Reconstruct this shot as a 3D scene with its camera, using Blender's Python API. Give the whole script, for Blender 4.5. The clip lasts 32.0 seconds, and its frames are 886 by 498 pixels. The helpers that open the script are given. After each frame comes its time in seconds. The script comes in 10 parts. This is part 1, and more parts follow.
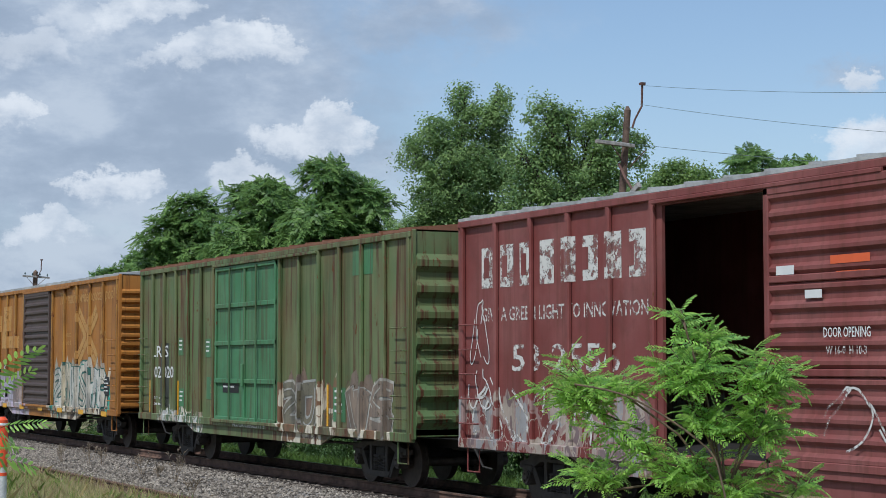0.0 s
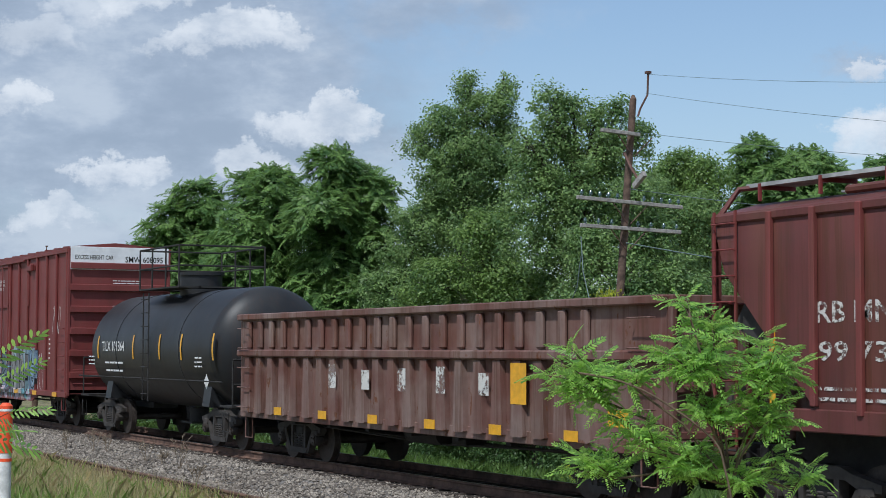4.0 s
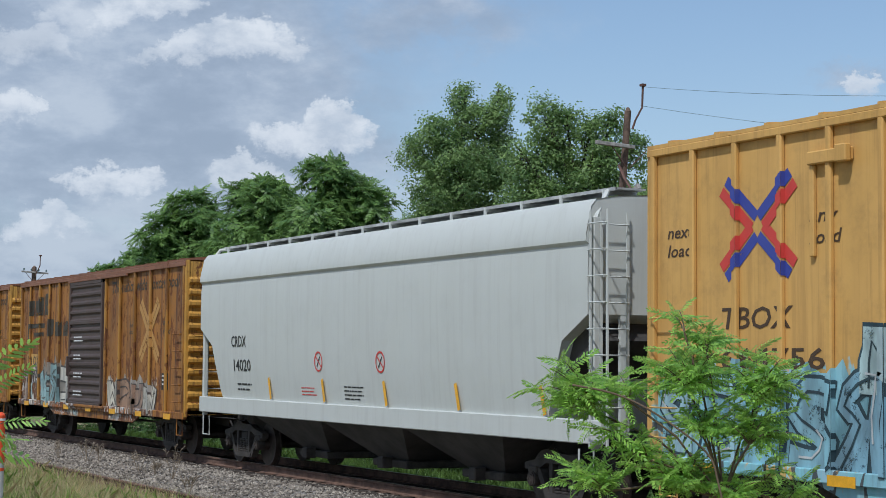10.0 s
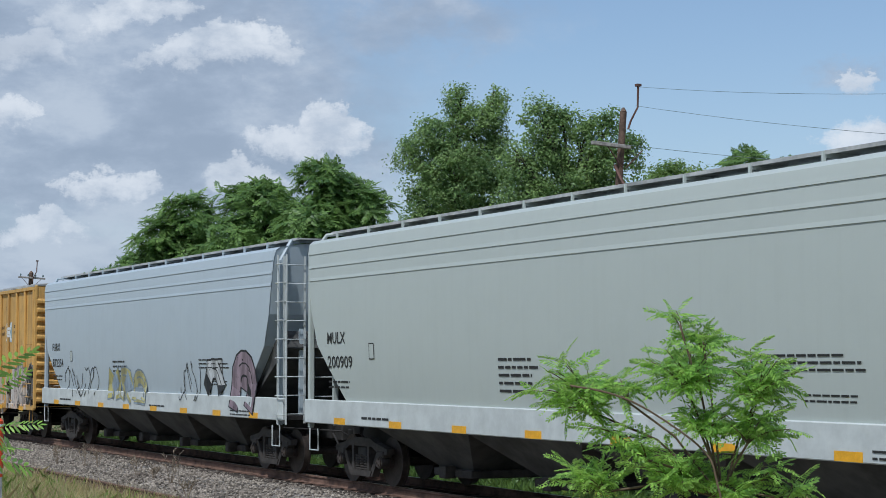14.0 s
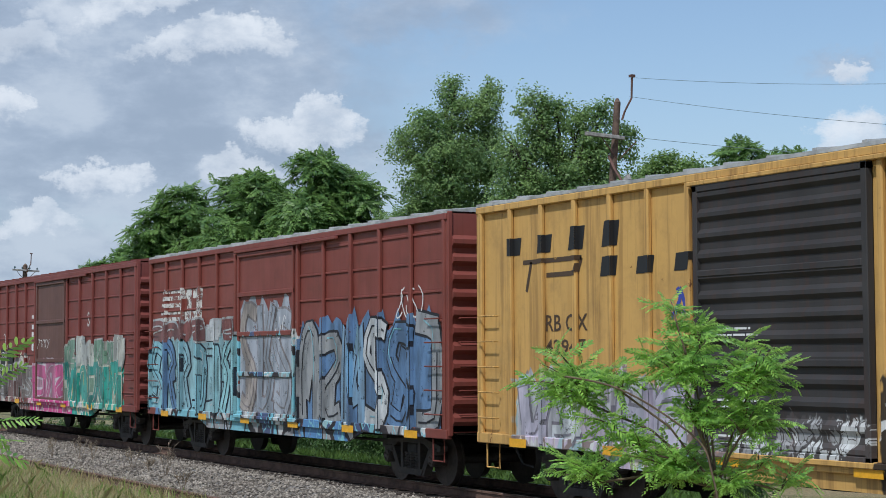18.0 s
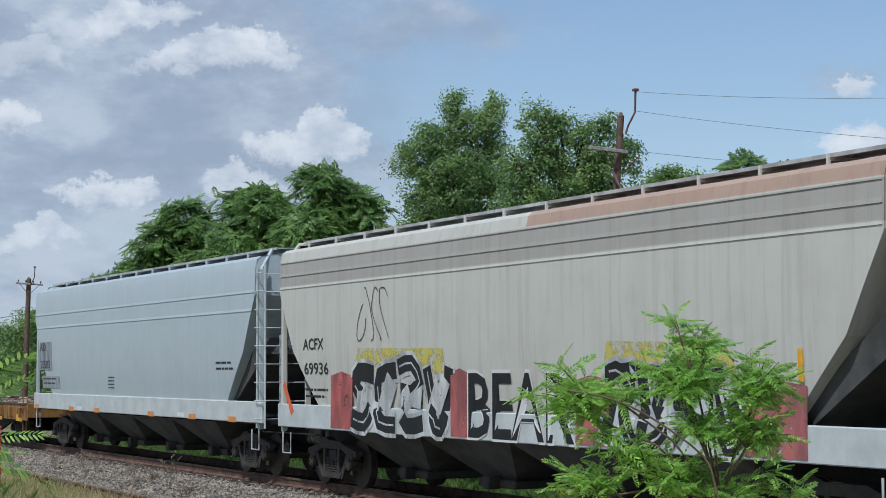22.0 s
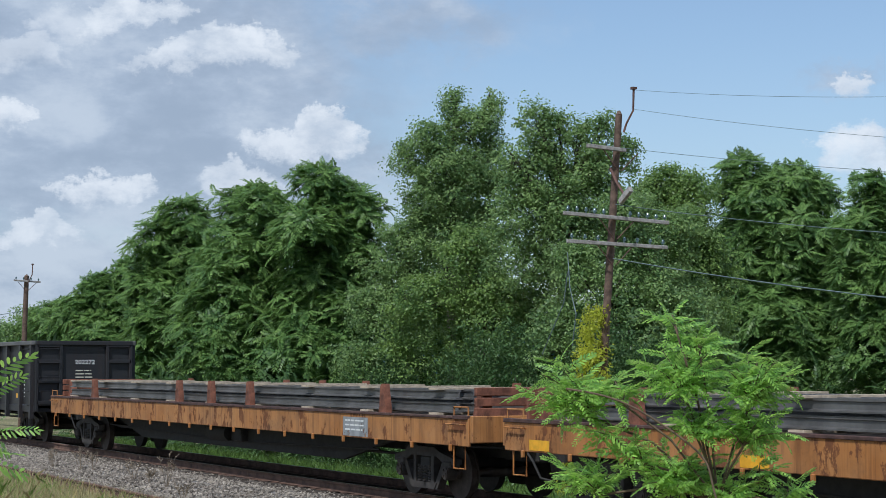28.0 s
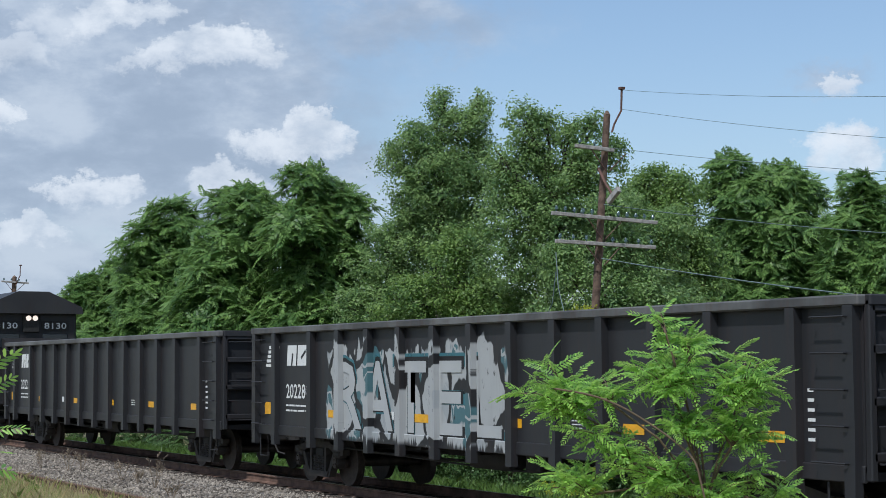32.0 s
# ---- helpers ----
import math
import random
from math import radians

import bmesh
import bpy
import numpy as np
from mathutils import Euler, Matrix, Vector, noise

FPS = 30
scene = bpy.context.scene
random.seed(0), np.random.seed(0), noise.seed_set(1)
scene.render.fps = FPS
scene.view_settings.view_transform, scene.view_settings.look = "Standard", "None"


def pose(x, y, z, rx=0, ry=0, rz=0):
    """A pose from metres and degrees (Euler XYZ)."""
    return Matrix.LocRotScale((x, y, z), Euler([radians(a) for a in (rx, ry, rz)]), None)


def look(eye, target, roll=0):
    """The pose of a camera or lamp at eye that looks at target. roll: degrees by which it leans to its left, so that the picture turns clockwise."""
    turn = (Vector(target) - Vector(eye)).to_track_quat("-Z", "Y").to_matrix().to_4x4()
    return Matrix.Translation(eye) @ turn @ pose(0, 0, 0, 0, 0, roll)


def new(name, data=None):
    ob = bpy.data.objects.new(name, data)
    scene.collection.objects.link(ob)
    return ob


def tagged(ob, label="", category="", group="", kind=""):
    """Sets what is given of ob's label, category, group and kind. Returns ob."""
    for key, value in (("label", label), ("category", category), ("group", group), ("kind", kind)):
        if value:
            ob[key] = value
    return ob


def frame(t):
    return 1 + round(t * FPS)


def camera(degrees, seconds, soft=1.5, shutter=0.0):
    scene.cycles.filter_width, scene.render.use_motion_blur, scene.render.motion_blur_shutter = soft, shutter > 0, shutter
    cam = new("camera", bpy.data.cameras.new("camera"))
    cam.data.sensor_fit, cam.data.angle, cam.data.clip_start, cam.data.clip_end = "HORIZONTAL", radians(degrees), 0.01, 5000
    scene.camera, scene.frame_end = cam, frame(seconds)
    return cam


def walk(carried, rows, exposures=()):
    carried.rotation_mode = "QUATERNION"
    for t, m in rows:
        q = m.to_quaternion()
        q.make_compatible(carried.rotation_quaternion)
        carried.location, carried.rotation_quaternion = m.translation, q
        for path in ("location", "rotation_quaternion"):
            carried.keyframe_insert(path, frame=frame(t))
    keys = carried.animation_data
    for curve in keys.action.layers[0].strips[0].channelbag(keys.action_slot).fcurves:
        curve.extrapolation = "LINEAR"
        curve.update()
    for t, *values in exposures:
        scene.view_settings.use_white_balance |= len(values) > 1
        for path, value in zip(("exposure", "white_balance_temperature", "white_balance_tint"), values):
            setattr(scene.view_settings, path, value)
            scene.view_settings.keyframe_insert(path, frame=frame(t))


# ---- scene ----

# ---- the camera: hand-held on a bank beside the line, it stands and sways a little ----
EYE = Vector((0.0, -15.15, 2.26))
HEAD, TILT = 27.17, 3.644          # degrees: right of the track's far end, and above the horizon
PATH = (
    (0.0, 0.154, 0.025, -0.06), (0.5, 0.192, -0.029, -0.04), (1.0, 0.248, -0.192, -0.05),
    (1.5, 0.282, -0.331, -0.02), (2.0, 0.315, -0.392, 0.02), (2.5, 0.336, -0.411, 0.05),
    (3.0, 0.352, -0.362, 0.1), (3.5, 0.335, -0.356, 0.17), (5.5, 0.26, -0.353, 0.21),
    (6.0, 0.162, -0.283, 0.27), (6.5, 0.091, -0.228, 0.3), (7.0, 0.097, -0.196, 0.31),
    (7.5, 0.162, -0.172, 0.31), (8.0, 0.174, -0.173, 0.34), (8.5, 0.196, -0.116, 0.37),
    (9.0, 0.194, -0.057, 0.44), (9.5, 0.152, -0.02, 0.46), (10.0, 0.124, 0.007, 0.47),
    (10.5, 0.149, 0.054, 0.4), (11.0, 0.174, 0.051, 0.29), (11.5, 0.207, -0.054, 0.16),
    (12.0, 0.2, -0.11, 0.09), (12.5, 0.16, -0.031, 0.04), (13.0, 0.123, 0.029, -0.02),
    (13.5, 0.089, 0.029, -0.04), (14.0, 0.021, 0.065, -0.04), (14.5, -0.035, 0.082, -0.09),
    (16.5, -0.155, -0.066, -0.18), (17.0, -0.134, -0.103, -0.17), (17.5, -0.121, -0.168, -0.2),
    (18.0, -0.162, -0.215, -0.23), (18.5, -0.162, -0.186, -0.2), (19.0, -0.197, -0.075, -0.14),
    (19.5, -0.23, 0.025, -0.1), (20.0, -0.229, 0.053, -0.11), (20.5, -0.218, 0.081, -0.11),
    (21.0, -0.189, 0.1, -0.14), (21.5, -0.134, 0.176, -0.14), (22.0, -0.051, 0.231, -0.18),
    (22.5, -0.035, 0.22, -0.14), (23.0, -0.063, 0.176, -0.13), (23.5, -0.091, 0.192, -0.12),
    (24.0, -0.064, 0.243, -0.13), (24.5, -0.067, 0.259, -0.1), (25.0, -0.09, 0.276, -0.1),
    (25.5, -0.094, 0.285, -0.08), (27.5, -0.057, 0.164, -0.06), (28.0, -0.119, 0.164, -0.08),
    (28.5, -0.174, 0.22, -0.1), (29.0, -0.165, 0.273, -0.17), (29.5, -0.141, 0.26, -0.2),
    (30.0, -0.134, 0.223, -0.22), (30.5, -0.218, 0.203, -0.22), (31.0, -0.411, 0.181, -0.24),
    (31.5, -0.52, 0.16, -0.21), (32.0, -0.492, 0.172, -0.21),
)


def aim(dyaw, dpitch, roll):
    a, b = radians(HEAD - dyaw), radians(TILT + dpitch)
    way = Vector((-math.cos(a) * math.cos(b), math.sin(a) * math.cos(b), math.sin(b)))
    return look(EYE, EYE + 10 * way, roll)


cam = camera(27.95, 32.0, soft=0.4)
walk(cam, [(t, aim(a, b, c)) for t, a, b, c in PATH], exposures=((0.0, 0.0, 5950, 8), (8.5, 0.0, 5950, 8), (11.0, -0.10, 5950, 8), (14.0, -0.08, 5950, 8), (17.0, 0.0, 5950, 8), (20.5, 0.0, 5950, 8), (22.8, -0.10, 5950, 8), (24.5, -0.08, 5950, 8), (27.5, 0.05, 5950, 8), (32.0, 0.06, 5950, 8)))


# ---- node helper ----
class Nodes:
    def __init__(self, tree):
        self.t = tree
        tree.nodes.clear()

    def add(self, kind):
        return self.t.nodes.new(kind)

    def put(self, socket, v):
        if isinstance(v, bpy.types.NodeSocket):
            self.t.links.new(v, socket)
        elif isinstance(v, (tuple, list)) and len(v) == 3 and socket.type == "RGBA":
            socket.default_value = (*v, 1)
        else:
            socket.default_value = v

    def math(self, op, a, b=0.0, c=0.0, clamp=False):
        n = self.add("ShaderNodeMath")
        n.operation, n.use_clamp = op, clamp
        for s, v in zip(n.inputs, (a, b, c)):
            self.put(s, v)
        return n.outputs[0]

    def vec(self, op, a, b=None):
        n = self.add("ShaderNodeVectorMath")
        n.operation = op
        self.put(n.inputs[0], a)
        if b is not None:
            self.put(n.inputs[1], b)
        return n.outputs["Value"] if op in ("DOT_PRODUCT", "LENGTH") else n.outputs[0]

    def scaled(self, v, s):
        return self.vec("MULTIPLY", v, s)

    def mix(self, fac, a, b, blend="MIX"):
        n = self.add("ShaderNodeMix")
        n.data_type, n.blend_type = "RGBA", blend
        self.put(n.inputs[0], fac)
        self.put(n.inputs[6], a)
        self.put(n.inputs[7], b)
        return n.outputs[2]

    def noise(self, v, scale, detail=4.0, rough=0.55, colour=False):
        n = self.add("ShaderNodeTexNoise")
        if v is not None:
            self.put(n.inputs["Vector"], v)
        n.inputs["Scale"].default_value, n.inputs["Detail"].default_value, n.inputs["Roughness"].default_value = scale, detail, rough
        return n.outputs["Color" if colour else 0]

    def step(self, v, a, b):
        """0 below a, 1 above b, smooth between (a may be above b)."""
        n = self.add("ShaderNodeMapRange")
        n.interpolation_type = "SMOOTHSTEP"
        self.put(n.inputs[0], v)
        lo, hi, t0, t1 = (a, b, 0.0, 1.0) if a < b else (b, a, 1.0, 0.0)
        for s, x in zip(n.inputs[1:5], (lo, hi, t0, t1)):
            s.default_value = x
        return n.outputs[0]

    def ramp(self, fac, stops, interp="LINEAR"):
        n = self.add("ShaderNodeValToRGB")
        n.color_ramp.interpolation = interp
        e = n.color_ramp.elements
        while len(e) < len(stops):
            e.new(0.5)
        for el, (p, c) in zip(e, stops):
            el.position, el.color = p, (*c, 1)
        self.put(n.inputs[0], fac)
        return n.outputs[0]


# ---- world, sun and exposure ----
SUN_EL, SUN_AZ = 54.0, -54.0       # degrees: height, and the bearing from +x towards +y


def sky():
    w = bpy.data.worlds.new("sky")
    w.use_nodes = True
    scene.world = w
    n = Nodes(w.node_tree)
    d = n.add("ShaderNodeTexCoord").outputs["Generated"]
    tex = n.add("ShaderNodeTexSky")
    tex.sky_type, tex.sun_disc, tex.sun_elevation, tex.sun_rotation = "NISHITA", False, radians(SUN_EL), radians(90 - SUN_AZ)
    tex.air_density, tex.dust_density, tex.ozone_density = 1.0, 0.6, 1.6
    m = aim(0, 0, 0).to_3x3()
    right, up, back = (tuple(m.col[i]) for i in range(3))
    depth = n.math("MAXIMUM", n.vec("DOT_PRODUCT", d, tuple(-c for c in back)), 0.25)
    gx = n.math("DIVIDE", n.vec("DOT_PRODUCT", d, right), depth)
    gy = n.math("DIVIDE", n.vec("DOT_PRODUCT", d, up), depth)
    warp = n.noise(n.scaled(d, (1.0, 1.0, 1.3)), 26.0, 8.0, 0.66, colour=True)
    wx = n.add("ShaderNodeSeparateXYZ")
    n.put(wx.inputs[0], n.vec("SUBTRACT", warp, (0.5, 0.5, 0.5)))
    px, py = n.math("ADD", gx, n.math("MULTIPLY", wx.outputs[0], 0.075)), n.math("ADD", gy, n.math("MULTIPLY", wx.outputs[1], 0.055))

    def oval(cx, cy, rx, ry):
        return n.math("ADD", n.math("POWER", n.math("DIVIDE", n.math("SUBTRACT", px, cx), rx), 2.0), n.math("POWER", n.math("DIVIDE", n.math("SUBTRACT", py, cy), ry), 2.0))

    # a thin grey layer of cloud: centre and half size in tangents round the middle of the view, and how thick
    veil = None
    for cx, cy, rx, ry, k in ((-0.21, 0.09, 0.19, 0.10, 1.0), (-0.12, 0.04, 0.11, 0.06, 0.95), (-0.02, 0.13, 0.10, 0.025, 0.55), (-0.24, -0.02, 0.12, 0.05, 0.9), (0.225, 0.10, 0.03, 0.012, 0.5)):
        g = n.math("MULTIPLY", n.math("EXPONENT", n.math("MULTIPLY", oval(cx, cy, rx, ry), -1.1)), k)
        veil = g if veil is None else n.math("MAXIMUM", veil, g)
    fine = n.noise(n.scaled(d, (1.0, 1.0, 1.8)), 30.0, 6.0, 0.6)
    soft = n.noise(n.scaled(d, (1.0, 1.0, 2.4)), 9.0, 4.0, 0.55)
    away = n.step(n.vec("DOT_PRODUCT", d, tuple(-c for c in back)), 0.93, 0.80)
    veil = n.math("MAXIMUM", veil, n.math("MULTIPLY", away, n.step(soft, 0.40, 0.60)))
    cover = n.step(n.math("ADD", veil, n.math("MULTIPLY", n.math("SUBTRACT", fine, 0.5), 0.30)), 0.12, 0.66)
    tone = n.step(n.math("ADD", n.math("MULTIPLY", n.noise(n.scaled(d, (1.0, 1.0, 2.2)), 13.0, 7.0, 0.62), 0.8), n.math("MULTIPLY", fine, 0.2)), 0.36, 0.66)
    cloud = n.ramp(tone, [(0.0, tuple(c / 10 for c in CLOUD_DARK)), (0.45, tuple(c / 10 for c in CLOUD_BASE)), (1.0, tuple(c / 10 for c in CLOUD_MID))])
    cloud = n.scaled(cloud, (10.0, 10.0, 10.0))
    # heaped clouds with white heads
    heads = None
    for cx, cy, rx, ry, k in ((-0.130, 0.108, 0.040, 0.010, 0.85), (-0.116, 0.117, 0.016, 0.011, 1.0), (-0.080, 0.062, 0.030, 0.010, 0.9), (-0.062, 0.070, 0.018, 0.010, 1.0), (-0.188, 0.034, 0.020, 0.009, 0.9),
                              (-0.176, 0.134, 0.026, 0.010, 1.0), (-0.245, 0.072, 0.014, 0.010, 0.9), (-0.228, 0.011, 0.022, 0.008, 0.75), (-0.235, 0.112, 0.026, 0.012, 0.5), (-0.21, 0.128, 0.02, 0.012, 0.5),
                              (0.236, 0.052, 0.024, 0.020, 1.0), (0.228, 0.096, 0.010, 0.008, 0.7), (-0.115, 0.040, 0.022, 0.010, 0.7)):
        rel = n.math("DIVIDE", n.math("SUBTRACT", py, cy), ry)
        g = n.math("MULTIPLY", n.math("MULTIPLY", n.step(oval(cx, cy, rx * 1.25, ry * 1.25), 1.3, 0.35), n.step(rel, -1.5, 0.5)), k)
        heads = g if heads is None else n.math("MAXIMUM", heads, g)
    heads = n.math("MULTIPLY", heads, n.step(n.math("ADD", heads, n.math("MULTIPLY", n.math("SUBTRACT", fine, 0.5), 0.9)), 0.10, 0.55))
    haze = n.step(gy, 0.15, -0.05)
    blue = n.mix(n.math("MULTIPLY", haze, 0.30), n.mix(0.14, tex.outputs[0], CLOUD_BASE), CLOUD_BASE)
    layer = n.mix(n.math("MULTIPLY", cover, 0.92), blue, cloud)
    layer = n.mix(n.math("MULTIPLY", heads, 0.92), layer, n.mix(n.step(fine, 0.30, 0.60), CLOUD_MID, CLOUD_TOP))
    bg = n.add("ShaderNodeBackground")
    n.put(bg.inputs[0], layer)
    bg.inputs[1].default_value = 0.115
    out = n.add("ShaderNodeOutputWorld")
    n.t.links.new(bg.outputs[0], out.inputs[0])


CLOUD_DARK = (3.0, 3.5, 4.3)
CLOUD_BASE, CLOUD_MID, CLOUD_TOP = (3.6, 4.1, 4.9), (4.8, 5.2, 5.8), (7.0, 7.1, 7.3)
sky()
lamp = bpy.data.lights.new("sun", "SUN")
lamp.energy, lamp.angle, lamp.color = 3.3, radians(2.0), (1.0, 0.97, 0.93)
sun = new("sun", lamp)
away = Vector((math.cos(radians(SUN_EL)) * math.cos(radians(SUN_AZ)), math.cos(radians(SUN_EL)) * math.sin(radians(SUN_AZ)), math.sin(radians(SUN_EL))))
sun.matrix_basis = look(away * 60, (0, 0, 0))
scene.view_settings.exposure = 0.0


# ---- materials ----
def material(name):
    m = bpy.data.materials.new(name)
    m.use_nodes = True
    n = Nodes(m.node_tree)
    b = n.add("ShaderNodeBsdfPrincipled")
    out = n.add("ShaderNodeOutputMaterial")
    n.t.links.new(b.outputs[0], out.inputs[0])
    return m, n, b, out


def bump(n, b, height, dist, strength=0.6):
    k = n.add("ShaderNodeBump")
    k.inputs["Strength"].default_value, k.inputs["Distance"].default_value = strength, dist
    n.put(k.inputs["Height"], height)
    n.put(b.inputs["Normal"], k.outputs[0])


def graffiti(n, co, colour, spec):
    """Sprayed lettering with fills and outlines over a stretch of a car's side, in the car's own metres."""
    x0, x1, z0, z1, fills, line, size, seed = spec
    sep = n.add("ShaderNodeSeparateXYZ")
    n.put(sep.inputs[0], co)
    x, z = sep.outputs[0], sep.outputs[2]
    flat = n.add("ShaderNodeCombineXYZ")
    n.put(flat.inputs[0], x)
    n.put(flat.inputs[1], n.math("ADD", n.math("MULTIPLY", z, 0.55), seed * 7.31))
    warp = n.noise(flat.outputs[0], 1.7 / size, 3.0, 0.5, colour=True)
    p = n.vec("ADD", flat.outputs[0], n.scaled(n.vec("SUBTRACT", warp, (0.5, 0.5, 0.5)), (0.75 * size, 0.55 * size, 0)))
    cell, edge, inner = (n.add("ShaderNodeTexVoronoi") for _ in range(3))
    for v in (cell, edge, inner):
        v.voronoi_dimensions, v.feature = "2D", "F1" if v is cell else "DISTANCE_TO_EDGE"
    for v, sc in ((cell, 1.5 / size), (edge, 1.5 / size), (inner, 3.6 / size)):
        n.put(v.inputs["Vector"], p)
        v.inputs["Scale"].default_value = sc
    pick = n.add("ShaderNodeSeparateColor")
    n.put(pick.inputs[0], cell.outputs["Color"])
    k = len(fills)
    body = n.ramp(pick.outputs[0], [(i / k, c) for i, c in enumerate(fills)], "CONSTANT")
    second = n.ramp(pick.outputs[1], [(i / k, c) for i, c in enumerate(fills[::-1])], "CONSTANT")
    body = n.mix(n.step(n.noise(p, 2.2 / size, 2.0), 0.53, 0.56), body, second)
    body = n.mix(n.step(inner.outputs["Distance"], 0.045, 0.03), body, fills[0])
    body = n.mix(n.step(edge.outputs["Distance"], 0.075, 0.055), body, line)
    ragged = n.noise(flat.outputs[0], 2.6 / size, 3.0, 0.5)
    top = n.math("ADD", z, n.math("MULTIPLY", n.math("SUBTRACT", ragged, 0.5), 1.5 * size))
    drip = n.noise(n.scaled(flat.outputs[0], (14.0, 0.6, 1.0)), 1.0, 2.0)
    low = n.math("ADD", z, n.math("MULTIPLY", n.math("SUBTRACT", drip, 0.5), 0.5))
    side = n.math("ADD", x, n.math("MULTIPLY", n.math("SUBTRACT", ragged, 0.5), 0.8))
    mask = n.math("MULTIPLY", n.step(top, z1 + 0.03, z1 - 0.03), n.step(low, z0 - 0.05, z0 + 0.05))
    mask = n.math("MULTIPLY", mask, n.math("MULTIPLY", n.step(side, x0 - 0.03, x0 + 0.03), n.step(side, x1 + 0.03, x1 - 0.03)))
    worn = n.step(n.noise(flat.outputs[0], 9.0, 5.0, 0.65), 0.70, 0.60)
    return n.mix(n.math("MULTIPLY", mask, n.math("MULTIPLY", worn, 0.95)), colour, body)


RUST, RUST_LIGHT = (0.085, 0.032, 0.016), (0.20, 0.075, 0.03)


PAINTS = set()


def paint(name, colour, rust=0.3, fade=0.25, streak=0.3, rough=0.55, metal=0.0, pale=None, patches=(), tags=(), soot=0.25):
    """Weathered paint on steel: faded in patches, streaked downwards, rusted in spots, with sprayed lettering."""
    m, n, b, _ = material(name)
    PAINTS.add(m.name)
    co = n.add("ShaderNodeTexCoord").outputs["Object"]
    info = n.add("ShaderNodeObjectInfo").outputs["Random"]
    base = n.vec("ADD", co, n.scaled(co, (0, 0, 0)))
    pale = pale or tuple(min(1.0, c * 1.35 + 0.035) for c in colour)
    col = n.mix(n.math("MULTIPLY", n.step(n.noise(base, 0.7, 5.0, 0.6), 0.35, 0.7), fade), colour, pale)
    col = n.mix(n.math("MULTIPLY", info, 0.4 * fade), col, pale)
    for x0, x1, z0, z1, c in patches:
        sep = n.add("ShaderNodeSeparateXYZ")
        n.put(sep.inputs[0], base)
        x, z = sep.outputs[0], sep.outputs[2]
        k = n.math("MULTIPLY", n.math("MULTIPLY", n.step(x, x0 - 0.01, x0 + 0.01), n.step(x, x1 + 0.01, x1 - 0.01)),
                   n.math("MULTIPLY", n.step(z, z0 - 0.01, z0 + 0.01), n.step(z, z1 + 0.01, z1 - 0.01)))
        col = n.mix(k, col, c)
    for spec in tags:
        col = graffiti(n, base, col, spec)
    wide = n.noise(n.scaled(base, (1.9, 1.9, 0.10)), 1.0, 4.0, 0.6)
    col = n.mix(n.math("MULTIPLY", n.step(wide, 0.45, 0.70), 0.75 * streak), col, n.scaled(col, (0.45, 0.38, 0.34)))
    wash = n.noise(n.vec("ADD", n.scaled(base, (0.9, 0.9, 0.40)), (5.1, 0, 2.3)), 1.0, 5.0, 0.62)
    col = n.mix(n.math("MULTIPLY", n.step(wash, 0.46, 0.66), 0.62 * max(0.0, streak - 0.25)), col, (0.155, 0.080, 0.038))
    runs = n.noise(n.scaled(base, (7.0, 7.0, 0.32)), 1.0, 6.0, 0.68)
    col = n.mix(n.math("MULTIPLY", n.step(runs, 0.48, 0.64), streak), col, RUST)
    pale_runs = n.noise(n.vec("ADD", n.scaled(base, (11.0, 11.0, 0.5)), (3.7, 1.1, 0)), 1.0, 4.0, 0.6)
    col = n.mix(n.math("MULTIPLY", n.step(pale_runs, 0.56, 0.75), streak * 0.5), col, pale)
    spots = n.noise(n.scaled(base, (1.0, 1.0, 0.55)), 3.1, 8.0, 0.72)
    at = 0.75 - 0.30 * rust
    hit = n.step(spots, at, at + 0.05)
    tone = n.mix(n.noise(base, 14.0, 3.0), RUST, RUST_LIGHT)
    col = n.mix(n.math("MULTIPLY", hit, 0.92), col, tone)
    grime = n.noise(base, 1.6, 6.0, 0.7)
    col = n.mix(n.math("MULTIPLY", n.step(grime, 0.45, 0.75), soot), col, (0.05, 0.042, 0.035))
    n.put(b.inputs["Base Color"], col)
    n.put(b.inputs["Roughness"], n.math("ADD", n.math("MULTIPLY", hit, 0.3), n.math("ADD", rough - 0.06, n.math("MULTIPLY", grime, 0.15)), clamp=True))
    b.inputs["Metallic"].default_value = metal
    b.inputs["Specular IOR Level"].default_value = 0.3
    wave = n.noise(base, 0.9, 2.0)
    bump(n, b, n.math("ADD", n.math("MULTIPLY", wave, 1.0), n.math("MULTIPLY", n.noise(base, 30.0, 3.0), 0.06)), 0.02, 0.5)
    return m


def plain(name, colour, rough=0.6, metal=0.0, vary=0.25, scale=6.0, bumpy=0.004):
    m, n, b, _ = material(name)
    co = n.add("ShaderNodeTexCoord").outputs["Object"]
    f = n.noise(co, scale, 6.0, 0.65)
    dark = tuple(c * (1 - vary) for c in colour)
    light = tuple(min(1, c * (1 + vary) + 0.01 * vary) for c in colour)
    n.put(b.inputs["Base Color"], n.mix(n.step(f, 0.3, 0.7), dark, light))
    n.put(b.inputs["Roughness"], n.math("ADD", rough - 0.08, n.math("MULTIPLY", f, 0.16)))
    b.inputs["Metallic"].default_value = metal
    if bumpy:
        bump(n, b, n.noise(co, scale * 5, 4.0), bumpy)
    return m


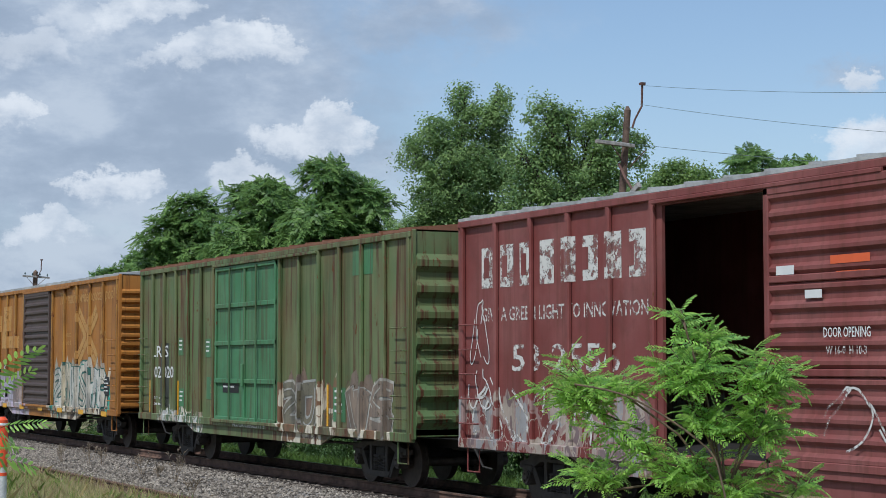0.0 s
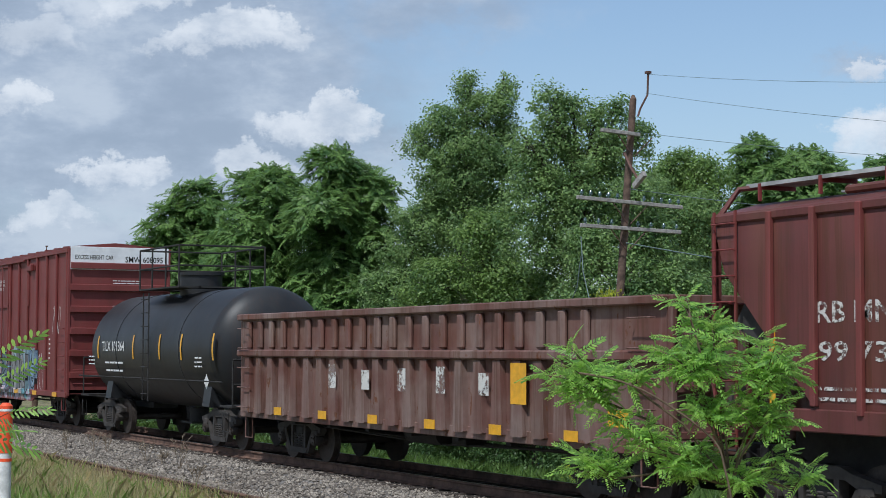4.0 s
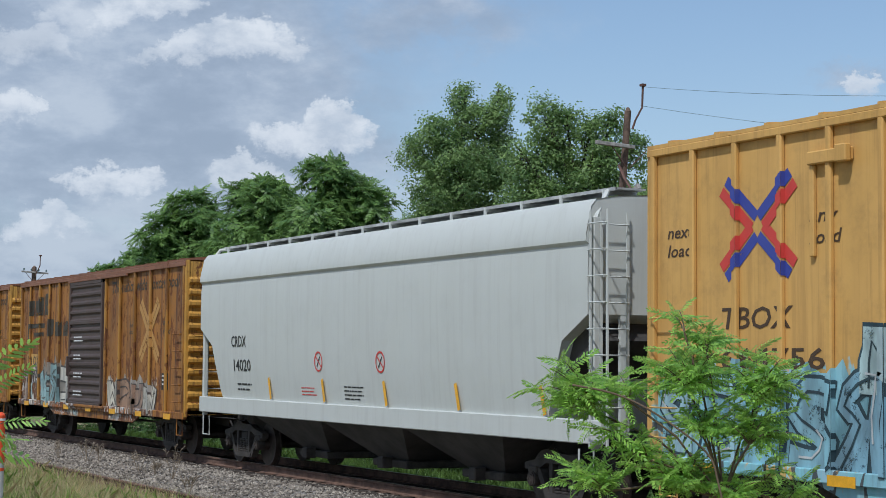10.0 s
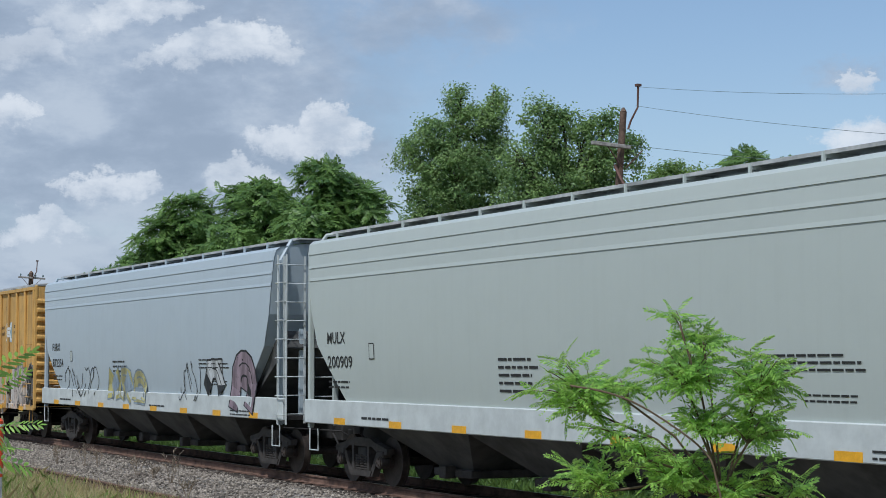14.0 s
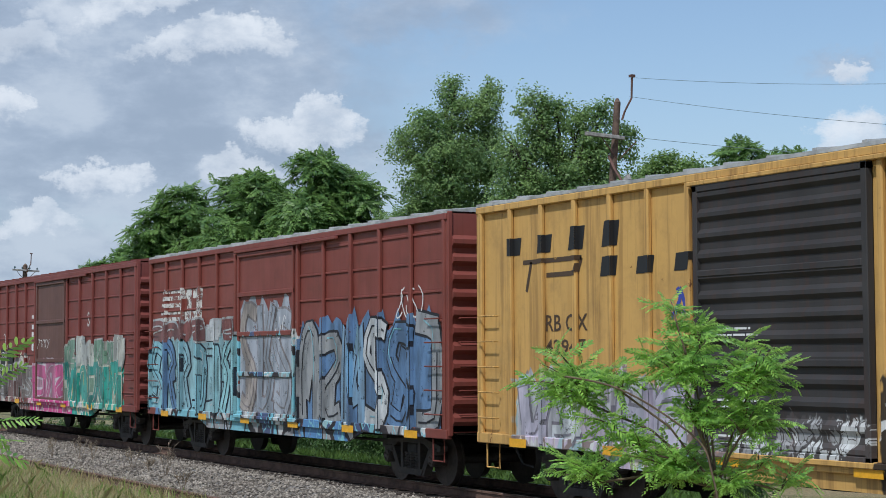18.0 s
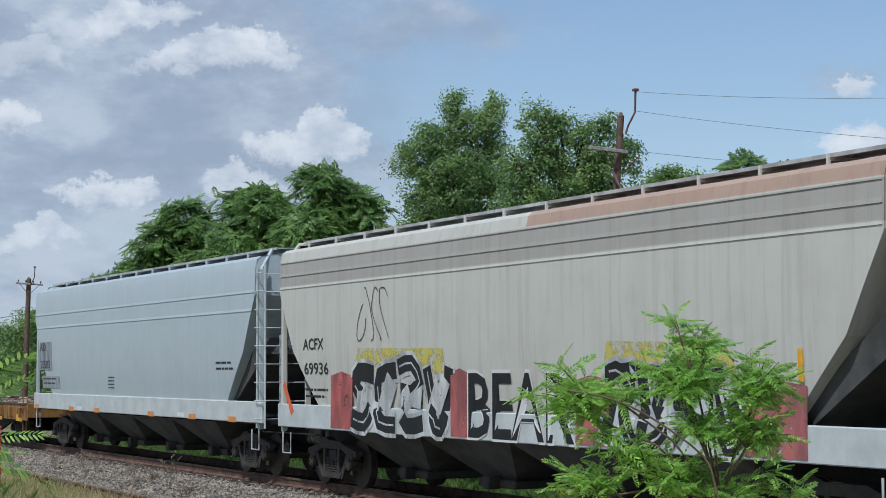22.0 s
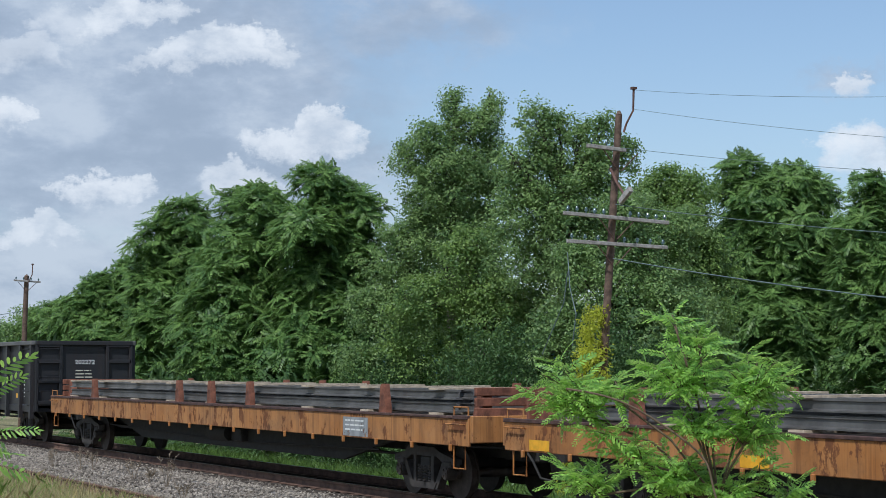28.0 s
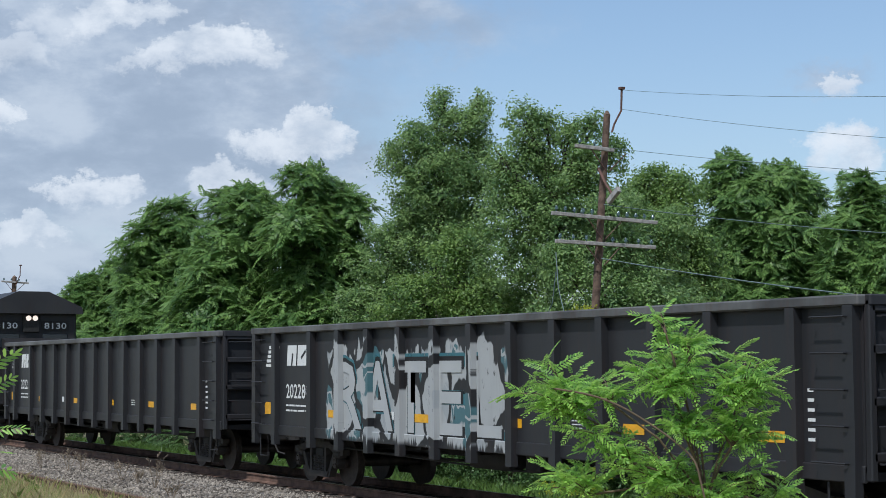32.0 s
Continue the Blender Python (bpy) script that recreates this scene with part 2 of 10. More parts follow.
def lettering_paint(name, colour, worn=0.0):
    """Stencilled paint, flaking off where it is worn."""
    m, n, b, out = material(name)
    co = n.add("ShaderNodeTexCoord").outputs["Object"]
    n.put(b.inputs["Base Color"], n.mix(n.noise(co, 5.0, 4.0), tuple(c * 0.8 for c in colour), colour))
    b.inputs["Roughness"].default_value = 0.6
    if worn:
        clear = n.add("ShaderNodeBsdfTransparent")
        k = n.add("ShaderNodeMixShader")
        n.put(k.inputs[0], n.math("MULTIPLY", n.step(n.noise(co, 4.0, 7.0, 0.75), 0.66 - 0.3 * worn, 0.74 - 0.3 * worn), 0.9))
        n.t.links.new(b.outputs[0], k.inputs[1])
        n.t.links.new(clear.outputs[0], k.inputs[2])
        n.t.links.new(k.outputs[0], out.inputs[0])
    return m


def spray_paint(name, colour, worn=0.12):
    """Sprayed colour, clouded up and down the stroke and flaking in places."""
    m, n, b, out = material(name)
    co = n.add("ShaderNodeTexCoord").outputs["Object"]
    rnd = n.add("ShaderNodeObjectInfo").outputs["Random"]
    dark, light = tuple(c * 0.5 for c in colour), tuple(min(1, c * 1.12 + 0.06 * max(colour)) for c in colour)
    f = n.step(n.noise(n.scaled(co, (3.5, 3.5, 1.1)), 1.0, 4.0, 0.6), 0.34, 0.66)
    col = n.mix(f, dark, light)
    col = n.mix(n.math("MULTIPLY", rnd, 0.35), col, tuple(sum(colour) / 3 * k for k in (0.9, 1.0, 1.08)))
    n.put(b.inputs["Base Color"], col)
    b.inputs["Roughness"].default_value = 0.6
    clear = n.add("ShaderNodeBsdfTransparent")
    k = n.add("ShaderNodeMixShader")
    n.put(k.inputs[0], n.math("MULTIPLY", n.step(n.noise(co, 5.0, 7.0, 0.75), 0.66 - 0.3 * worn, 0.76 - 0.3 * worn), 0.85))
    n.t.links.new(b.outputs[0], k.inputs[1])
    n.t.links.new(clear.outputs[0], k.inputs[2])
    n.t.links.new(k.outputs[0], out.inputs[0])
    return m


def leaf_material(name, dark, light, passed=0.3):
    m, n, b, out = material(name)
    rnd = n.add("ShaderNodeNewGeometry").outputs["Random Per Island"]
    co = n.add("ShaderNodeTexCoord").outputs["Object"]
    big = n.noise(co, 0.9, 3.0)
    f = n.math("ADD", n.math("MULTIPLY", n.math("POWER", rnd, 1.4), 0.65), n.math("MULTIPLY", n.step(big, 0.38, 0.62), 0.35))
    col = n.mix(f, dark, light)
    n.put(b.inputs["Base Color"], col)
    b.inputs["Roughness"].default_value = 0.42
    b.inputs["Specular IOR Level"].default_value = 0.25
    tr = n.add("ShaderNodeBsdfTranslucent")
    n.put(tr.inputs[0], n.mix(0.5, col, tuple(min(1, 1.6 * c) for c in light)))
    k = n.add("ShaderNodeMixShader")
    k.inputs[0].default_value = passed
    n.t.links.new(b.outputs[0], k.inputs[1])
    n.t.links.new(tr.outputs[0], k.inputs[2])
    n.t.links.new(k.outputs[0], out.inputs[0])
    return m


def ground_material():
    m, n, b, _ = material("dry_grass_ground")
    co = n.add("ShaderNodeTexCoord").outputs["Object"]
    big, fine = n.noise(co, 0.35, 5.0), n.noise(co, 12.0, 6.0, 0.7)
    col = n.mix(n.step(big, 0.4, 0.6), (0.22, 0.22, 0.07), (0.40, 0.34, 0.19))
    col = n.mix(n.step(fine, 0.35, 0.7), (0.14, 0.12, 0.065), col)
    n.put(b.inputs["Base Color"], col)
    b.inputs["Roughness"].default_value = 0.95
    bump(n, b, n.math("ADD", fine, big), 0.05)
    return m


def gravel_material(name, a, c):
    m, n, b, _ = material(name)
    co = n.add("ShaderNodeTexCoord").outputs["Object"]
    v = n.add("ShaderNodeTexVoronoi")
    n.put(v.inputs["Vector"], co)
    v.inputs["Scale"].default_value = 18.0
    sep = n.add("ShaderNodeSeparateColor")
    n.put(sep.inputs[0], v.outputs["Color"])
    col = n.mix(sep.outputs[0], a, c)
    col = n.mix(n.math("MULTIPLY", n.step(n.noise(co, 1.2, 4.0), 0.4, 0.7), 0.4), col, (0.10, 0.075, 0.055))
    n.put(b.inputs["Base Color"], col)
    b.inputs["Roughness"].default_value = 0.9
    bump(n, b, v.outputs["Distance"], 0.04, 1.0)
    return m


def stone_material(name, a, c):
    m, n, b, _ = material(name)
    rnd = n.add("ShaderNodeNewGeometry").outputs["Random Per Island"]
    co = n.add("ShaderNodeTexCoord").outputs["Object"]
    col = n.mix(rnd, a, c)
    col = n.mix(n.math("MULTIPLY", n.step(n.noise(co, 1.0, 4.0), 0.45, 0.7), 0.45), col, (0.11, 0.08, 0.06))
    n.put(b.inputs["Base Color"], n.mix(n.noise(co, 60.0, 3.0), tuple(x * 0.7 for x in a), col))
    b.inputs["Roughness"].default_value = 0.9
    return m


STEEL_DARK = plain("dark_running_gear", (0.018, 0.016, 0.0145), 0.75, 0.0, 0.45, 5.0)
FRAME_GREY = plain("dusty_cast_steel", (0.042, 0.035, 0.030), 0.8, 0.0, 0.4, 4.0)
WHEEL = plain("worn_wheel_steel", (0.055, 0.042, 0.035), 0.6, 0.4, 0.35, 6.0)
TREAD = plain("polished_tread", (0.45, 0.43, 0.41), 0.3, 1.0, 0.1)
ROOF_METAL = plain("galvanised_roof", (0.42, 0.42, 0.41), 0.6, 0.3, 0.35, 2.0)
RUSTY = plain("rust_scaled_steel", (0.125, 0.070, 0.048), 0.85, 0.0, 0.5, 3.0)
WHITE_TEXT = lettering_paint("white_stencil", (0.75, 0.75, 0.73), 0.15)
WORN_TEXT = lettering_paint("flaking_white_stencil", (0.68, 0.66, 0.62), 0.62)
BLACK_TEXT = lettering_paint("black_stencil", (0.02, 0.02, 0.02), 0.1)
FADED_TEXT = lettering_paint("faded_dark_stencil", (0.05, 0.042, 0.03), 0.45)
YELLOW = plain("reflective_yellow", (0.72, 0.36, 0.015), 0.4, 0.0, 0.15)
WHITE = plain("white_sheet", (0.74, 0.75, 0.76), 0.5, 0.0, 0.08, 3.0)
BALLAST = stone_material("ballast_stone", (0.11, 0.092, 0.076), (0.72, 0.63, 0.52))

# ---- mesh helpers ----
class Shape:
    def __init__(self):
        self.v, self.f, self.smooth = [], [], False

    def add(self, v, f):
        n = len(self.v)
        self.v += [tuple(p) for p in v]
        self.f += [tuple(i + n for i in q) for q in f]
        return self

    def box(self, x0, x1, y0, y1, z0, z1, b=0.0):
        if b <= 0:
            v = [(x, y, z) for x in (x0, x1) for y in (y0, y1) for z in (z0, z1)]
            return self.add(v, [(0, 1, 3, 2), (4, 6, 7, 5), (0, 4, 5, 1), (2, 3, 7, 6), (0, 2, 6, 4), (1, 5, 7, 3)])
        v, ids = [], {}
        for i, (x, sx) in enumerate(((x0, 1), (x1, -1))):
            for j, (y, sy) in enumerate(((y0, 1), (y1, -1))):
                for k, (z, sz) in enumerate(((z0, 1), (z1, -1))):
                    for a in range(3):
                        ids[i, j, k, a] = len(v)
                        v.append((x + (0 if a == 0 else sx * b), y + (0 if a == 1 else sy * b), z + (0 if a == 2 else sz * b)))
        f = []
        for s in (0, 1):
            f.append([ids[s, 0, 0, 0], ids[s, 0, 1, 0], ids[s, 1, 1, 0], ids[s, 1, 0, 0]])
            f.append([ids[0, s, 0, 1], ids[0, s, 1, 1], ids[1, s, 1, 1], ids[1, s, 0, 1]])
            f.append([ids[0, 0, s, 2], ids[0, 1, s, 2], ids[1, 1, s, 2], ids[1, 0, s, 2]])
            for r in (0, 1):
                f.append([ids[s, r, 0, 0], ids[s, r, 1, 0], ids[s, r, 1, 1], ids[s, r, 0, 1]])
                f.append([ids[s, 0, r, 0], ids[s, 1, r, 0], ids[s, 1, r, 2], ids[s, 0, r, 2]])
                f.append([ids[0, s, r, 1], ids[1, s, r, 1], ids[1, s, r, 2], ids[0, s, r, 2]])
                for q in (0, 1):
                    f.append([ids[s, r, q, 0], ids[s, r, q, 1], ids[s, r, q, 2]])
        return self.add(v, f)

    def cyl(self, p, q, r, n=10, r2=None):
        p, q = Vector(p), Vector(q)
        d = (q - p).normalized()
        a = d.orthogonal().normalized()
        c = d.cross(a)
        r2 = r if r2 is None else r2
        v = []
        for o, rr in ((p, r), (q, r2)):
            for i in range(n):
                t = 2 * math.pi * i / n
                v.append(o + rr * (math.cos(t) * a + math.sin(t) * c))
        f = [(i, (i + 1) % n, n + (i + 1) % n, n + i) for i in range(n)] + [tuple(range(n))[::-1], tuple(range(n, 2 * n))]
        self.smooth = True
        return self.add(v, f)

    def tube(self, pts, r, n=6):
        """A bent rod: one ring at every point, joined from end to end."""
        pts = [Vector(p) for p in pts]
        v = []
        for i, p in enumerate(pts):
            d = (pts[min(i + 1, len(pts) - 1)] - pts[max(i - 1, 0)]).normalized()
            a = d.cross(Vector((0.31, 0.17, 0.94))).normalized()
            c = d.cross(a)
            v += [p + r * (math.cos(2 * math.pi * k / n) * a + math.sin(2 * math.pi * k / n) * c) for k in range(n)]
        f = [(j * n + i, j * n + (i + 1) % n, j * n + n + (i + 1) % n, j * n + n + i) for j in range(len(pts) - 1) for i in range(n)]
        self.smooth = True
        return self.add(v, f + [tuple(range(n))[::-1], tuple(range(len(v) - n, len(v)))])

    def prism(self, poly, axis, a0, a1):
        n = len(poly)
        if axis == "y":
            v = [(p, a0, q) for p, q in poly] + [(p, a1, q) for p, q in poly]
        elif axis == "x":
            v = [(a0, p, q) for p, q in poly] + [(a1, p, q) for p, q in poly]
        else:
            v = [(p, q, a0) for p, q in poly] + [(p, q, a1) for p, q in poly]
        f = [(i, (i + 1) % n, n + (i + 1) % n, n + i) for i in range(n)] + [tuple(range(n))[::-1], tuple(range(n, 2 * n))]
        return self.add(v, f)

    def lathe(self, prof, cy, cz, n=40):
        """A body round the x axis through (cy, cz): prof is (x, r) from end to end."""
        v = [(x, cy + r * math.cos(2 * math.pi * i / n), cz + r * math.sin(2 * math.pi * i / n)) for x, r in prof for i in range(n)]
        f = [(k * n + i, k * n + (i + 1) % n, k * n + n + (i + 1) % n, k * n + n + i) for k in range(len(prof) - 1) for i in range(n)]
        self.smooth = True
        return self.add(v, f + [tuple(range(n)), tuple(range(len(v) - n, len(v)))])

    def mesh(self, name, mat):
        m = bpy.data.meshes.new(name)
        m.from_pydata(self.v, [], self.f)
        bm = bmesh.new()
        bm.from_mesh(m)
        bmesh.ops.recalc_face_normals(bm, faces=bm.faces)
        bm.to_mesh(m)
        bm.free()
        if self.smooth:
            m.shade_smooth()
            m.set_sharp_from_angle(angle=radians(38))
        m.materials.append(mat)
        return m


MARKS = {"graffiti_fold", "lettering", "stencil", "panel", "graffiti", "graffiti_outline", "graffiti_fill", "graffiti_highlight", "sprayed_stroke", "warning_sign", "marking"}
SKIN = {}                           # smooth hopper bodies: heights and half widths of the side, and the sill's top


def on_skin(mesh, car, m):
    """Lay a flat marking on to the curved side of a hopper."""
    zs, ys, top = SKIN[car.name]
    inv = m.inverted()
    mesh = mesh.copy()
    for v in mesh.vertices:
        p = m @ v.co
        lift = 0.003 + min(0.012, max(0.0, (-1.46 - p.y) * 0.1))
        p.y = -(1.502 if p.z < top else float(np.interp(p.z, zs, ys))) - lift
        v.co = inv @ p
    return mesh


def part(name, shape, mat, parent, label="", at=None):
    """One mesh object under a thing or a part. shape: a Shape or a ready mesh."""
    mesh = shape.mesh(name, mat) if isinstance(shape, Shape) else shape
    if at is not None and name in ("side_post", "side_rib") and mat.name in PAINTS:
        mesh = mesh.copy()
        mesh.transform(at)
        at = None
    root = parent if parent.name in SKIN else parent.parent
    if name in MARKS and root and root.name in SKIN:
        mesh = on_skin(mesh, root, at or Matrix())
    ob = new(name, mesh)
    ob.parent = parent
    if at is not None:
        ob.matrix_basis = at
    if label:
        ob["label"] = label
    return ob


def thing(name, label, category, group="", at=None, kind=""):
    ob = new(name)
    ob.empty_display_size = 0.3
    if at is not None:
        ob.matrix_basis = at
    return tagged(ob, label, category, group, kind)


def fast_mesh(name, verts, faces_n, mat, k=4):
    """A mesh from an array of vertices in which each run of k vertices is one face."""
    m = bpy.data.meshes.new(name)
    n = len(verts)
    m.vertices.add(n)
    m.vertices.foreach_set("co", np.asarray(verts, dtype=np.float32).ravel())
    m.loops.add(n)
    m.loops.foreach_set("vertex_index", np.arange(n, dtype=np.int32))
    m.polygons.add(n // k)
    m.polygons.foreach_set("loop_start", np.arange(0, n, k, dtype=np.int32))
    m.update(calc_edges=True)
    m.materials.append(mat)
    return m


TEXTS = {}


def text_mesh(s, mat, wide=False, slant=0.0):
    key = (s, mat.name, slant)
    if key not in TEXTS:
        c = bpy.data.curves.new("lettering", "FONT")
        c.body, c.size, c.shear, c.resolution_u, c.extrude = s, 1.0, slant, 2, 0.0
        c.align_x, c.align_y = "LEFT", "BOTTOM_BASELINE"
        c.offset = 0.012
        ob = bpy.data.objects.new("lettering", c)
        m = bpy.data.meshes.new_from_object(ob)
        bpy.data.objects.remove(ob)
        m.materials.clear()
        m.materials.append(mat)
        TEXTS[key] = m
    return TEXTS[key]


def text(s, x, z, h, mat, parent, y, wide=None, name="lettering", slant=0.0, end=False, between=False):
    """Lettering on a near side wall at y: its left end at x, its foot at z, capitals h high, squeezed to wide. end: on the end wall at x instead; between: letter by letter in the bays of the wall."""
    m = text_mesh(s, mat, slant=slant)
    w = max((v.co.x for v in m.vertices), default=1.0)
    sz = h / 0.72
    if between:
        # short marks stand between the posts
        spots, half, deep = POSTS[parent.name]
        turn, k, a = Matrix.Rotation(radians(90), 4, "X"), (wide / w if wide else sz), x
        for ch in s:
            if ch == " ":
                a += 0.12
                continue
            g = text_mesh(ch, mat, slant=slant)
            b = max(v.co.x for v in g.vertices) * k
            for p in sorted(spots):
                if a + b > p - half - 0.12 and a < p + half + 0.02:
                    a = p + half + 0.03
            part(name, g, mat, parent, at=Matrix.Translation((a, y, z)) @ turn @ Matrix.Diagonal((k, sz, 1, 1)))
            a += b + 0.06 * k
        return None
    sx = sz if wide is None else wide / w
    turn = Matrix.Rotation(radians(90), 4, "X")
    if end:
        turn = Matrix.Rotation(radians(90), 4, "Z") @ turn
    return part(name, m, mat, parent, at=Matrix.Translation((x, y, z)) @ turn @ Matrix.Diagonal((sx, sz, 1, 1)))


def bars(x, z, w, h, rows, mat, parent, y, seed=1, end=False, gap=0.66):
    """Small writing that cannot be read: rows of plain bars within w by h, from the top left corner."""
    rnd = random.Random(seed)
    ph = h / rows
    for i in range(rows):
        top = z - i * ph
        a, stop = 0.0, w * rnd.uniform(0.75, 1.0)
        while a < stop - 0.02:
            b = min(stop, a + ph * rnd.uniform(0.9, 3.2))
            q = ((a, top - ph * (1 - gap)), (b, top - ph * (1 - gap)), (b, top), (a, top))
            part("stencil", Shape().add([(x, y + p, t) if end else (x + p, y, t) for p, t in q], [(0, 1, 2, 3)]), mat, parent)
            a = b + ph * 0.35


# ---- the ground and the line ----
def height(x, y):
    """The ground: a low bank on the camera's side, ballast level at the line, level land beyond."""
    if y > -2.9:
        return -0.42 if y < 2.9 else -0.62 - 0.75 * min(1.0, (y - 2.9) / 8.0) - 0.98 * min(1.0, max(0.0, (y - 10.9) / 10.0))
    if y > -4.2:
        return -0.42 + 0.10 * (-2.9 - y) / 1.3
    if y > -6.2:
        return -0.30
    return -0.30 + 1.0 * min(1.0, (-6.2 - y) / 8.0) ** 0.9


def ground():
    xs = [-4000, -900, -300] + [-150 + 2.0 * i for i in range(96)] + [60, 150, 500, 2000]
    ys = [-1500, -300, -60, -30] + [-22 + 0.8 * i for i in range(40)] + [12, 16, 22, 40, 90, 300, 1200, 4000]
    s = Shape()
    v = [(x, y, height(x, y) + (0.05 * noise.noise((x * 0.4, y * 0.4, 0)) if -22 < y < -6 else 0)) for x in xs for y in ys]
    k = len(ys)
    s.add(v, [(i * k + j, i * k + k + j, i * k + k + j + 1, i * k + j + 1) for i in range(len(xs) - 1) for j in range(k - 1)])
    ob = new("ground", s.mesh("ground", ground_material()))
    return tagged(ob, "dry summer grass and bare soil beside the railway line", "ground", kind="structure")


def rail_shape(x0, x1):
    prof = [(-0.075, 0), (0.075, 0), (0.075, 0.012), (0.012, 0.035), (0.010, 0.125), (0.036, 0.138), (0.036, 0.165), (0.026, 0.172),
            (-0.026, 0.172), (-0.036, 0.165), (-0.036, 0.138), (-0.010, 0.125), (-0.012, 0.035), (-0.075, 0.012)]
    return Shape().prism(prof, "x", x0, x1)


def track():
    bed = Shape().prism([(-3.1, -0.45), (3.1, -0.45), (1.75, -0.215), (-1.75, -0.215)], "x", -400, 120)
    t = thing("railway_track", "rusty steel rails on dark timber sleepers in grey ballast", "railway track", kind="structure")
    part("ballast_bed", bed, gravel_material("ballast_bed", (0.06, 0.054, 0.048), (0.28, 0.255, 0.23)), t)
    rail = rail_shape(-400, 120).mesh("rail", RUSTY)
    for y in (-0.755, 0.755):
        part("rail", rail, RUSTY, t, at=pose(0, y, -0.172))
        part("rail_head", Shape().box(-400, 120, y - 0.022, y + 0.022, 0.0005, 0.003), TREAD, t, "polished running surface")
    wood = plain("creosoted_timber", (0.05, 0.038, 0.03), 0.9, 0.0, 0.5, 3.0, 0.01)
    tie = Shape().box(-0.115, 0.115, -1.3, 1.3, -0.36, -0.178, 0.012).mesh("sleeper", wood)
    plate = Shape().box(-0.10, 0.10, -0.17, 0.17, -0.180, -0.168, 0.004).mesh("tie_plate", RUSTY)
    rnd = random.Random(4)
    for i in range(130):
        o = part("sleeper", tie, wood, t, at=pose(-72 + 0.52 * i, rnd.uniform(-0.05, 0.05), rnd.uniform(-0.01, 0.004), 0, 0, rnd.uniform(-1.2, 1.2)))
        part("tie_plate", plate, RUSTY, o, at=pose(0, -0.755, 0.0))
    side = thing("siding_rail", "rusted disused rail half sunk in weeds beside the ballast", "rail", kind="structure")
    part("rail", rail_shape(-160, 20), RUSTY, side, at=pose(0, -4.55, -0.31))


def stones():
    """Loose ballast: small broken stones on the shoulder of the bed."""
    rng = np.random.default_rng(5)
    n = 42000
    x = rng.uniform(-74, -10, n)
    y = rng.uniform(-4.45, -0.95, n)
    far = rng.uniform(0, 1, n) < np.clip((-x - 12) / 20, 0.15, 1)
    z = np.where(y > -1.75, -0.225, np.where(y > -3.1, -0.225 - (-1.75 - y) * 0.155, -0.40 + (-3.1 - y) * 0.06)) + rng.uniform(0.0, 0.03, n)
    size = rng.uniform(0.020, 0.050, n)
    base = np.array([(1, 0, 0), (-1, 0, 0), (0, 1, 0), (0, -1, 0), (0, 0, 1), (0, 0, -1)], dtype=float)
    faces = np.array([(0, 2, 4), (2, 1, 4), (1, 3, 4), (3, 0, 4), (2, 0, 5), (1, 2, 5), (3, 1, 5), (0, 3, 5)])
    pts = base[None] * rng.uniform(0.55, 1.25, (n, 6, 1))
    a = rng.uniform(0, 2 * np.pi, (n, 3))
    ca, sa = np.cos(a), np.sin(a)
    px, py, pz = pts[..., 0].copy(), pts[..., 1].copy(), pts[..., 2].copy()
    py, pz = py * ca[:, :1] - pz * sa[:, :1], py * sa[:, :1] + pz * ca[:, :1]
    px, py = px * ca[:, 1:2] - py * sa[:, 1:2], px * sa[:, 1:2] + py * ca[:, 1:2]
    pts = np.stack((px, py, pz * 0.85), -1) * size[:, None, None] + np.stack((x, y, z), -1)[:, None]
    v = pts.reshape(-1, 3)
    f = (faces[None] + 6 * np.arange(n)[:, None, None]).reshape(-1, 3)
    m = bpy.data.meshes.new("ballast_stones")
    m.from_pydata(v.tolist(), [], f.tolist())
    m.materials.append(BALLAST)
    tagged(new("ballast_stones", m), "loose grey crushed ballast stones along the track", "ballast", kind="stuff")


ground()
track()
stones()


# ---- rolling stock: parts that all wagons share ----
SHARED = {}


def shared(key, maker):
    if key not in SHARED:
        SHARED[key] = maker()
    return SHARED[key]


WHEELSETS = {}                      # local x of a wheelset -> all wheelsets that turn alike
CARS = []                           # (thing, place along the train)


def wheelset_mesh():
    s = Shape()
    prof = [(0.0, 0.08), (0.0, 0.46)]
    for y in (-1, 1):
        for a, b, r in ((0.70, 0.735, 0.475), (0.735, 0.835, 0.455)):
            s.cyl((0, y * a, 0), (0, y * b, 0), r, 28)
        s.cyl((0, y * 0.836, 0), (0, y * 0.842, 0), 0.40, 28, 0.34)
        s.cyl((0, y * 0.70, 0), (0, y * 0.90, 0), 0.12, 12)
        s.cyl((0, y * 0.90, 0), (0, y * 1.13, 0), 0.105, 12)
        for k in range(3):
            t = 2.094 * k
            s.cyl((0.06 * math.cos(t), y * 1.13, 0.06 * math.sin(t)), (0.06 * math.cos(t), y * 1.15, 0.06 * math.sin(t)), 0.018, 6)
    s.cyl((0, -0.8, 0), (0, 0.8, 0), 0.085, 10)
    return s.mesh("wheelset", WHEEL)


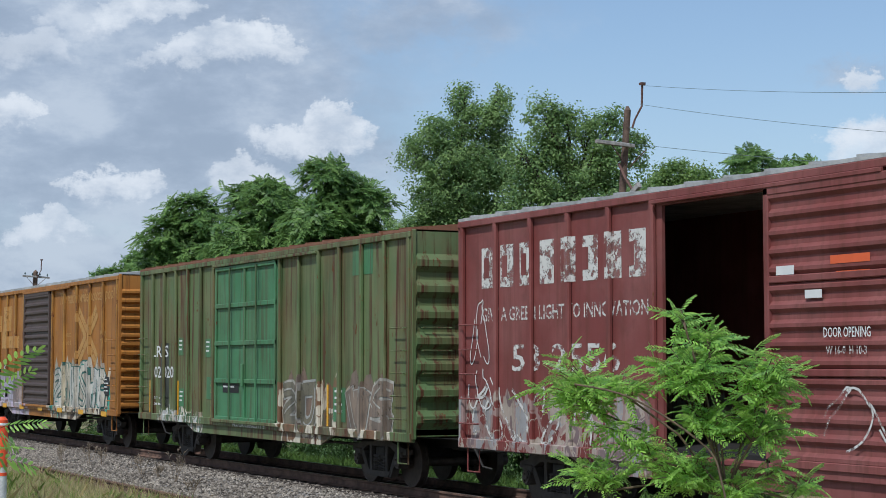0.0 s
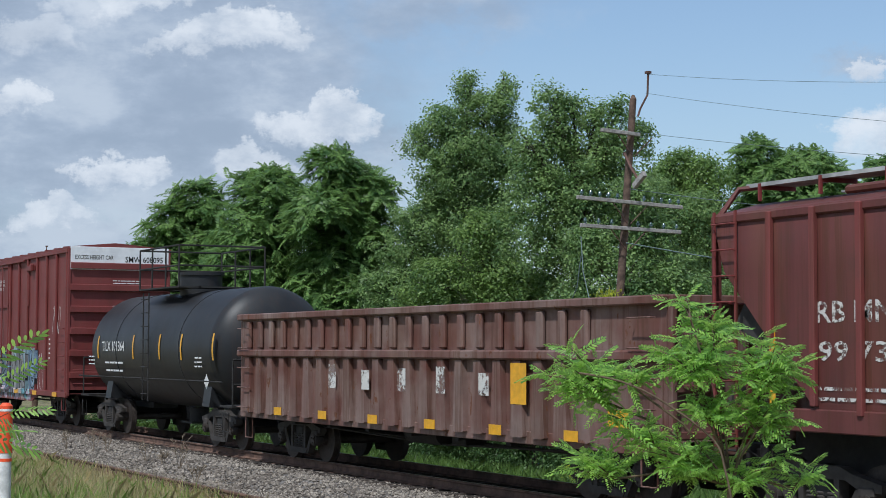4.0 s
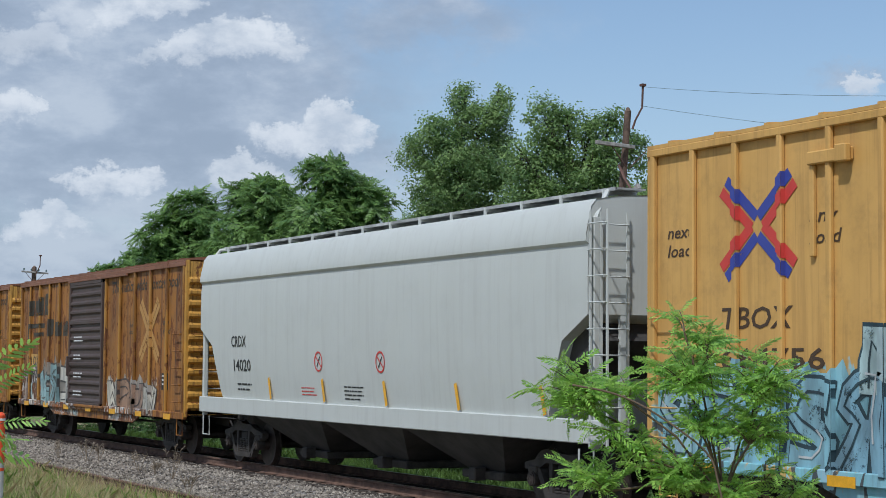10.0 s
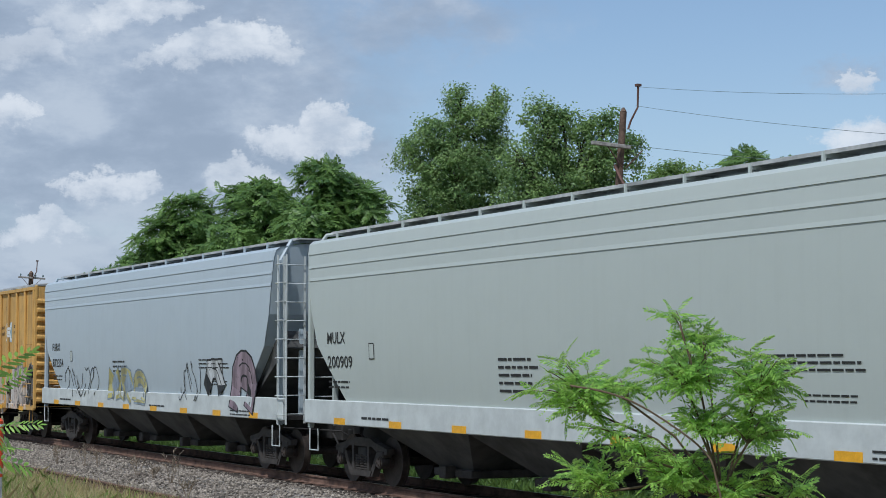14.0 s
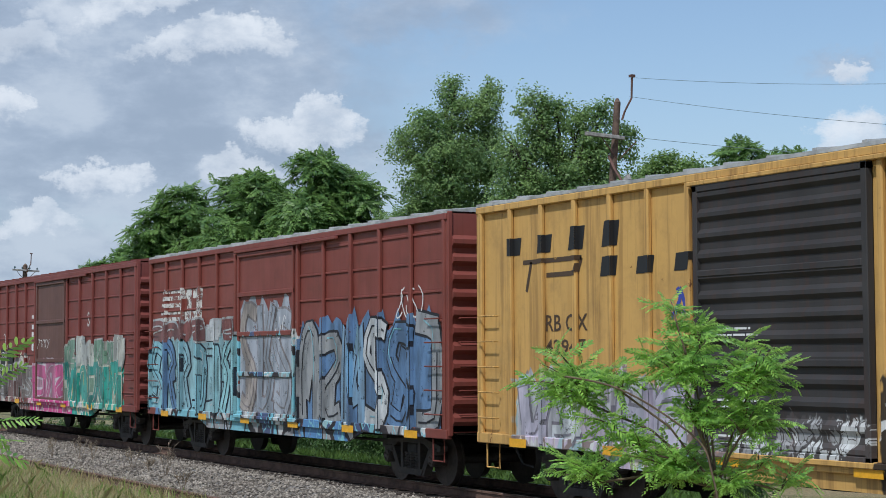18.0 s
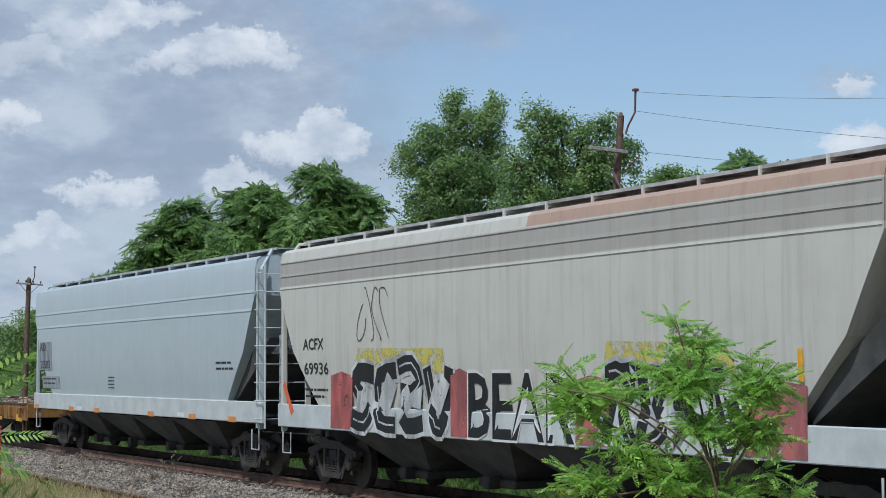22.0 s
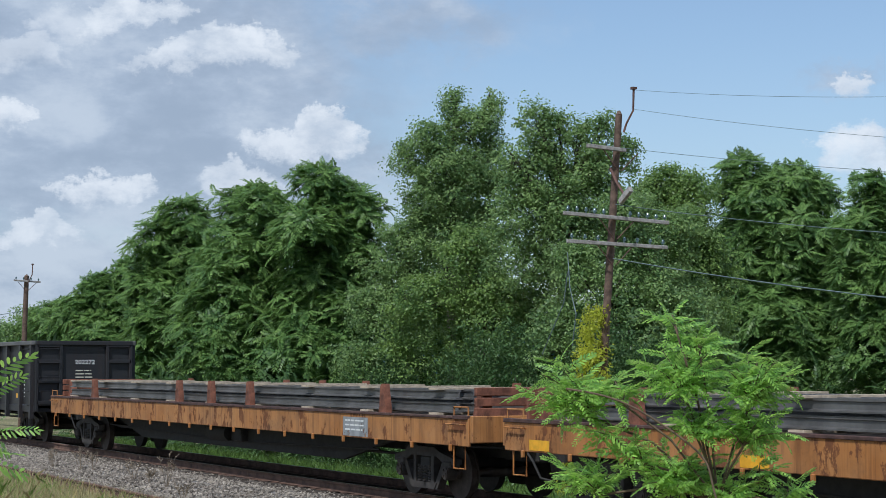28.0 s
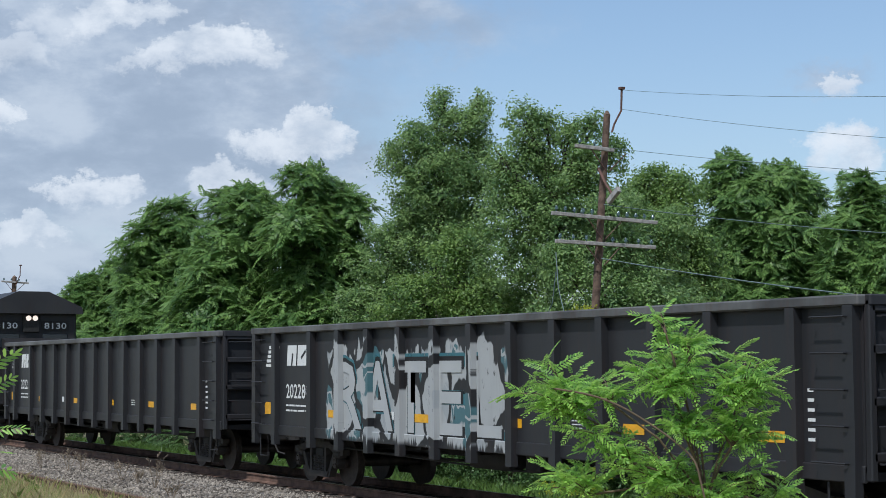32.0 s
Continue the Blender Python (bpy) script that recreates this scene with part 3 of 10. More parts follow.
def side_frame_mesh():
    s = Shape()
    top = [(-1.16, 0.60), (-1.16, 0.70), (-0.95, 0.74), (-0.62, 0.80), (-0.40, 0.88), (0.40, 0.88), (0.62, 0.80), (0.95, 0.74), (1.16, 0.70), (1.16, 0.60), (0.78, 0.60),
           (0.50, 0.72), (-0.50, 0.72), (-0.78, 0.60)]
    s.prism(top, "y", -0.075, 0.075)
    s.prism([(-0.42, 0.16), (0.42, 0.16), (0.50, 0.27), (-0.50, 0.27)], "y", -0.085, 0.085)
    for k in (-1, 1):
        s.prism([(k * 0.50, 0.16), (k * 0.36, 0.16), (k * 0.68, 0.62), (k * 0.82, 0.62)][::k], "y", -0.07, 0.07)
        s.box(k * 0.34 - 0.05, k * 0.34 + 0.05, -0.08, 0.08, 0.26, 0.76)
        s.box(k * 0.889 - 0.14, k * 0.889 + 0.14, -0.10, 0.10, 0.54, 0.66, 0.02)
        s.cyl((k * 0.889, -0.11, 0.46), (k * 0.889, 0.05, 0.46), 0.125, 14)
    s.smooth = False
    return s.mesh("side_frame", FRAME_GREY)


def springs_mesh():
    prof = []
    for k in range(6):
        z = 0.27 + 0.05 * k
        prof += [(z, 0.068), (z + 0.012, 0.086), (z + 0.028, 0.086), (z + 0.040, 0.068)]
    n = 10
    v = [(r * math.cos(2 * math.pi * i / n), r * math.sin(2 * math.pi * i / n), z) for z, r in prof for i in range(n)]
    f = [(k * n + i, k * n + (i + 1) % n, k * n + n + (i + 1) % n, k * n + n + i) for k in range(len(prof) - 1) for i in range(n)]
    return Shape().add(v, f).mesh("spring", FRAME_GREY)


def truck(car, x):
    bol = shared("bolster", lambda: Shape().box(-0.20, 0.20, -1.05, 1.05, 0.48, 0.72, 0.03).box(-0.16, 0.16, -0.2, 0.2, 0.72, 0.84).box(-0.55, 0.55, -0.6, -0.5, 0.42, 0.50).box(-0.55, 0.55, 0.5, 0.6, 0.42, 0.50).mesh("truck", STEEL_DARK))
    t = part("truck", bol, STEEL_DARK, car, "dusty cast steel four-wheel truck", at=pose(x, 0, 0))
    sf, sp, ws = shared("side_frame", side_frame_mesh), shared("springs", springs_mesh), shared("wheelset", wheelset_mesh)
    for y in (-1.0, 1.0):
        part("side_frame", sf, FRAME_GREY, t, at=pose(0, y, 0))
        for x0 in (-0.2, 0.0, 0.2):
            part("spring", sp, FRAME_GREY, t, at=pose(x0, y, 0))
    for k in (-0.889, 0.889):
        w = part("wheelset", ws, WHEEL, t, at=pose(k, 0, 0.457))
        WHEELSETS.setdefault(k, []).append(w)
    return t


def coupler_mesh():
    s = Shape()
    s.box(-1.1, 0.05, -0.20, 0.20, 0.68, 1.02, 0.03)
    s.box(0.0, 0.52, -0.07, 0.07, 0.78, 0.93, 0.02)
    s.prism([(0.48, -0.15), (0.62, -0.17), (0.78, -0.12), (0.80, -0.03), (0.70, 0.0), (0.64, 0.02), (0.66, 0.14), (0.58, 0.19), (0.48, 0.12)], "z", 0.72, 0.99)
    s.tube([(0.1, -0.42, 0.85), (0.28, -0.42, 0.72), (0.42, -0.36, 0.46), (0.62, -0.28, 0.42)], 0.022)
    s.tube([(-0.05, -1.45, 0.98), (-0.02, -0.6, 0.92), (0.22, -0.3, 0.90), (0.30, 0.0, 0.70)], 0.016)
    s.smooth = False
    return s.mesh("coupler", STEEL_DARK)


def couplers(car, L):
    m = shared("coupler", coupler_mesh)
    for k, turn in ((1, 0), (-1, 180)):
        part("coupler", m, STEEL_DARK, car, at=pose(k * L / 2, 0, 0, 0, 0, turn))


def ladder_mesh(h, w, rungs, mat, rail=0.022):
    def make():
        s = Shape()
        for x in (-w / 2, w / 2):
            s.box(x - rail, x + rail, -0.012, 0.012, 0, h)
        for i in range(rungs):
            z = h * (i + 0.5) / rungs
            s.tube([(-w / 2, 0, z), (-w / 2 + 0.01, -0.06, z), (w / 2 - 0.01, -0.06, z), (w / 2, 0, z)], 0.012, 5)
        s.smooth = False
        return s.mesh("ladder", mat)
    return shared(("ladder", h, w, rungs, mat.name), make)


def grab_mesh(w, mat):
    return shared(("grab", w, mat.name), lambda: Shape().tube([(-w / 2, 0, 0), (-w / 2, -0.07, 0), (w / 2, -0.07, 0), (w / 2, 0, 0)], 0.013, 5).mesh("grab_iron", mat))


def stirrup_mesh(mat):
    return shared(("stirrup", mat.name), lambda: Shape().tube([(-0.2, 0, 0.42), (-0.2, 0, 0), (0.2, 0, 0), (0.2, 0, 0.42)], 0.018, 5).mesh("sill_step", mat))


def underframe(car, L, zs, deep=0.0):
    part("center_sill", Shape().box(-L / 2 + 0.3, L / 2 - 0.3, -0.30, 0.30, 0.72, zs + 0.05), STEEL_DARK, car)
    m = shared(("bearer", round(zs, 2)), lambda: Shape().box(-0.08, 0.08, -1.42, 1.42, zs - 0.18, zs - 0.01).mesh("cross_bearer", STEEL_DARK))
    for i in range(7):
        part("cross_bearer", m, STEEL_DARK, car, at=pose((i - 3) * L * 0.11, 0, 0))
    gear = Shape().cyl((-1.2, -0.75, 0.78), (0.1, -0.75, 0.78), 0.20, 14).box(0.7, 1.2, -0.95, -0.5, 0.62, 0.92, 0.03).tube([(-L * 0.36, -0.55, 0.66), (L * 0.36, -0.55, 0.66)], 0.03)
    gear.tube([(-L * 0.33, -1.0, 0.75), (-0.2, -0.8, 0.60), (L * 0.33, -1.0, 0.75)], 0.02)
    part("brake_gear", gear, STEEL_DARK, car, "brake cylinder, reservoir and rods")


def wagon(name, label, right, left, category="freight car"):
    """An empty wagon whose body reaches from left to right along the train. Gives the thing and the body's length."""
    L = right - left
    c = thing(name, label, category, "freight cars of the train", at=pose((right + left) / 2, 0, 0))
    CARS.append((c, (right + left) / 2))
    return c, L


# ---- boxcars ----
POSTS = {}                          # car -> the near side's posts: their middles, half width and depth
BEADED = set()                      # cars whose side sheets are beaded


def end_wall(x, k, z0, z1, w, ribs, mat, car, kind="fine", top=None, top_mat=None, smooth_top=0.35):
    """A pressed steel end: horizontal ribs proud of the plate, outwards by k."""
    prof = [(x - k * 0.05, z0), (x, z0)]
    z_hi = z1 - smooth_top
    step = (z_hi - z0 - 0.08) / ribs
    for i in range(ribs):
        z = z0 + 0.08 + i * step
        if kind == "fine":
            prof += [(x, z + step * 0.12), (x + k * 0.085, z + step * 0.36), (x + k * 0.085, z + step * 0.60), (x, z + step * 0.84)]
        else:
            prof += [(x, z + step * 0.60), (x + k * 0.11, z + step * 0.61), (x + k * 0.11, z + step * 0.86), (x, z + step * 0.90)]
    prof += [(x, z1), (x - k * 0.05, z1)]
    s = Shape().prism(prof if k > 0 else prof[::-1], "y", -w + 0.03, w - 0.03)
    part("end_wall", s, mat, car)
    if top_mat:
        part("end_band", Shape().box(min(x, x + k * 0.035), max(x, x + k * 0.035), -w + 0.02, w - 0.02, top, z1 + 0.04, 0.008), top_mat, car, "white clearance band along the top")
    for y in (-1, 1):
        part("corner_post", Shape().box(min(x - k * 0.09, x + k * 0.03), max(x - k * 0.09, x + k * 0.03), y * w - 0.045, y * w + 0.045, z0 - 0.05, z1, 0.012), mat, car)


def roof(car, L, w, z, mat, peak=0.16, seams=18):
    s = Shape().prism([(-w - 0.06, z - 0.03), (w + 0.06, z - 0.03), (w + 0.06, z + 0.02), (0, z + peak), (-w - 0.06, z + 0.02)], "x", -L / 2, L / 2)
    part("roof", s, mat, car)
    seam = shared(("seam", w, round(z, 2), peak, mat.name), lambda: Shape().prism([(-w - 0.05, z + 0.0), (w + 0.05, z + 0.0), (w + 0.05, z + 0.05), (0, z + peak + 0.035), (-w - 0.05, z + 0.05)], "x", -0.045, 0.045).mesh("roof_seam", mat))
    for i in range(seams):
        part("roof_seam", seam, mat, car, at=pose(-L / 2 + L * (i + 0.5) / seams, 0, 0))


def door_corrugated(car, x0, x1, z0, z1, w, mat, ribs=14, name="sliding_door", label=""):
    s = Shape()
    y = -w - 0.05
    prof = [(y + 0.05, z0)]
    step = (z1 - z0) / ribs
    prof += [(y, z0)]
    for i in range(ribs):
        z = z0 + i * step
        prof += [(y, z + 0.2 * step), (y - 0.045, z + 0.42 * step), (y - 0.045, z + 0.62 * step), (y, z + 0.84 * step)]
    prof += [(y, z1), (y + 0.05, z1)]
    s.prism(prof, "x", x0 + 0.10, x1 - 0.10)
    d = part(name, s, mat, car, label)
    f = Shape()
    for a in (x0, x1 - 0.10):
        f.box(a, a + 0.10, y - 0.055, y + 0.05, z0, z1, 0.01)
    f.box(x0, x1, y - 0.055, y + 0.05, z1 - 0.09, z1 + 0.01, 0.01).box(x0, x1, y - 0.055, y + 0.05, z0 - 0.01, z0 + 0.09, 0.01)
    part("door_frame", f, mat, d)
    for k in (1, 2):
        z = z0 + (z1 - z0) * k / 3
        part("door_seam", Shape().box(x0 + 0.10, x1 - 0.10, y - 0.058, y + 0.02, z - 0.045, z + 0.045, 0.012), mat, d)
    part("latch", Shape().box(x0 + 0.02, x0 + 0.08, y - 0.12, y - 0.05, z0 + 0.8, z0 + 1.35, 0.01), mat, d)
    return d


def door_plug(car, x0, x1, z0, z1, w, mat, panels=3, stiles=1, name="plug_door", label="", rods=True):
    """A plug door: a flat leaf with cross rails, upright stiles and locking rods."""
    y = -w - 0.03
    d = part(name, Shape().box(x0, x1, y, y + 0.08, z0, z1, 0.01), mat, car, label)
    f = Shape()
    for i in range(panels + 1):
        z = z0 + (z1 - z0 - 0.1) * i / panels
        f.box(x0, x1, y - 0.05, y, z, z + 0.10, 0.012)
    for i in range(stiles + 2):
        x = x0 + (x1 - x0 - 0.08) * i / (stiles + 1)
        f.box(x, x + 0.08, y - 0.045, y, z0, z1, 0.01)
    part("door_frame", f, mat, d)
    if rods:
        for i in (0.28, 0.72):
            x = x0 + (x1 - x0) * i
            part("lock_rod", Shape().cyl((x, y - 0.075, z0 + 0.05), (x, y - 0.075, z1 - 0.05), 0.022, 8), mat, d)
        part("door_handle", Shape().box(x0 + (x1 - x0) * 0.5 - 0.05, x0 + (x1 - x0) * 0.5 + 0.05, y - 0.10, y - 0.045, z0 + 0.75, z0 + 1.25, 0.012), mat, d)
    return d


def boxcar(name, label, right, left, H, body, end=None, roof_mat=None, door=None, posts=16, zs=0.98, w=1.50, post_w=0.10, post_d=0.075, end_ribs=14, end_kind="fine",
           band=None, band_z=0.0, belts=(), doors_x=(-1.5, 1.5), sheet_ribs=0, deep=True, hole=None, tops=True, flat_right=False, chord=None, post_mat=None, stops=()):
    car, L = wagon(name, label, right, left, "boxcar")
    end, roof_mat, chord = end or body, roof_mat or ROOF_METAL, chord or body
    h = L / 2
    d0, d1 = doors_x
    # walls, with the doorway cut out on the near side
    for a, b in ((-h, d0), (d1, h)):
        part("side_wall", Shape().box(a, b, -w, -w + 0.05, zs, H), body, car)
    part("side_wall", Shape().box(-h, h, w - 0.05, w, zs, H), body, car)
    part("door_header", Shape().box(d0, d1, -w - 0.02, -w + 0.05, H - 0.22, H), body, car)
    part("floor", Shape().box(-h, h, -w + 0.05, w - 0.05, zs + 0.02, zs + 0.12), STEEL_DARK, car)
    for k in (-1, 1):
        end_wall(k * h, k, zs, H, w, end_ribs, end, car, end_kind, band_z, band)
    roof(car, L, w, H, roof_mat)
    for y in (-1, 1):
        part("top_chord", Shape().box(-h, h, min(y * w, y * (w + post_d)), max(y * w, y * (w + post_d)), H - 0.14, H - 0.035, 0.012), chord, car)
        part("side_sill", Shape().box(-h, h, min(y * (w - 0.03), y * (w + post_d)), max(y * (w - 0.03), y * (w + post_d)), zs - 0.10, zs + 0.06, 0.012), body, car)
    if deep:
        part("fishbelly_sill", Shape().prism([(-h + 3.4, zs - 0.08), (-h + 4.1, zs - 0.30), (h - 4.1, zs - 0.30), (h - 3.4, zs - 0.08)], "y", -w - 0.01, -w + 0.03), body, car)
    post = Shape().box(-post_w / 2, post_w / 2, -post_d, 0.0, zs + 0.04, H - 0.12, 0.018).mesh("side_post", body)
    back = Shape().box(-post_w / 2, post_w / 2, 0, post_d, zs + 0.04, H - 0.12, 0.018).mesh("side_post", body)
    spots = []
    half = posts // 2
    for i in range(half):
        spots.append(-h + 0.12 + (d0 + h - 0.30) * i / (half - 1) if half > 1 else -h)
        if not flat_right:
            spots.append(d1 + 0.18 + (h - d1 - 0.30) * i / (half - 1))
    POSTS[car.name] = (spots, post_w / 2, post_d)
    if sheet_ribs:
        BEADED.add(car.name)
    for x, z in stops:
        o = part("door_stop", Shape().box(x - 0.42, x + 0.34, -w - 0.10, -w, z, z + 0.16, 0.015).box(x + 0.16, x + 0.36, -w - 0.16, -w - 0.06, z - 0.02, z + 0.19, 0.015), body, car, "small steel door stop near the eaves")
        part("door_stop_angle", Shape().box(x - 0.42, x - 0.34, -w - 0.06, -w, z - 1.1, z, 0.012), body, o)
    pm = post_mat or body
    if post_mat:
        post.materials[0] = post_mat
    for x in spots:
        part("side_post", post, pm, car, at=pose(x, -w, 0))
        part("side_post", back, body, car, at=pose(x, w, 0))
    if sheet_ribs:
        for i in range(sheet_ribs):
            z = zs + (H - zs) * (i + 0.7) / (sheet_ribs + 0.4)
            for a, b in ((-h + 0.1, d0 - 0.1), (d1 + 0.1, h - 0.1)):
                part("sheet_bead", Shape().box(a, b, -w - 0.022, -w, z, z + 0.05, 0.012), body, car)
    for z in belts:
        for a, b in ((-h + 0.1, d0 - 0.08), (d1 + 0.08, h - 0.1)):
            part("belt_rail", Shape().box(a, b, -w - post_d + 0.01, -w, z - 0.05, z + 0.05, 0.012), body, car)
    # doors and tracks
    if door:
        door(car, d0, d1, zs + 0.02, H - 0.20, w)
    for z, t in ((zs - 0.02, 0.07), (H - 0.20, 0.06)):
        part("door_track", Shape().box(d0 - 0.1, d1 + 2.2 if z > 2 else d1 + 0.3, -w - post_d - 0.045, -w - post_d + 0.01, z, z + t, 0.01), body if z < 2 else chord, car)
    # ladders, grab irons, steps
    grab, step = grab_mesh(0.55, body), stirrup_mesh(body)
    for k in (-1, 1):
        for i in range(5):
            part("grab_iron", grab, body, car, at=pose(k * (h - 0.42), -w - post_d + 0.02, zs + 0.30 + 0.40 * i))
            part("grab_iron", grab, body, car, at=pose(k * (h + 0.03), -k * 0 - w + 0.42, zs + 0.30 + 0.40 * i, 0, 0, 90 * k))
        part("sill_step", step, body, car, at=pose(k * (h - 0.42), -w, zs - 0.48))
    part("brake_platform", Shape().box(h + 0.10, h + 0.40, -0.2, 0.9, zs + 0.55, zs + 0.58).box(h + 0.10, h + 0.16, -0.15, -0.1, zs + 0.3, zs + 0.58).box(h + 0.10, h + 0.16, 0.8, 0.85, zs + 0.3, zs + 0.58), body, car)
    wheel = Shape()
    for i in range(14):
        a, b = 2 * math.pi * i / 14, 2 * math.pi * (i + 1) / 14
        wheel.cyl((h + 0.22, 0.62 + 0.26 * math.cos(a), zs + 1.45 + 0.26 * math.sin(a)), (h + 0.22, 0.62 + 0.26 * math.cos(b), zs + 1.45 + 0.26 * math.sin(b)), 0.017, 5)
    for i in range(3):
        a = 2.094 * i + 0.5
        wheel.cyl((h + 0.22, 0.62, zs + 1.45), (h + 0.22, 0.62 + 0.26 * math.cos(a), zs + 1.45 + 0.26 * math.sin(a)), 0.012, 5)
    wheel.box(h + 0.02, h + 0.20, 0.48, 0.76, zs + 1.2, zs + 1.7, 0.02)
    part("brake_wheel", wheel, body, car, "hand brake wheel and housing")
    underframe(car, L, zs)
    couplers(car, L)
    for k in (-1, 1):
        truck(car, k * (h - 2.35))
    return car, L, -w


def reflectors(car, L, y, z, n, w=0.5, h=0.13, mat=None):
    m = shared(("reflector", w, h, (mat or YELLOW).name), lambda: Shape().box(-w / 2, w / 2, -0.006, 0.0, -h / 2, h / 2).mesh("reflector", mat or YELLOW))
    for i in range(n):
        part("reflector", m, mat or YELLOW, car, at=pose(-L / 2 + L * (i + 0.5) / n, y, z))


# ---- covered hoppers ----
def hopper(name, label, right, left, body, H=4.45, bays=4, ribs=0, sill=None, dark=None, lines=(), roof_col=None, zs=1.22, cut=1.35, foot=2.5, posts_mat=None, walk_mat=None, sill_z=None, lip=None, trim=0.0, slim=False):
    car, L = wagon(name, label, right, left, "hopper car")
    h = L / 2
    sill, posts_mat, walk_mat = sill or body, posts_mat or body, walk_mat or ROOF_METAL
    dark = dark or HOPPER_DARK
    # cross-section from the sill up over the roof: half width and height
    sec = [(1.40, zs), (1.46, 1.7), (1.50, 2.2), (1.525, 2.8), (1.525, 3.3), (1.50, 3.75), (1.47, H - 0.42), (1.40, H - 0.24), (1.15, H - 0.08), (0.6, H), (0.0, H + 0.02)]
    if lines or lip:
        sec = [(1.40, zs), (1.46, 1.7), (1.50, 2.2), (1.52, 2.64), (1.53, 3.3), (1.525, 3.84), (1.51, H - 0.26), (1.47, H - 0.08), (1.38, H - 0.01), (1.0, H + 0.05), (0.5, H + 0.08), (0.0, H + 0.09)]
    if lip:
        sec = sec[:3] + [(1.515, 2.6), (1.52, 2.79), (1.525, 2.98), (1.53, 3.3), (1.525, 3.84)] + [(1.51, lip - 0.05), (1.56, lip), (1.56, lip + 0.10), (1.47, H - 0.12)] + sec[8:]
    if ribs:
        sec = [(1.45, zs), (1.46, 2.2), (1.46, 3.3), (1.46, H - 0.30), (1.40, H - 0.22), (0.7, H - 0.05), (0.0, H)]

    def reach(z):
        if ribs:
            return h - 0.35 + 0.25 * min(1.0, (z - 3.3) / 0.6) if z >= 3.3 else h - 0.35 - 1.05 * (3.3 - z)
        if lip:
            if z >= 2.98:
                return h - 0.10
            return h - 0.10 - 0.75 * (2.98 - z) / 0.38 if z >= 2.6 else h - 0.85 - 0.45 * (2.6 - z)
        if slim:
            if z >= 2.79:
                return h - 0.15 - 0.19 * (4.67 - z)
            return h - 0.51 - 1.15 * (2.79 - z)
        if lines and not lip:
            if z >= 3.84:
                return h - 0.15
            return h - 0.15 - 0.70 * (3.84 - z) / 1.2 if z >= 2.64 else h - 0.85 - 1.5 * (2.64 - z) / (2.64 - zs)
        if z >= 3.15:
            return h - 0.12 - 0.10 * max(0, (4.2 - z))
        if z >= 2.35:
            return h - 0.22 - (cut - 0.9) * (3.15 - z) / 0.8
        return h - 0.22 - (cut - 0.9) - (foot - cut) * (2.35 - z) / (2.35 - zs)

    s = Shape()
    cols = 9
    full = [(-y, z) for y, z in sec] + [(y, z) for y, z in sec[-2::-1]]
    v = []
    for y, z in full:
        e = reach(z)
        v += [(-e + (2 * e - trim) * i / (cols - 1), y, z) for i in range(cols)]
    f = [(j * cols + i, j * cols + i + 1, (j + 1) * cols + i + 1, (j + 1) * cols + i) for j in range(len(full) - 1) for i in range(cols - 1)]
    s.add(v, f)
    s.smooth = True
    if not ribs:
        SKIN[car.name] = ([q[1] for q in sec[:9]], [q[0] for q in sec[:9]], (sill_z or (0, zs + 0.06))[1])
    part("body", s, body, car, "smooth curved side sheets" if not ribs else "")
    # end sheets that slope in under the body
    for k in (-1, 1):
        e = Shape()
        v = []
        for y, z in sec:
            x = k * (reach(z) - 0.01) - (trim if k > 0 else 0)
            v += [(x, -y + 0.01, z), (x, y - 0.01, z)]
        e.add(v, [(2 * j, 2 * j + 1, 2 * j + 3, 2 * j + 2) for j in range(len(sec) - 1)])
        part("slope_sheet", e, body if k > 0 or ribs else body, car)
        part("bay_wall", Shape().prism([(k * (h - foot - 0.1), zs), (k * (h - 0.35), 2.6), (k * (h - 0.62), 2.95), (k * (h - foot - 0.5), zs)], "y", -1.30, 1.30), dark, car, "slope under the end, its shade in the colour")
    if ribs:
        m = Shape().box(-0.05, 0.05, -0.075, 0.0, zs, H - 0.26, 0.012).mesh("side_post", HOPPER_POST)
        for i in range(ribs):
            x = -h + 0.5 + (L - 1.0) * i / (ribs - 1)
            if abs(x) > h - 2.3:
                if h - abs(x) < 0.6:
                    continue
                t = Shape().box(-0.05, 0.05, -0.075, 0.0, 3.33 - (h - abs(x) - 0.40) / 1.05, H - 0.26, 0.012)
                part("side_post", t, HOPPER_POST, car, at=pose(x, -1.46, 0))
            else:
                part("side_post", m, HOPPER_POST, car, at=pose(x, -1.46, 0))
    for z in lines:
        y = np.interp(z, [q[1] for q in sec[::1]], [q[0] for q in sec])
        part("seam_rib", Shape().prism([(-y - 0.014, z - 0.012), (-y + 0.03, z - 0.012), (-y + 0.03, z + 0.05), (-y - 0.002, z + 0.05)], "x", -reach(z) + 0.03, reach(z) - 0.03 - trim), body, car)
    for y in (-1, 1):
        part("side_sill", Shape().box(-h, h, min(y * 1.40, y * 1.50), max(y * 1.40, y * 1.50), (sill_z or (zs - 0.22, 0))[0], (sill_z or (0, zs + 0.06))[1], 0.015), sill, car)
        if not (lines or lip):
            part("top_rail", Shape().box(-h + 0.1, h - 0.1, min(y * 1.43, y * 1.50), max(y * 1.43, y * 1.50), H - 0.36, H - 0.24, 0.02), body, car)
    # end frames with platforms and ladders
    lad = ladder_mesh(H - 1.25, 0.46, 9, sill)
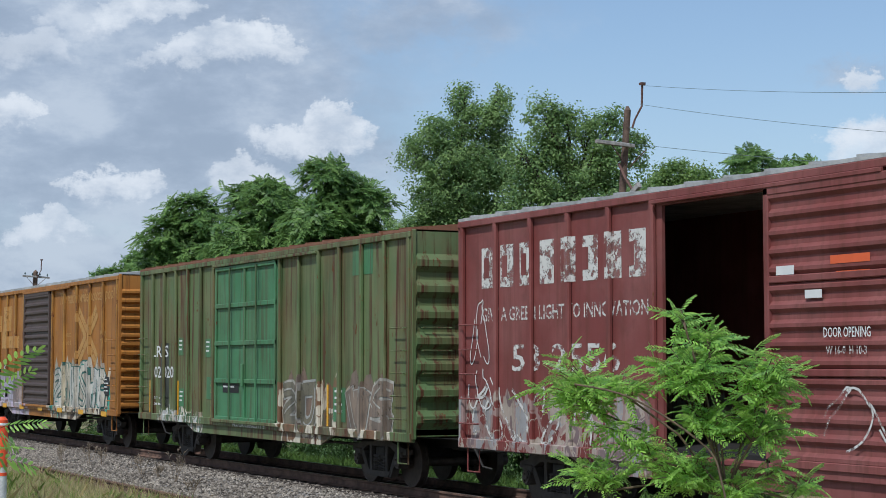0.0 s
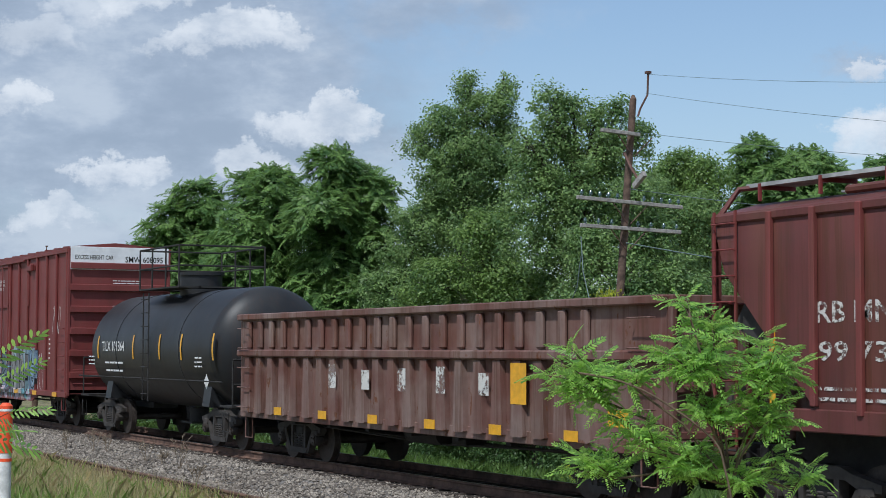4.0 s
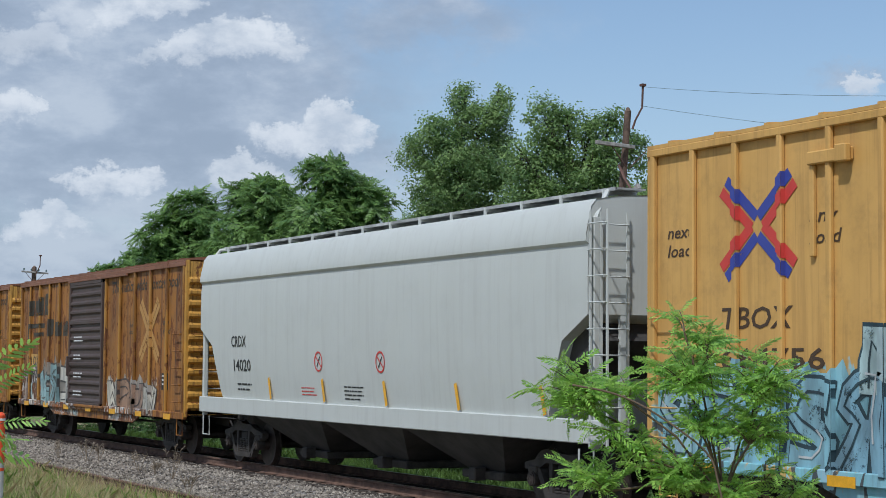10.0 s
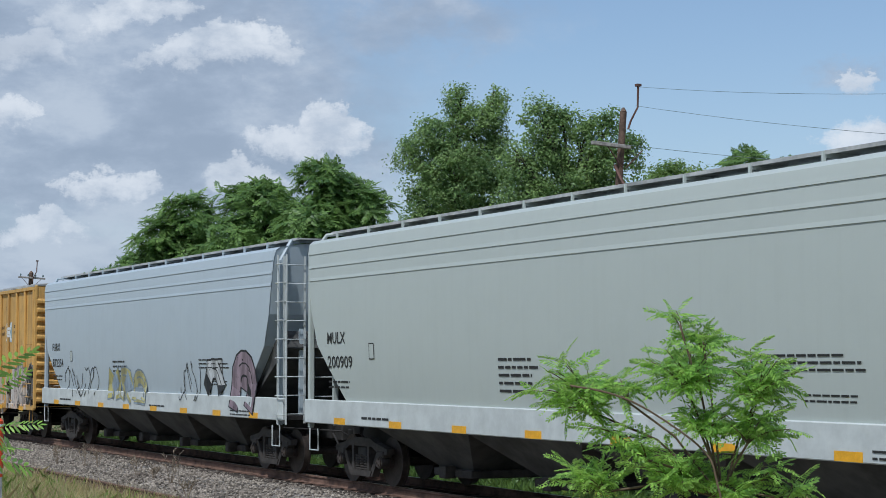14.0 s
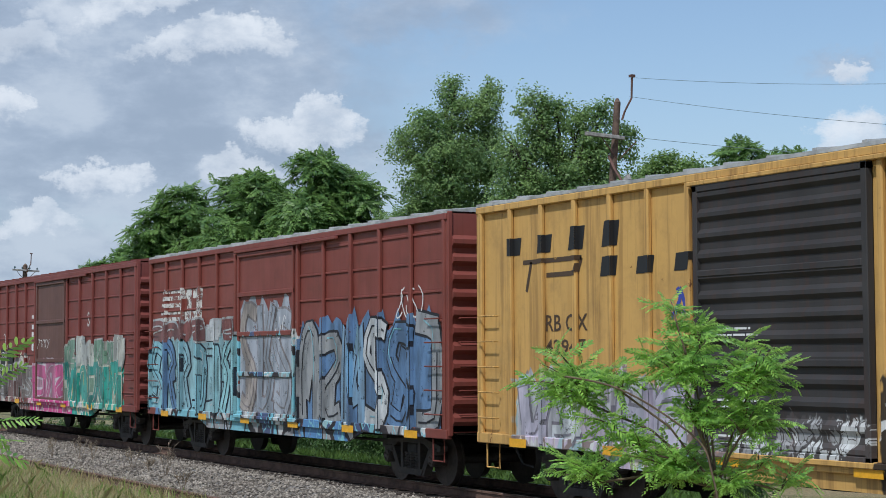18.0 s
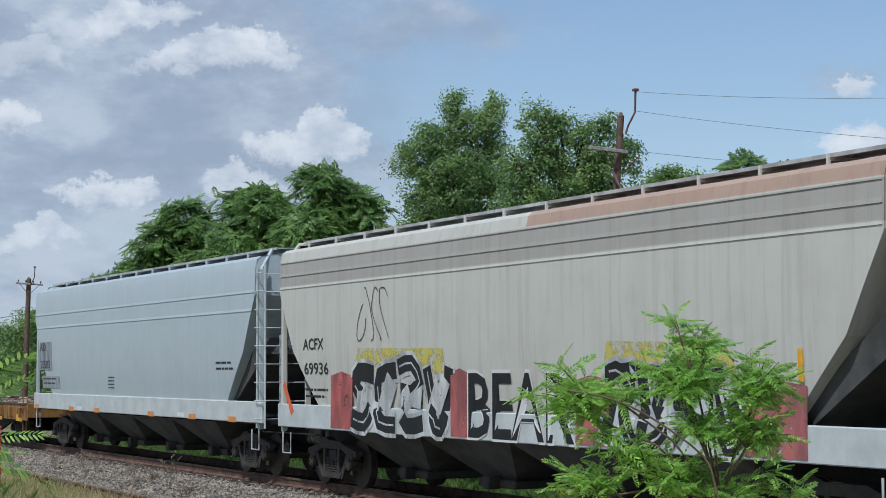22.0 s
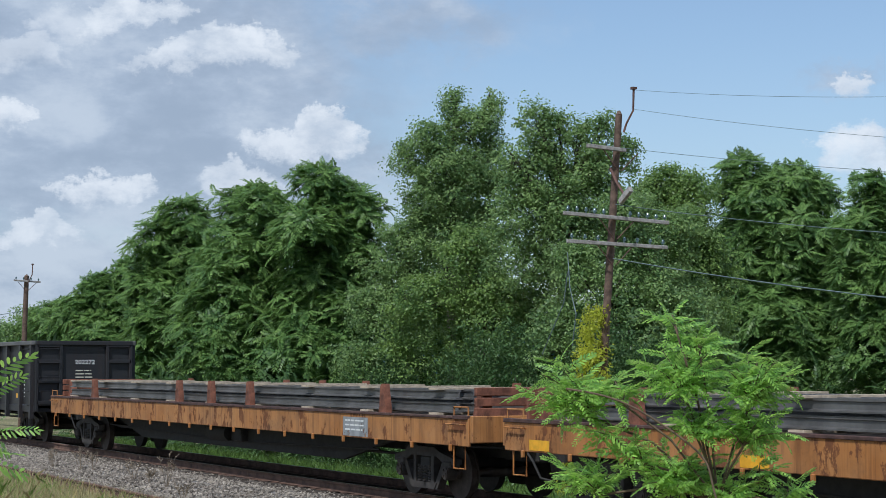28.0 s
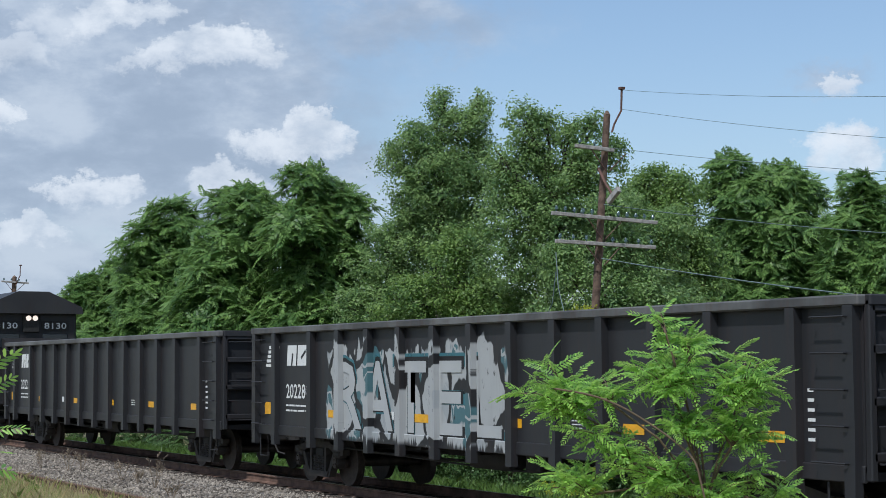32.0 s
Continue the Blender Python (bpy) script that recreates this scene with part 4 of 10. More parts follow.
    for k in (-1, 1):
        x = k * (h - 0.10) - (trim if k > 0 else 0)
        for y in (-1.40, 1.40):
            part("corner_post", Shape().box(x - 0.05, x + 0.05, y - 0.05, y + 0.05, zs - 0.2, H - 0.28, 0.01), posts_mat, car)
            part("roof_brace", Shape().tube([(x, y, H - 0.30), (x - k * 0.12, y * 0.8, H + 0.12), (x - k * 0.5, y * 0.62, H + 0.14)], 0.04, 6), posts_mat, car)
        part("ladder", lad, sill, car, at=pose(k * (h - (0.42 if not trim else 0.04)), -1.50, 1.05)) if k > 0 or ribs else None
        part("ladder", lad, sill, car, at=pose(x + k * 0.05, -1.1, 1.05, 0, 0, 90 * k))
        part("end_platform", Shape().box(min(x - k * 1.4, x), max(x - k * 1.4, x), -1.4, 1.4, zs - 0.10, zs - 0.02), STEEL_DARK, car)
        for y in (-0.9, 0.9):
            part("end_brace", Shape().box(x - k * 0.05 - 0.035, x - k * 0.05 + 0.035, y - 0.05, y + 0.05, zs, 3.0), posts_mat, car)
        part("sill_step", stirrup_mesh(sill), sill, car, at=pose(k * (h - 0.42), -1.47, zs - 0.62))
    # bays below the sill
    span = L - 2 * 3.1
    for i in range(bays):
        x = -span / 2 + span * (i + 0.5) / bays
        b = span / bays
        hop = Shape()
        v = [(x - b * 0.5, -1.38, zs - 0.1), (x + b * 0.5, -1.38, zs - 0.1), (x + b * 0.5, 1.38, zs - 0.1), (x - b * 0.5, 1.38, zs - 0.1),
             (x - b * 0.16, -0.62, 0.42), (x + b * 0.16, -0.62, 0.42), (x + b * 0.16, 0.62, 0.42), (x - b * 0.16, 0.62, 0.42)]
        hop.add(v, [(0, 1, 5, 4), (1, 2, 6, 5), (2, 3, 7, 6), (3, 0, 4, 7), (4, 5, 6, 7)])
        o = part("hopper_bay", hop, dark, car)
        part("outlet_gate", Shape().box(x - b * 0.2, x + b * 0.2, -0.75, 0.75, 0.30, 0.44, 0.02).box(x - 0.12, x + 0.12, -0.95, -0.72, 0.28, 0.50, 0.02), FRAME_GREY, o)
    part("center_sill", Shape().box(-h + 0.3, h - 0.3, -0.28, 0.28, 0.74, zs - 0.05), STEEL_DARK, car)
    # roof: hatches and running boards on brackets
    part("roof_hatch", Shape().box(-h + 1.3, h - 1.3, -0.28, 0.28, H, H + 0.13, 0.04), body, car, "long trough hatch cover")
    for y in (-0.78, 0.78):
        part("running_board", Shape().box(-h + 0.3, h - 0.3, y - 0.26, y + 0.26, H + 0.145, H + 0.175), walk_mat, car)
        part("board_edge", Shape().box(-h + 0.3, h - 0.3, y + (-0.28 if y < 0 else 0.25), y + (-0.25 if y < 0 else 0.28), H + 0.13, H + 0.18), walk_mat, car)
    m = shared(("bracket", H, posts_mat.name), lambda: Shape().box(-0.018, 0.018, -1.06, -0.5, H + 0.09, H + 0.145).box(-0.018, 0.018, -1.09, -1.05, H - 0.06, H + 0.17).mesh("board_bracket", posts_mat))
    for i in range(14):
        part("board_bracket", m, posts_mat, car, at=pose(-h + 0.6 + (L - 1.2) * i / 13, 0, 0))
    couplers(car, L)
    for k in (-1, 1):
        truck(car, k * (h - 1.75))
    return car, L, -1.525


# ---- gondolas ----
def gondola(name, label, right, left, body, H=3.02, zs=1.05, posts=16, w=1.50, bulb=0.12, upper=0.0, corr=0):
    car, L = wagon(name, label, right, left, "gondola car")
    h = L / 2
    for y in (-1, 1):
        part("side_wall", Shape().box(-h, h, min(y * w, y * (w - 0.05)), max(y * w, y * (w - 0.05)), zs, H), body, car)
        part("top_chord", Shape().box(-h - 0.04, h + 0.04, min(y * (w - 0.10), y * (w + 0.12)), max(y * (w - 0.10), y * (w + 0.12)), H - 0.07, H + 0.06, 0.02), body if corr else GON_RIM, car)
        part("side_sill", Shape().box(-h, h, min(y * (w - 0.03), y * (w + 0.03)), max(y * (w - 0.03), y * (w + 0.03)), zs - 0.12, zs + 0.08, 0.012), body, car)
    lo = zs - 0.30 if not corr else zs + 0.02
    m = Shape().prism([(-0.09, lo), (0.09, lo), (0.10, zs + 0.3), (0.085, H - 0.06), (-0.085, H - 0.06), (-0.10, zs + 0.3)], "y", -bulb, 0.0).mesh("side_post", body)
    f = Shape().prism([(-0.09, lo), (0.09, lo), (0.10, zs + 0.3), (0.085, H - 0.06), (-0.085, H - 0.06), (-0.10, zs + 0.3)], "y", 0.0, bulb).mesh("side_post", body)
    if corr:
        mid = H - upper
        lowp = shared(("corr", zs, mid), lambda: Shape().prism([(-0.20, zs), (-0.12, zs - 0.02), (0.12, zs - 0.02), (0.20, zs), (0.12, mid - 0.15), (-0.12, mid - 0.15)], "y", -0.10, 0.0).mesh("side_rib", body))
        hip = shared(("corrup", mid, H), lambda: Shape().box(-0.10, 0.10, -0.09, 0.0, mid + 0.04, H - 0.10, 0.03).mesh("side_rib", body))
        for i in range(corr):
            x = -h + 0.55 + (L - 2.6) * i / (corr - 1)
            part("side_rib", lowp, body, car, at=pose(x, -w, 0))
            part("side_rib", hip, body, car, at=pose(x, -w, 0))
        part("mid_rail", Shape().box(-h, h, -w - 0.14, -w, mid - 0.13, mid + 0.02, 0.025), body, car)
        part("corner_sheet", Shape().box(h - 1.45, h - 0.1, -w - 0.012, -w, zs, mid - 0.15), body, car)
    else:
        for x in [-h + 0.14, -8.12] + [0.06 + 1.28 * i for i in range(-5, 6)] + [8.12, h - 0.14]:
            part("side_post", m, body, car, at=pose(x, -w, 0))
            part("side_post", f, body, car, at=pose(x, w, 0))
    part("floor", Shape().box(-h, h, -w + 0.05, w - 0.05, zs, zs + 0.10), STEEL_DARK, car)
    for k in (-1, 1):
        part("end_wall", Shape().box(min(k * h, k * (h - 0.06)), max(k * h, k * (h - 0.06)), -w + 0.05, w - 0.05, zs - 0.1, H), body, car)
        e = Shape()
        for z in (zs + 0.12, zs + 0.75, zs + 1.35, H - 0.14):
            e.box(min(k * h, k * (h + 0.10)), max(k * h, k * (h + 0.10)), -w + 0.04, -0.75, z, z + 0.11, 0.015).box(min(k * h, k * (h + 0.10)), max(k * h, k * (h + 0.10)), 0.75, w - 0.04, z, z + 0.11, 0.015)
        for y in (-0.72, 0.72, -w + 0.05, w - 0.05):
            e.box(min(k * h, k * (h + 0.10)), max(k * h, k * (h + 0.10)), y - 0.05, y + 0.05, zs - 0.1, H, 0.015)
        e.box(min(k * h, k * (h + 0.12)), max(k * h, k * (h + 0.12)), -w, w, H - 0.07, H + 0.06, 0.015)
        part("end_frame", e, body, car)
        for i in range(5):
            part("grab_iron", grab_mesh(0.6, body), body, car, at=pose(k * (h - 0.45), -w - 0.10, zs + 0.1 + 0.42 * i))
            part("grab_iron", grab_mesh(0.6, body), body, car, at=pose(k * (h + 0.10), -w + 0.42, zs + 0.1 + 0.42 * i, 0, 0, 90 * k))
        part("sill_step", stirrup_mesh(body), body, car, at=pose(k * (h - 0.45), -w, zs - 0.55))
    part("brake_wheel", Shape().cyl((h + 0.08, -0.35, zs + 0.62), (h + 0.16, -0.35, zs + 0.62), 0.22, 16).cyl((h + 0.05, -0.35, zs + 0.62), (h + 0.22, -0.35, zs + 0.62), 0.07, 10), FRAME_GREY, car)
    underframe(car, L, zs)
    couplers(car, L)
    for k in (-1, 1):
        truck(car, k * (h - 2.2))
    return car, L, -w


# ---- flat cars ----
def flatcar(name, label, right, left, body, deck, z=1.18, deep=0.34, belly=True, inset=2.4, pockets=True):
    car, L = wagon(name, label, right, left, "flat car")
    h = L / 2
    w = 1.42
    part("deck", Shape().box(-h, h, -w, w, z - 0.08, z), deck, car)
    rnd = random.Random(int(L * 10))
    for k in (-1, 1):
        x = -h
        while x < h - 0.1:
            e = min(h, x + rnd.uniform(1.2, 3.0))
            part("deck_edge", Shape().box(x, e - 0.015, min(k * (w - 0.05), k * (w + 0.075)), max(k * (w - 0.05), k * (w + 0.075)), z - 0.035 + rnd.uniform(-0.006, 0.006), z + 0.012 + rnd.uniform(-0.006, 0.01), 0.008), DECK_EDGE, car)
            x = e
    for y in (-1, 1):
        s = Shape().box(-h, h, min(y * w, y * (w + 0.05)), max(y * w, y * (w + 0.05)), z - deep, z - 0.02, 0.012)
        part("side_sill", s, body, car)
    if belly:
        part("fishbelly_sill", Shape().prism([(-h + 4, z - deep), (-h + 6.5, z - deep - 0.5), (h - 6.5, z - deep - 0.5), (h - 4, z - deep)], "y", -0.78, -0.68), STEEL_DARK, car)
        part("fishbelly_sill", Shape().prism([(-h + 4, z - deep), (-h + 6.5, z - deep - 0.34), (h - 6.5, z - deep - 0.34), (h - 4, z - deep)], "y", 0.85, 0.95), STEEL_DARK, car)
    n = int(L / 1.15) if pockets else 18
    pk = shared(("pocket", z), lambda: Shape().box(-0.07, 0.07, -0.11, 0.0, z - 0.42, z - 0.10, 0.015) if pockets else Shape().box(-0.03, 0.03, -0.05, 0.0, z - deep - 0.09, z - deep + 0.02, 0.01).mesh("stake_pocket", body))
    for i in range(n):
        part("stake_pocket", pk, body, car, at=pose(-h + 0.6 + (L - 1.2) * i / (n - 1), -w - 0.04, 0 if not belly else -0.0))
    for k in (-1, 1):
        part("end_sill", Shape().box(min(k * h, k * (h + 0.10)), max(k * h, k * (h + 0.10)), -w - 0.03, w + 0.03, z - 0.42, z + 0.02, 0.015), body, car)
        part("grab_iron", grab_mesh(0.55, body), body, car, at=pose(k * (h - 0.4), -w - 0.05, z - 0.12))
        part("hand_rail", Shape().tube([(k * (h - 0.05), -w - 0.02, z), (k * (h - 0.05), -w - 0.02, z + 0.16), (k * (h - 0.55), -w - 0.02, z + 0.16), (k * (h - 0.55), -w - 0.02, z)], 0.016), body, car)
        part("sill_step", stirrup_mesh(body), body, car, at=pose(k * (h - 0.4), -w, z - 0.85))
    underframe(car, L, z - deep + 0.2)
    couplers(car, L)
    for k in (-1, 1):
        truck(car, k * (h - inset))
    return car, L, -w - 0.05


def rail_load(car, L, z, rail_mat, rust, layers=3, lowest=0.0):
    """Lengths of new rail in tiers on a flat car, between stakes and end stops."""
    h = L / 2
    prof = [(-0.075, 0), (0.075, 0), (0.075, 0.02), (0.014, 0.04), (0.012, 0.125), (0.036, 0.138), (0.036, 0.172), (-0.036, 0.172), (-0.036, 0.138), (-0.012, 0.125), (-0.014, 0.04), (-0.075, 0.02)]
    for j in range(layers):
        for i in range(7):
            y = -1.12 + 0.37 * i
            m = shared(("loadrail", round(L, 1)), lambda: Shape().prism(prof, "x", -h + 1.0, h - 1.0).mesh("loaded_rail", rail_mat))
            part("loaded_rail", m, rail_mat, car, at=pose(0.2 * math.sin(3 * j + i), y, z + 0.05 + 0.215 * j))
    sp = shared("dunnage", lambda: Shape().box(-0.16, 0.16, -1.3, 1.3, 0, 0.035).mesh("dunnage_plank", PLANK))
    for j in range(layers):
        for i in range(9):
            part("dunnage_plank", sp, PLANK, car, at=pose(-h + 1.6 + (L - 3.2) * i / 8, 0, z + 0.225 + 0.215 * j - 0.01 if j else z + 0.006))
    stake = shared(("stake", z, layers), lambda: Shape().prism([(-0.16, 0), (0.16, 0), (0.15, 0.10), (0.07, 0.46), (0.05, 0.52), (-0.05, 0.52), (-0.09, 0.46), (-0.12, 0.12)], "y", -0.06, 0.06).mesh("stake", rust))
    for x in (-8.8, -1.8, 0.4, 2.8, 9.5):
        for y in (-1.36, 1.36):
            part("stake", stake, rust, car, "rusty welded side stake", at=pose(x, y, z))
    for k in (-1, 1):
        b = Shape()
        for y in (-0.95, 0.0, 0.95):
            b.prism([(k * (h - 0.65), z), (k * (h - 0.30), z), (k * (h - 0.30), z + 0.46), (k * (h - 0.45), z + 0.46)], "y", y - 0.09, y + 0.09)
        b.box(min(k * (h - 0.30), k * (h - 0.22)), max(k * (h - 0.30), k * (h - 0.22)), -1.2, 1.2, z, z + 0.14, 0.01).box(min(k * (h - 0.30), k * (h - 0.22)), max(k * (h - 0.30), k * (h - 0.22)), -1.2, 1.2, z + 0.17, z + 0.31, 0.01)
        b.box(min(k * (h - 0.30), k * (h - 0.22)), max(k * (h - 0.30), k * (h - 0.22)), -1.2, 1.2, z + 0.34, z + 0.48, 0.01)
        part("end_stop", b, rust, car, "pink-primed rusty end stop")


def deck_litter(car, L, z):
    """Broken boards, banding and scrap lying about on a flat car's deck."""
    rnd = random.Random(17)
    for i in range(70):
        x, y, a = rnd.uniform(-L / 2 + 0.3, L / 2 - 0.3), rnd.uniform(-1.35, 1.3), rnd.uniform(-25, 25) + rnd.choice((0, 0, 90))
        if i % 3 == 0:
            l, w, t = rnd.uniform(0.4, 1.5), rnd.uniform(0.05, 0.11), rnd.uniform(0.02, 0.05)
            part("broken_board", Shape().box(-l, l, -w, w, 0, t, 0.006), rnd.choice((PLANK, DECK)), car, at=pose(x, y, z + 0.004, 0, rnd.uniform(-2, 2), a))
        elif i % 3 == 1:
            pts = [(0.12 * k, 0.10 * math.sin(1.7 * k + i), 0.03 + 0.05 * abs(math.sin(2.3 * k + i))) for k in range(9)]
            part("steel_band", Shape().tube(pts, 0.011, 5), RUSTY, car, at=pose(x, y, z, 0, 0, a))
        else:
            s = Shape()
            for k in range(5):
                u, v, r = rnd.uniform(-0.25, 0.25), rnd.uniform(-0.2, 0.2), rnd.uniform(0.03, 0.08)
                s.box(u - r, u + r, v - r, v + r, 0, r, r * 0.3)
            part("scrap", s, rnd.choice((RUSTY, FRAME_GREY, PLANK)), car, at=pose(x, y, z, 0, 0, a))


# ---- the tank car ----
def tank_car(right, left, body):
    car, L = wagon("tank_car", "black cylindrical tank car with yellow reflector strips and white lettering", right, left, "tank car")
    h = L / 2
    R, cz = 1.47, 2.29
    e = h - 0.75
    prof = [(-e, 0.02)] + [(-e + 0.65 * (1 - math.cos(a)), R * math.sin(a)) for a in (0.2, 0.45, 0.7, 0.95, 1.2, 1.4)] + [(-e + 0.65, R), (e - 0.65, R)]
    prof += [(e - 0.65 * (1 - math.cos(a)), R * math.sin(a)) for a in (1.4, 1.2, 0.95, 0.7, 0.45, 0.2)] + [(e, 0.02)]
    t = part("tank", Shape().lathe(prof, 0, cz, 56), body, car, "smooth black steel tank")
    for x in (-h * 0.42, h * 0.42):
        part("weld_band", Shape().lathe([(x - 0.03, R + 0.001), (x - 0.03, R + 0.012), (x + 0.03, R + 0.012), (x + 0.03, R + 0.001)], 0, cz, 56), body, t)
    part("manway", Shape().cyl((0, 0, cz + R - 0.1), (0, 0, cz + R + 0.42), 0.55, 20).cyl((0, 0, cz + R + 0.42), (0, 0, cz + R + 0.50), 0.60, 20), body, car)
    z = cz + R + 0.05
    plat = Shape().box(-1.6, 1.6, -1.15, -0.55, z, z + 0.04).box(-1.6, 1.6, 0.55, 1.15, z, z + 0.04).box(-1.6, -0.9, -0.6, 0.6, z, z + 0.04).box(0.9, 1.6, -0.6, 0.6, z, z + 0.04)
    part("platform", plat, STEEL_DARK, car)
    r = Shape()
    for x in (-1.6, -0.55, 0.55, 1.6):
        for y in (-1.13, 1.13):
            r.cyl((x, y, z), (x, y, z + 1.05), 0.025, 6)
    for zz in (0.55, 1.05):
        r.tube([(-1.6, -1.13, z + zz), (1.6, -1.13, z + zz), (1.6, 1.13, z + zz), (-1.6, 1.13, z + zz), (-1.6, -1.13, z + zz)], 0.024)
    part("railing", r, STEEL_DARK, car)
    lad = ladder_mesh(2.7, 0.45, 8, STEEL_DARK)
    part("ladder", lad, STEEL_DARK, car, at=pose(0.3, -R - 0.08, 1.0))
    for k in (-1, 1):
        part("saddle", Shape().prism([(-1.25, 0.95), (1.25, 0.95), (1.15, 1.6), (0.8, 1.15), (0, 0.98), (-0.8, 1.15), (-1.15, 1.6)], "x", k * (h - 2.2) - 0.25, k * (h - 2.2) + 0.25), body, car)
        part("stub_sill", Shape().box(min(k * (h - 3.4), k * h), max(k * (h - 3.4), k * h), -0.35, 0.35, 0.70, 1.02, 0.02), STEEL_DARK, car)
        part("end_platform", Shape().box(min(k * (h - 0.8), k * h), max(k * (h - 0.8), k * h), -1.4, 1.4, 0.98, 1.03), STEEL_DARK, car)
        q = Shape()
        for y in (-1.35, -0.6, 0.6, 1.35):
            q.cyl((k * (h - 0.1), y, 1.03), (k * (h - 0.1), y, 2.05), 0.022, 6)
        q.tube([(k * (h - 0.1), -1.35, 2.05), (k * (h - 0.1), 1.35, 2.05)], 0.022).tube([(k * (h - 0.1), -1.35, 1.5), (k * (h - 0.1), 1.35, 1.5)], 0.018)
        part("end_railing", q, STEEL_DARK, car)
        part("sill_step", stirrup_mesh(STEEL_DARK), STEEL_DARK, car, at=pose(k * (h - 0.4), -1.4, 0.45))
        truck(car, k * (h - 1.75))
    part("hand_rail", Shape().tube([(-h + 0.3, -R - 0.06, 1.55), (h - 0.3, -R - 0.06, 1.55)], 0.018), STEEL_DARK, car)
    part("bottom_valve", Shape().cyl((0, 0, 0.45), (0, 0, 0.8), 0.25, 14).box(-0.4, 0.4, -0.35, 0.35, 0.40, 0.46), STEEL_DARK, car)
    for x in (-4.23, -1.02, 1.17, 2.84, 5.1):
        a = [math.radians(v) for v in range(166, 191, 4)]
        s = Shape()
        v = []
        for q in a:
            v += [(x - 0.05, (R + 0.016) * math.cos(q), cz + (R + 0.016) * math.sin(q)), (x + 0.05, (R + 0.016) * math.cos(q), cz + (R + 0.016) * math.sin(q))]
        s.add(v, [(2 * i, 2 * i + 1, 2 * i + 3, 2 * i + 2) for i in range(len(a) - 1)])
        part("reflector", s, YELLOW, t)
    couplers(car, L)
    return car, L, R, cz


# ---- the locomotive ----
def locomotive(right, left, body):
    car, L = wagon("locomotive", "black diesel locomotive with twin headlights and white cab numbers", right, left, "locomotive")
    h = L / 2
    part("frame", Shape().box(-h, h, -1.5, 1.5, 1.15, 1.6, 0.03), body, car)
    part("nose", Shape().prism([(h - 1.80, 1.6), (h - 0.40, 1.6), (h - 0.65, 3.05), (h - 1.80, 3.3)], "y", -0.95, 0.95), body, car)
    part("cab", Shape().box(h - 4.60, h - 1.70, -1.52, 1.52, 1.6, 4.25, 0.06), body, car)
    part("cab_roof", Shape().prism([(-1.66, 4.08), (1.66, 4.08), (1.62, 4.30), (0.50, 4.80), (-0.50, 4.80), (-1.62, 4.30)], "x", h - 4.80, h - 1.40), body, car)
    part("number_board", Shape().box(h - 1.70, h - 1.66, -1.25, -0.35, 3.54, 3.84), STEEL_DARK, car)
    part("number_board", Shape().box(h - 1.70, h - 1.66, 0.35, 1.25, 3.54, 3.84), STEEL_DARK, car)
    part("headlight_box", Shape().box(h - 1.70, h - 1.60, -0.28, 0.28, 3.46, 4.05, 0.03), STEEL_DARK, car)
    for y in (-0.11, 0.11):
        part("headlight", Shape().cyl((h - 1.62, y, 3.93), (h - 1.56, y, 3.93), 0.085, 16), HEADLIGHT, car, "lit round headlight")
    for y in (-0.80, 0.80):
        part("windscreen", Shape().box(h - 1.70, h - 1.67, y - 0.42, y + 0.42, 2.95, 3.42, 0.02), CAB_GLASS, car)
    part("side_window", Shape().box(h - 4.10, h - 2.40, -1.54, -1.50, 3.0, 3.7, 0.01), CAB_GLASS, car)
    part("long_hood", Shape().box(-h + 0.8, h - 4.60, -0.95, 0.95, 1.6, 4.35, 0.08), body, car)
    part("radiator", Shape().box(-h + 1.0, -h + 5.0, -1.4, 1.4, 3.7, 4.5, 0.08), body, car)
    r = Shape()
    for i in range(10):
        x = -h + 0.4 + (L - 7.5) * i / 9
        r.cyl((x, -1.45, 1.6), (x, -1.45, 2.6), 0.02, 6)
    r.tube([(-h + 0.4, -1.45, 2.6), (h - 5.30, -1.45, 2.6)], 0.022)
    part("handrail", r, WHITE, car)
    part("fuel_tank", Shape().box(-3.2, 3.2, -1.4, 1.4, 0.35, 1.15, 0.12), body, car)
    couplers(car, L)
    for k in (-1, 1):
        truck(car, k * (h - 4.2))
        truck(car, k * (h - 2.4))
    return car, L


# ---- paints of the train ----
SILL_WHITE = plain("chalky_sill_paint", (0.50, 0.53, 0.52), 0.6, 0.0, 0.12, 2.0)
# bay and end-slope steel, coloured dark to stand for shade under the body
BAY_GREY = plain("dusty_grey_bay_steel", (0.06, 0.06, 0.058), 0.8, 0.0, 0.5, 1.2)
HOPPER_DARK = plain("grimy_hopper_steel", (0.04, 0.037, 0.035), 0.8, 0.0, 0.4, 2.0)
PLANK = plain("grey_dunnage_plank", (0.42, 0.34, 0.25), 0.85, 0.0, 0.3, 8.0)
CAB_GLASS = plain("dark_cab_glass", (0.02, 0.025, 0.03), 0.08, 0.0, 0.1)
HEADLIGHT, _n, _b, _o = material("lit_headlight")
_b.inputs["Base Color"].default_value = (1, 0.9, 0.8, 1)
_b.inputs["Emission Color"].default_value = (1.0, 0.78, 0.62, 1)
_b.inputs["Emission Strength"].default_value = 0.9
SILVER, INK, BLUE_S, CYAN_S, PINK_S, TEAL_S = (0.62, 0.63, 0.62), (0.012, 0.012, 0.014), (0.06, 0.22, 0.42), (0.22, 0.52, 0.60), (0.62, 0.06, 0.25), (0.02, 0.33, 0.27)
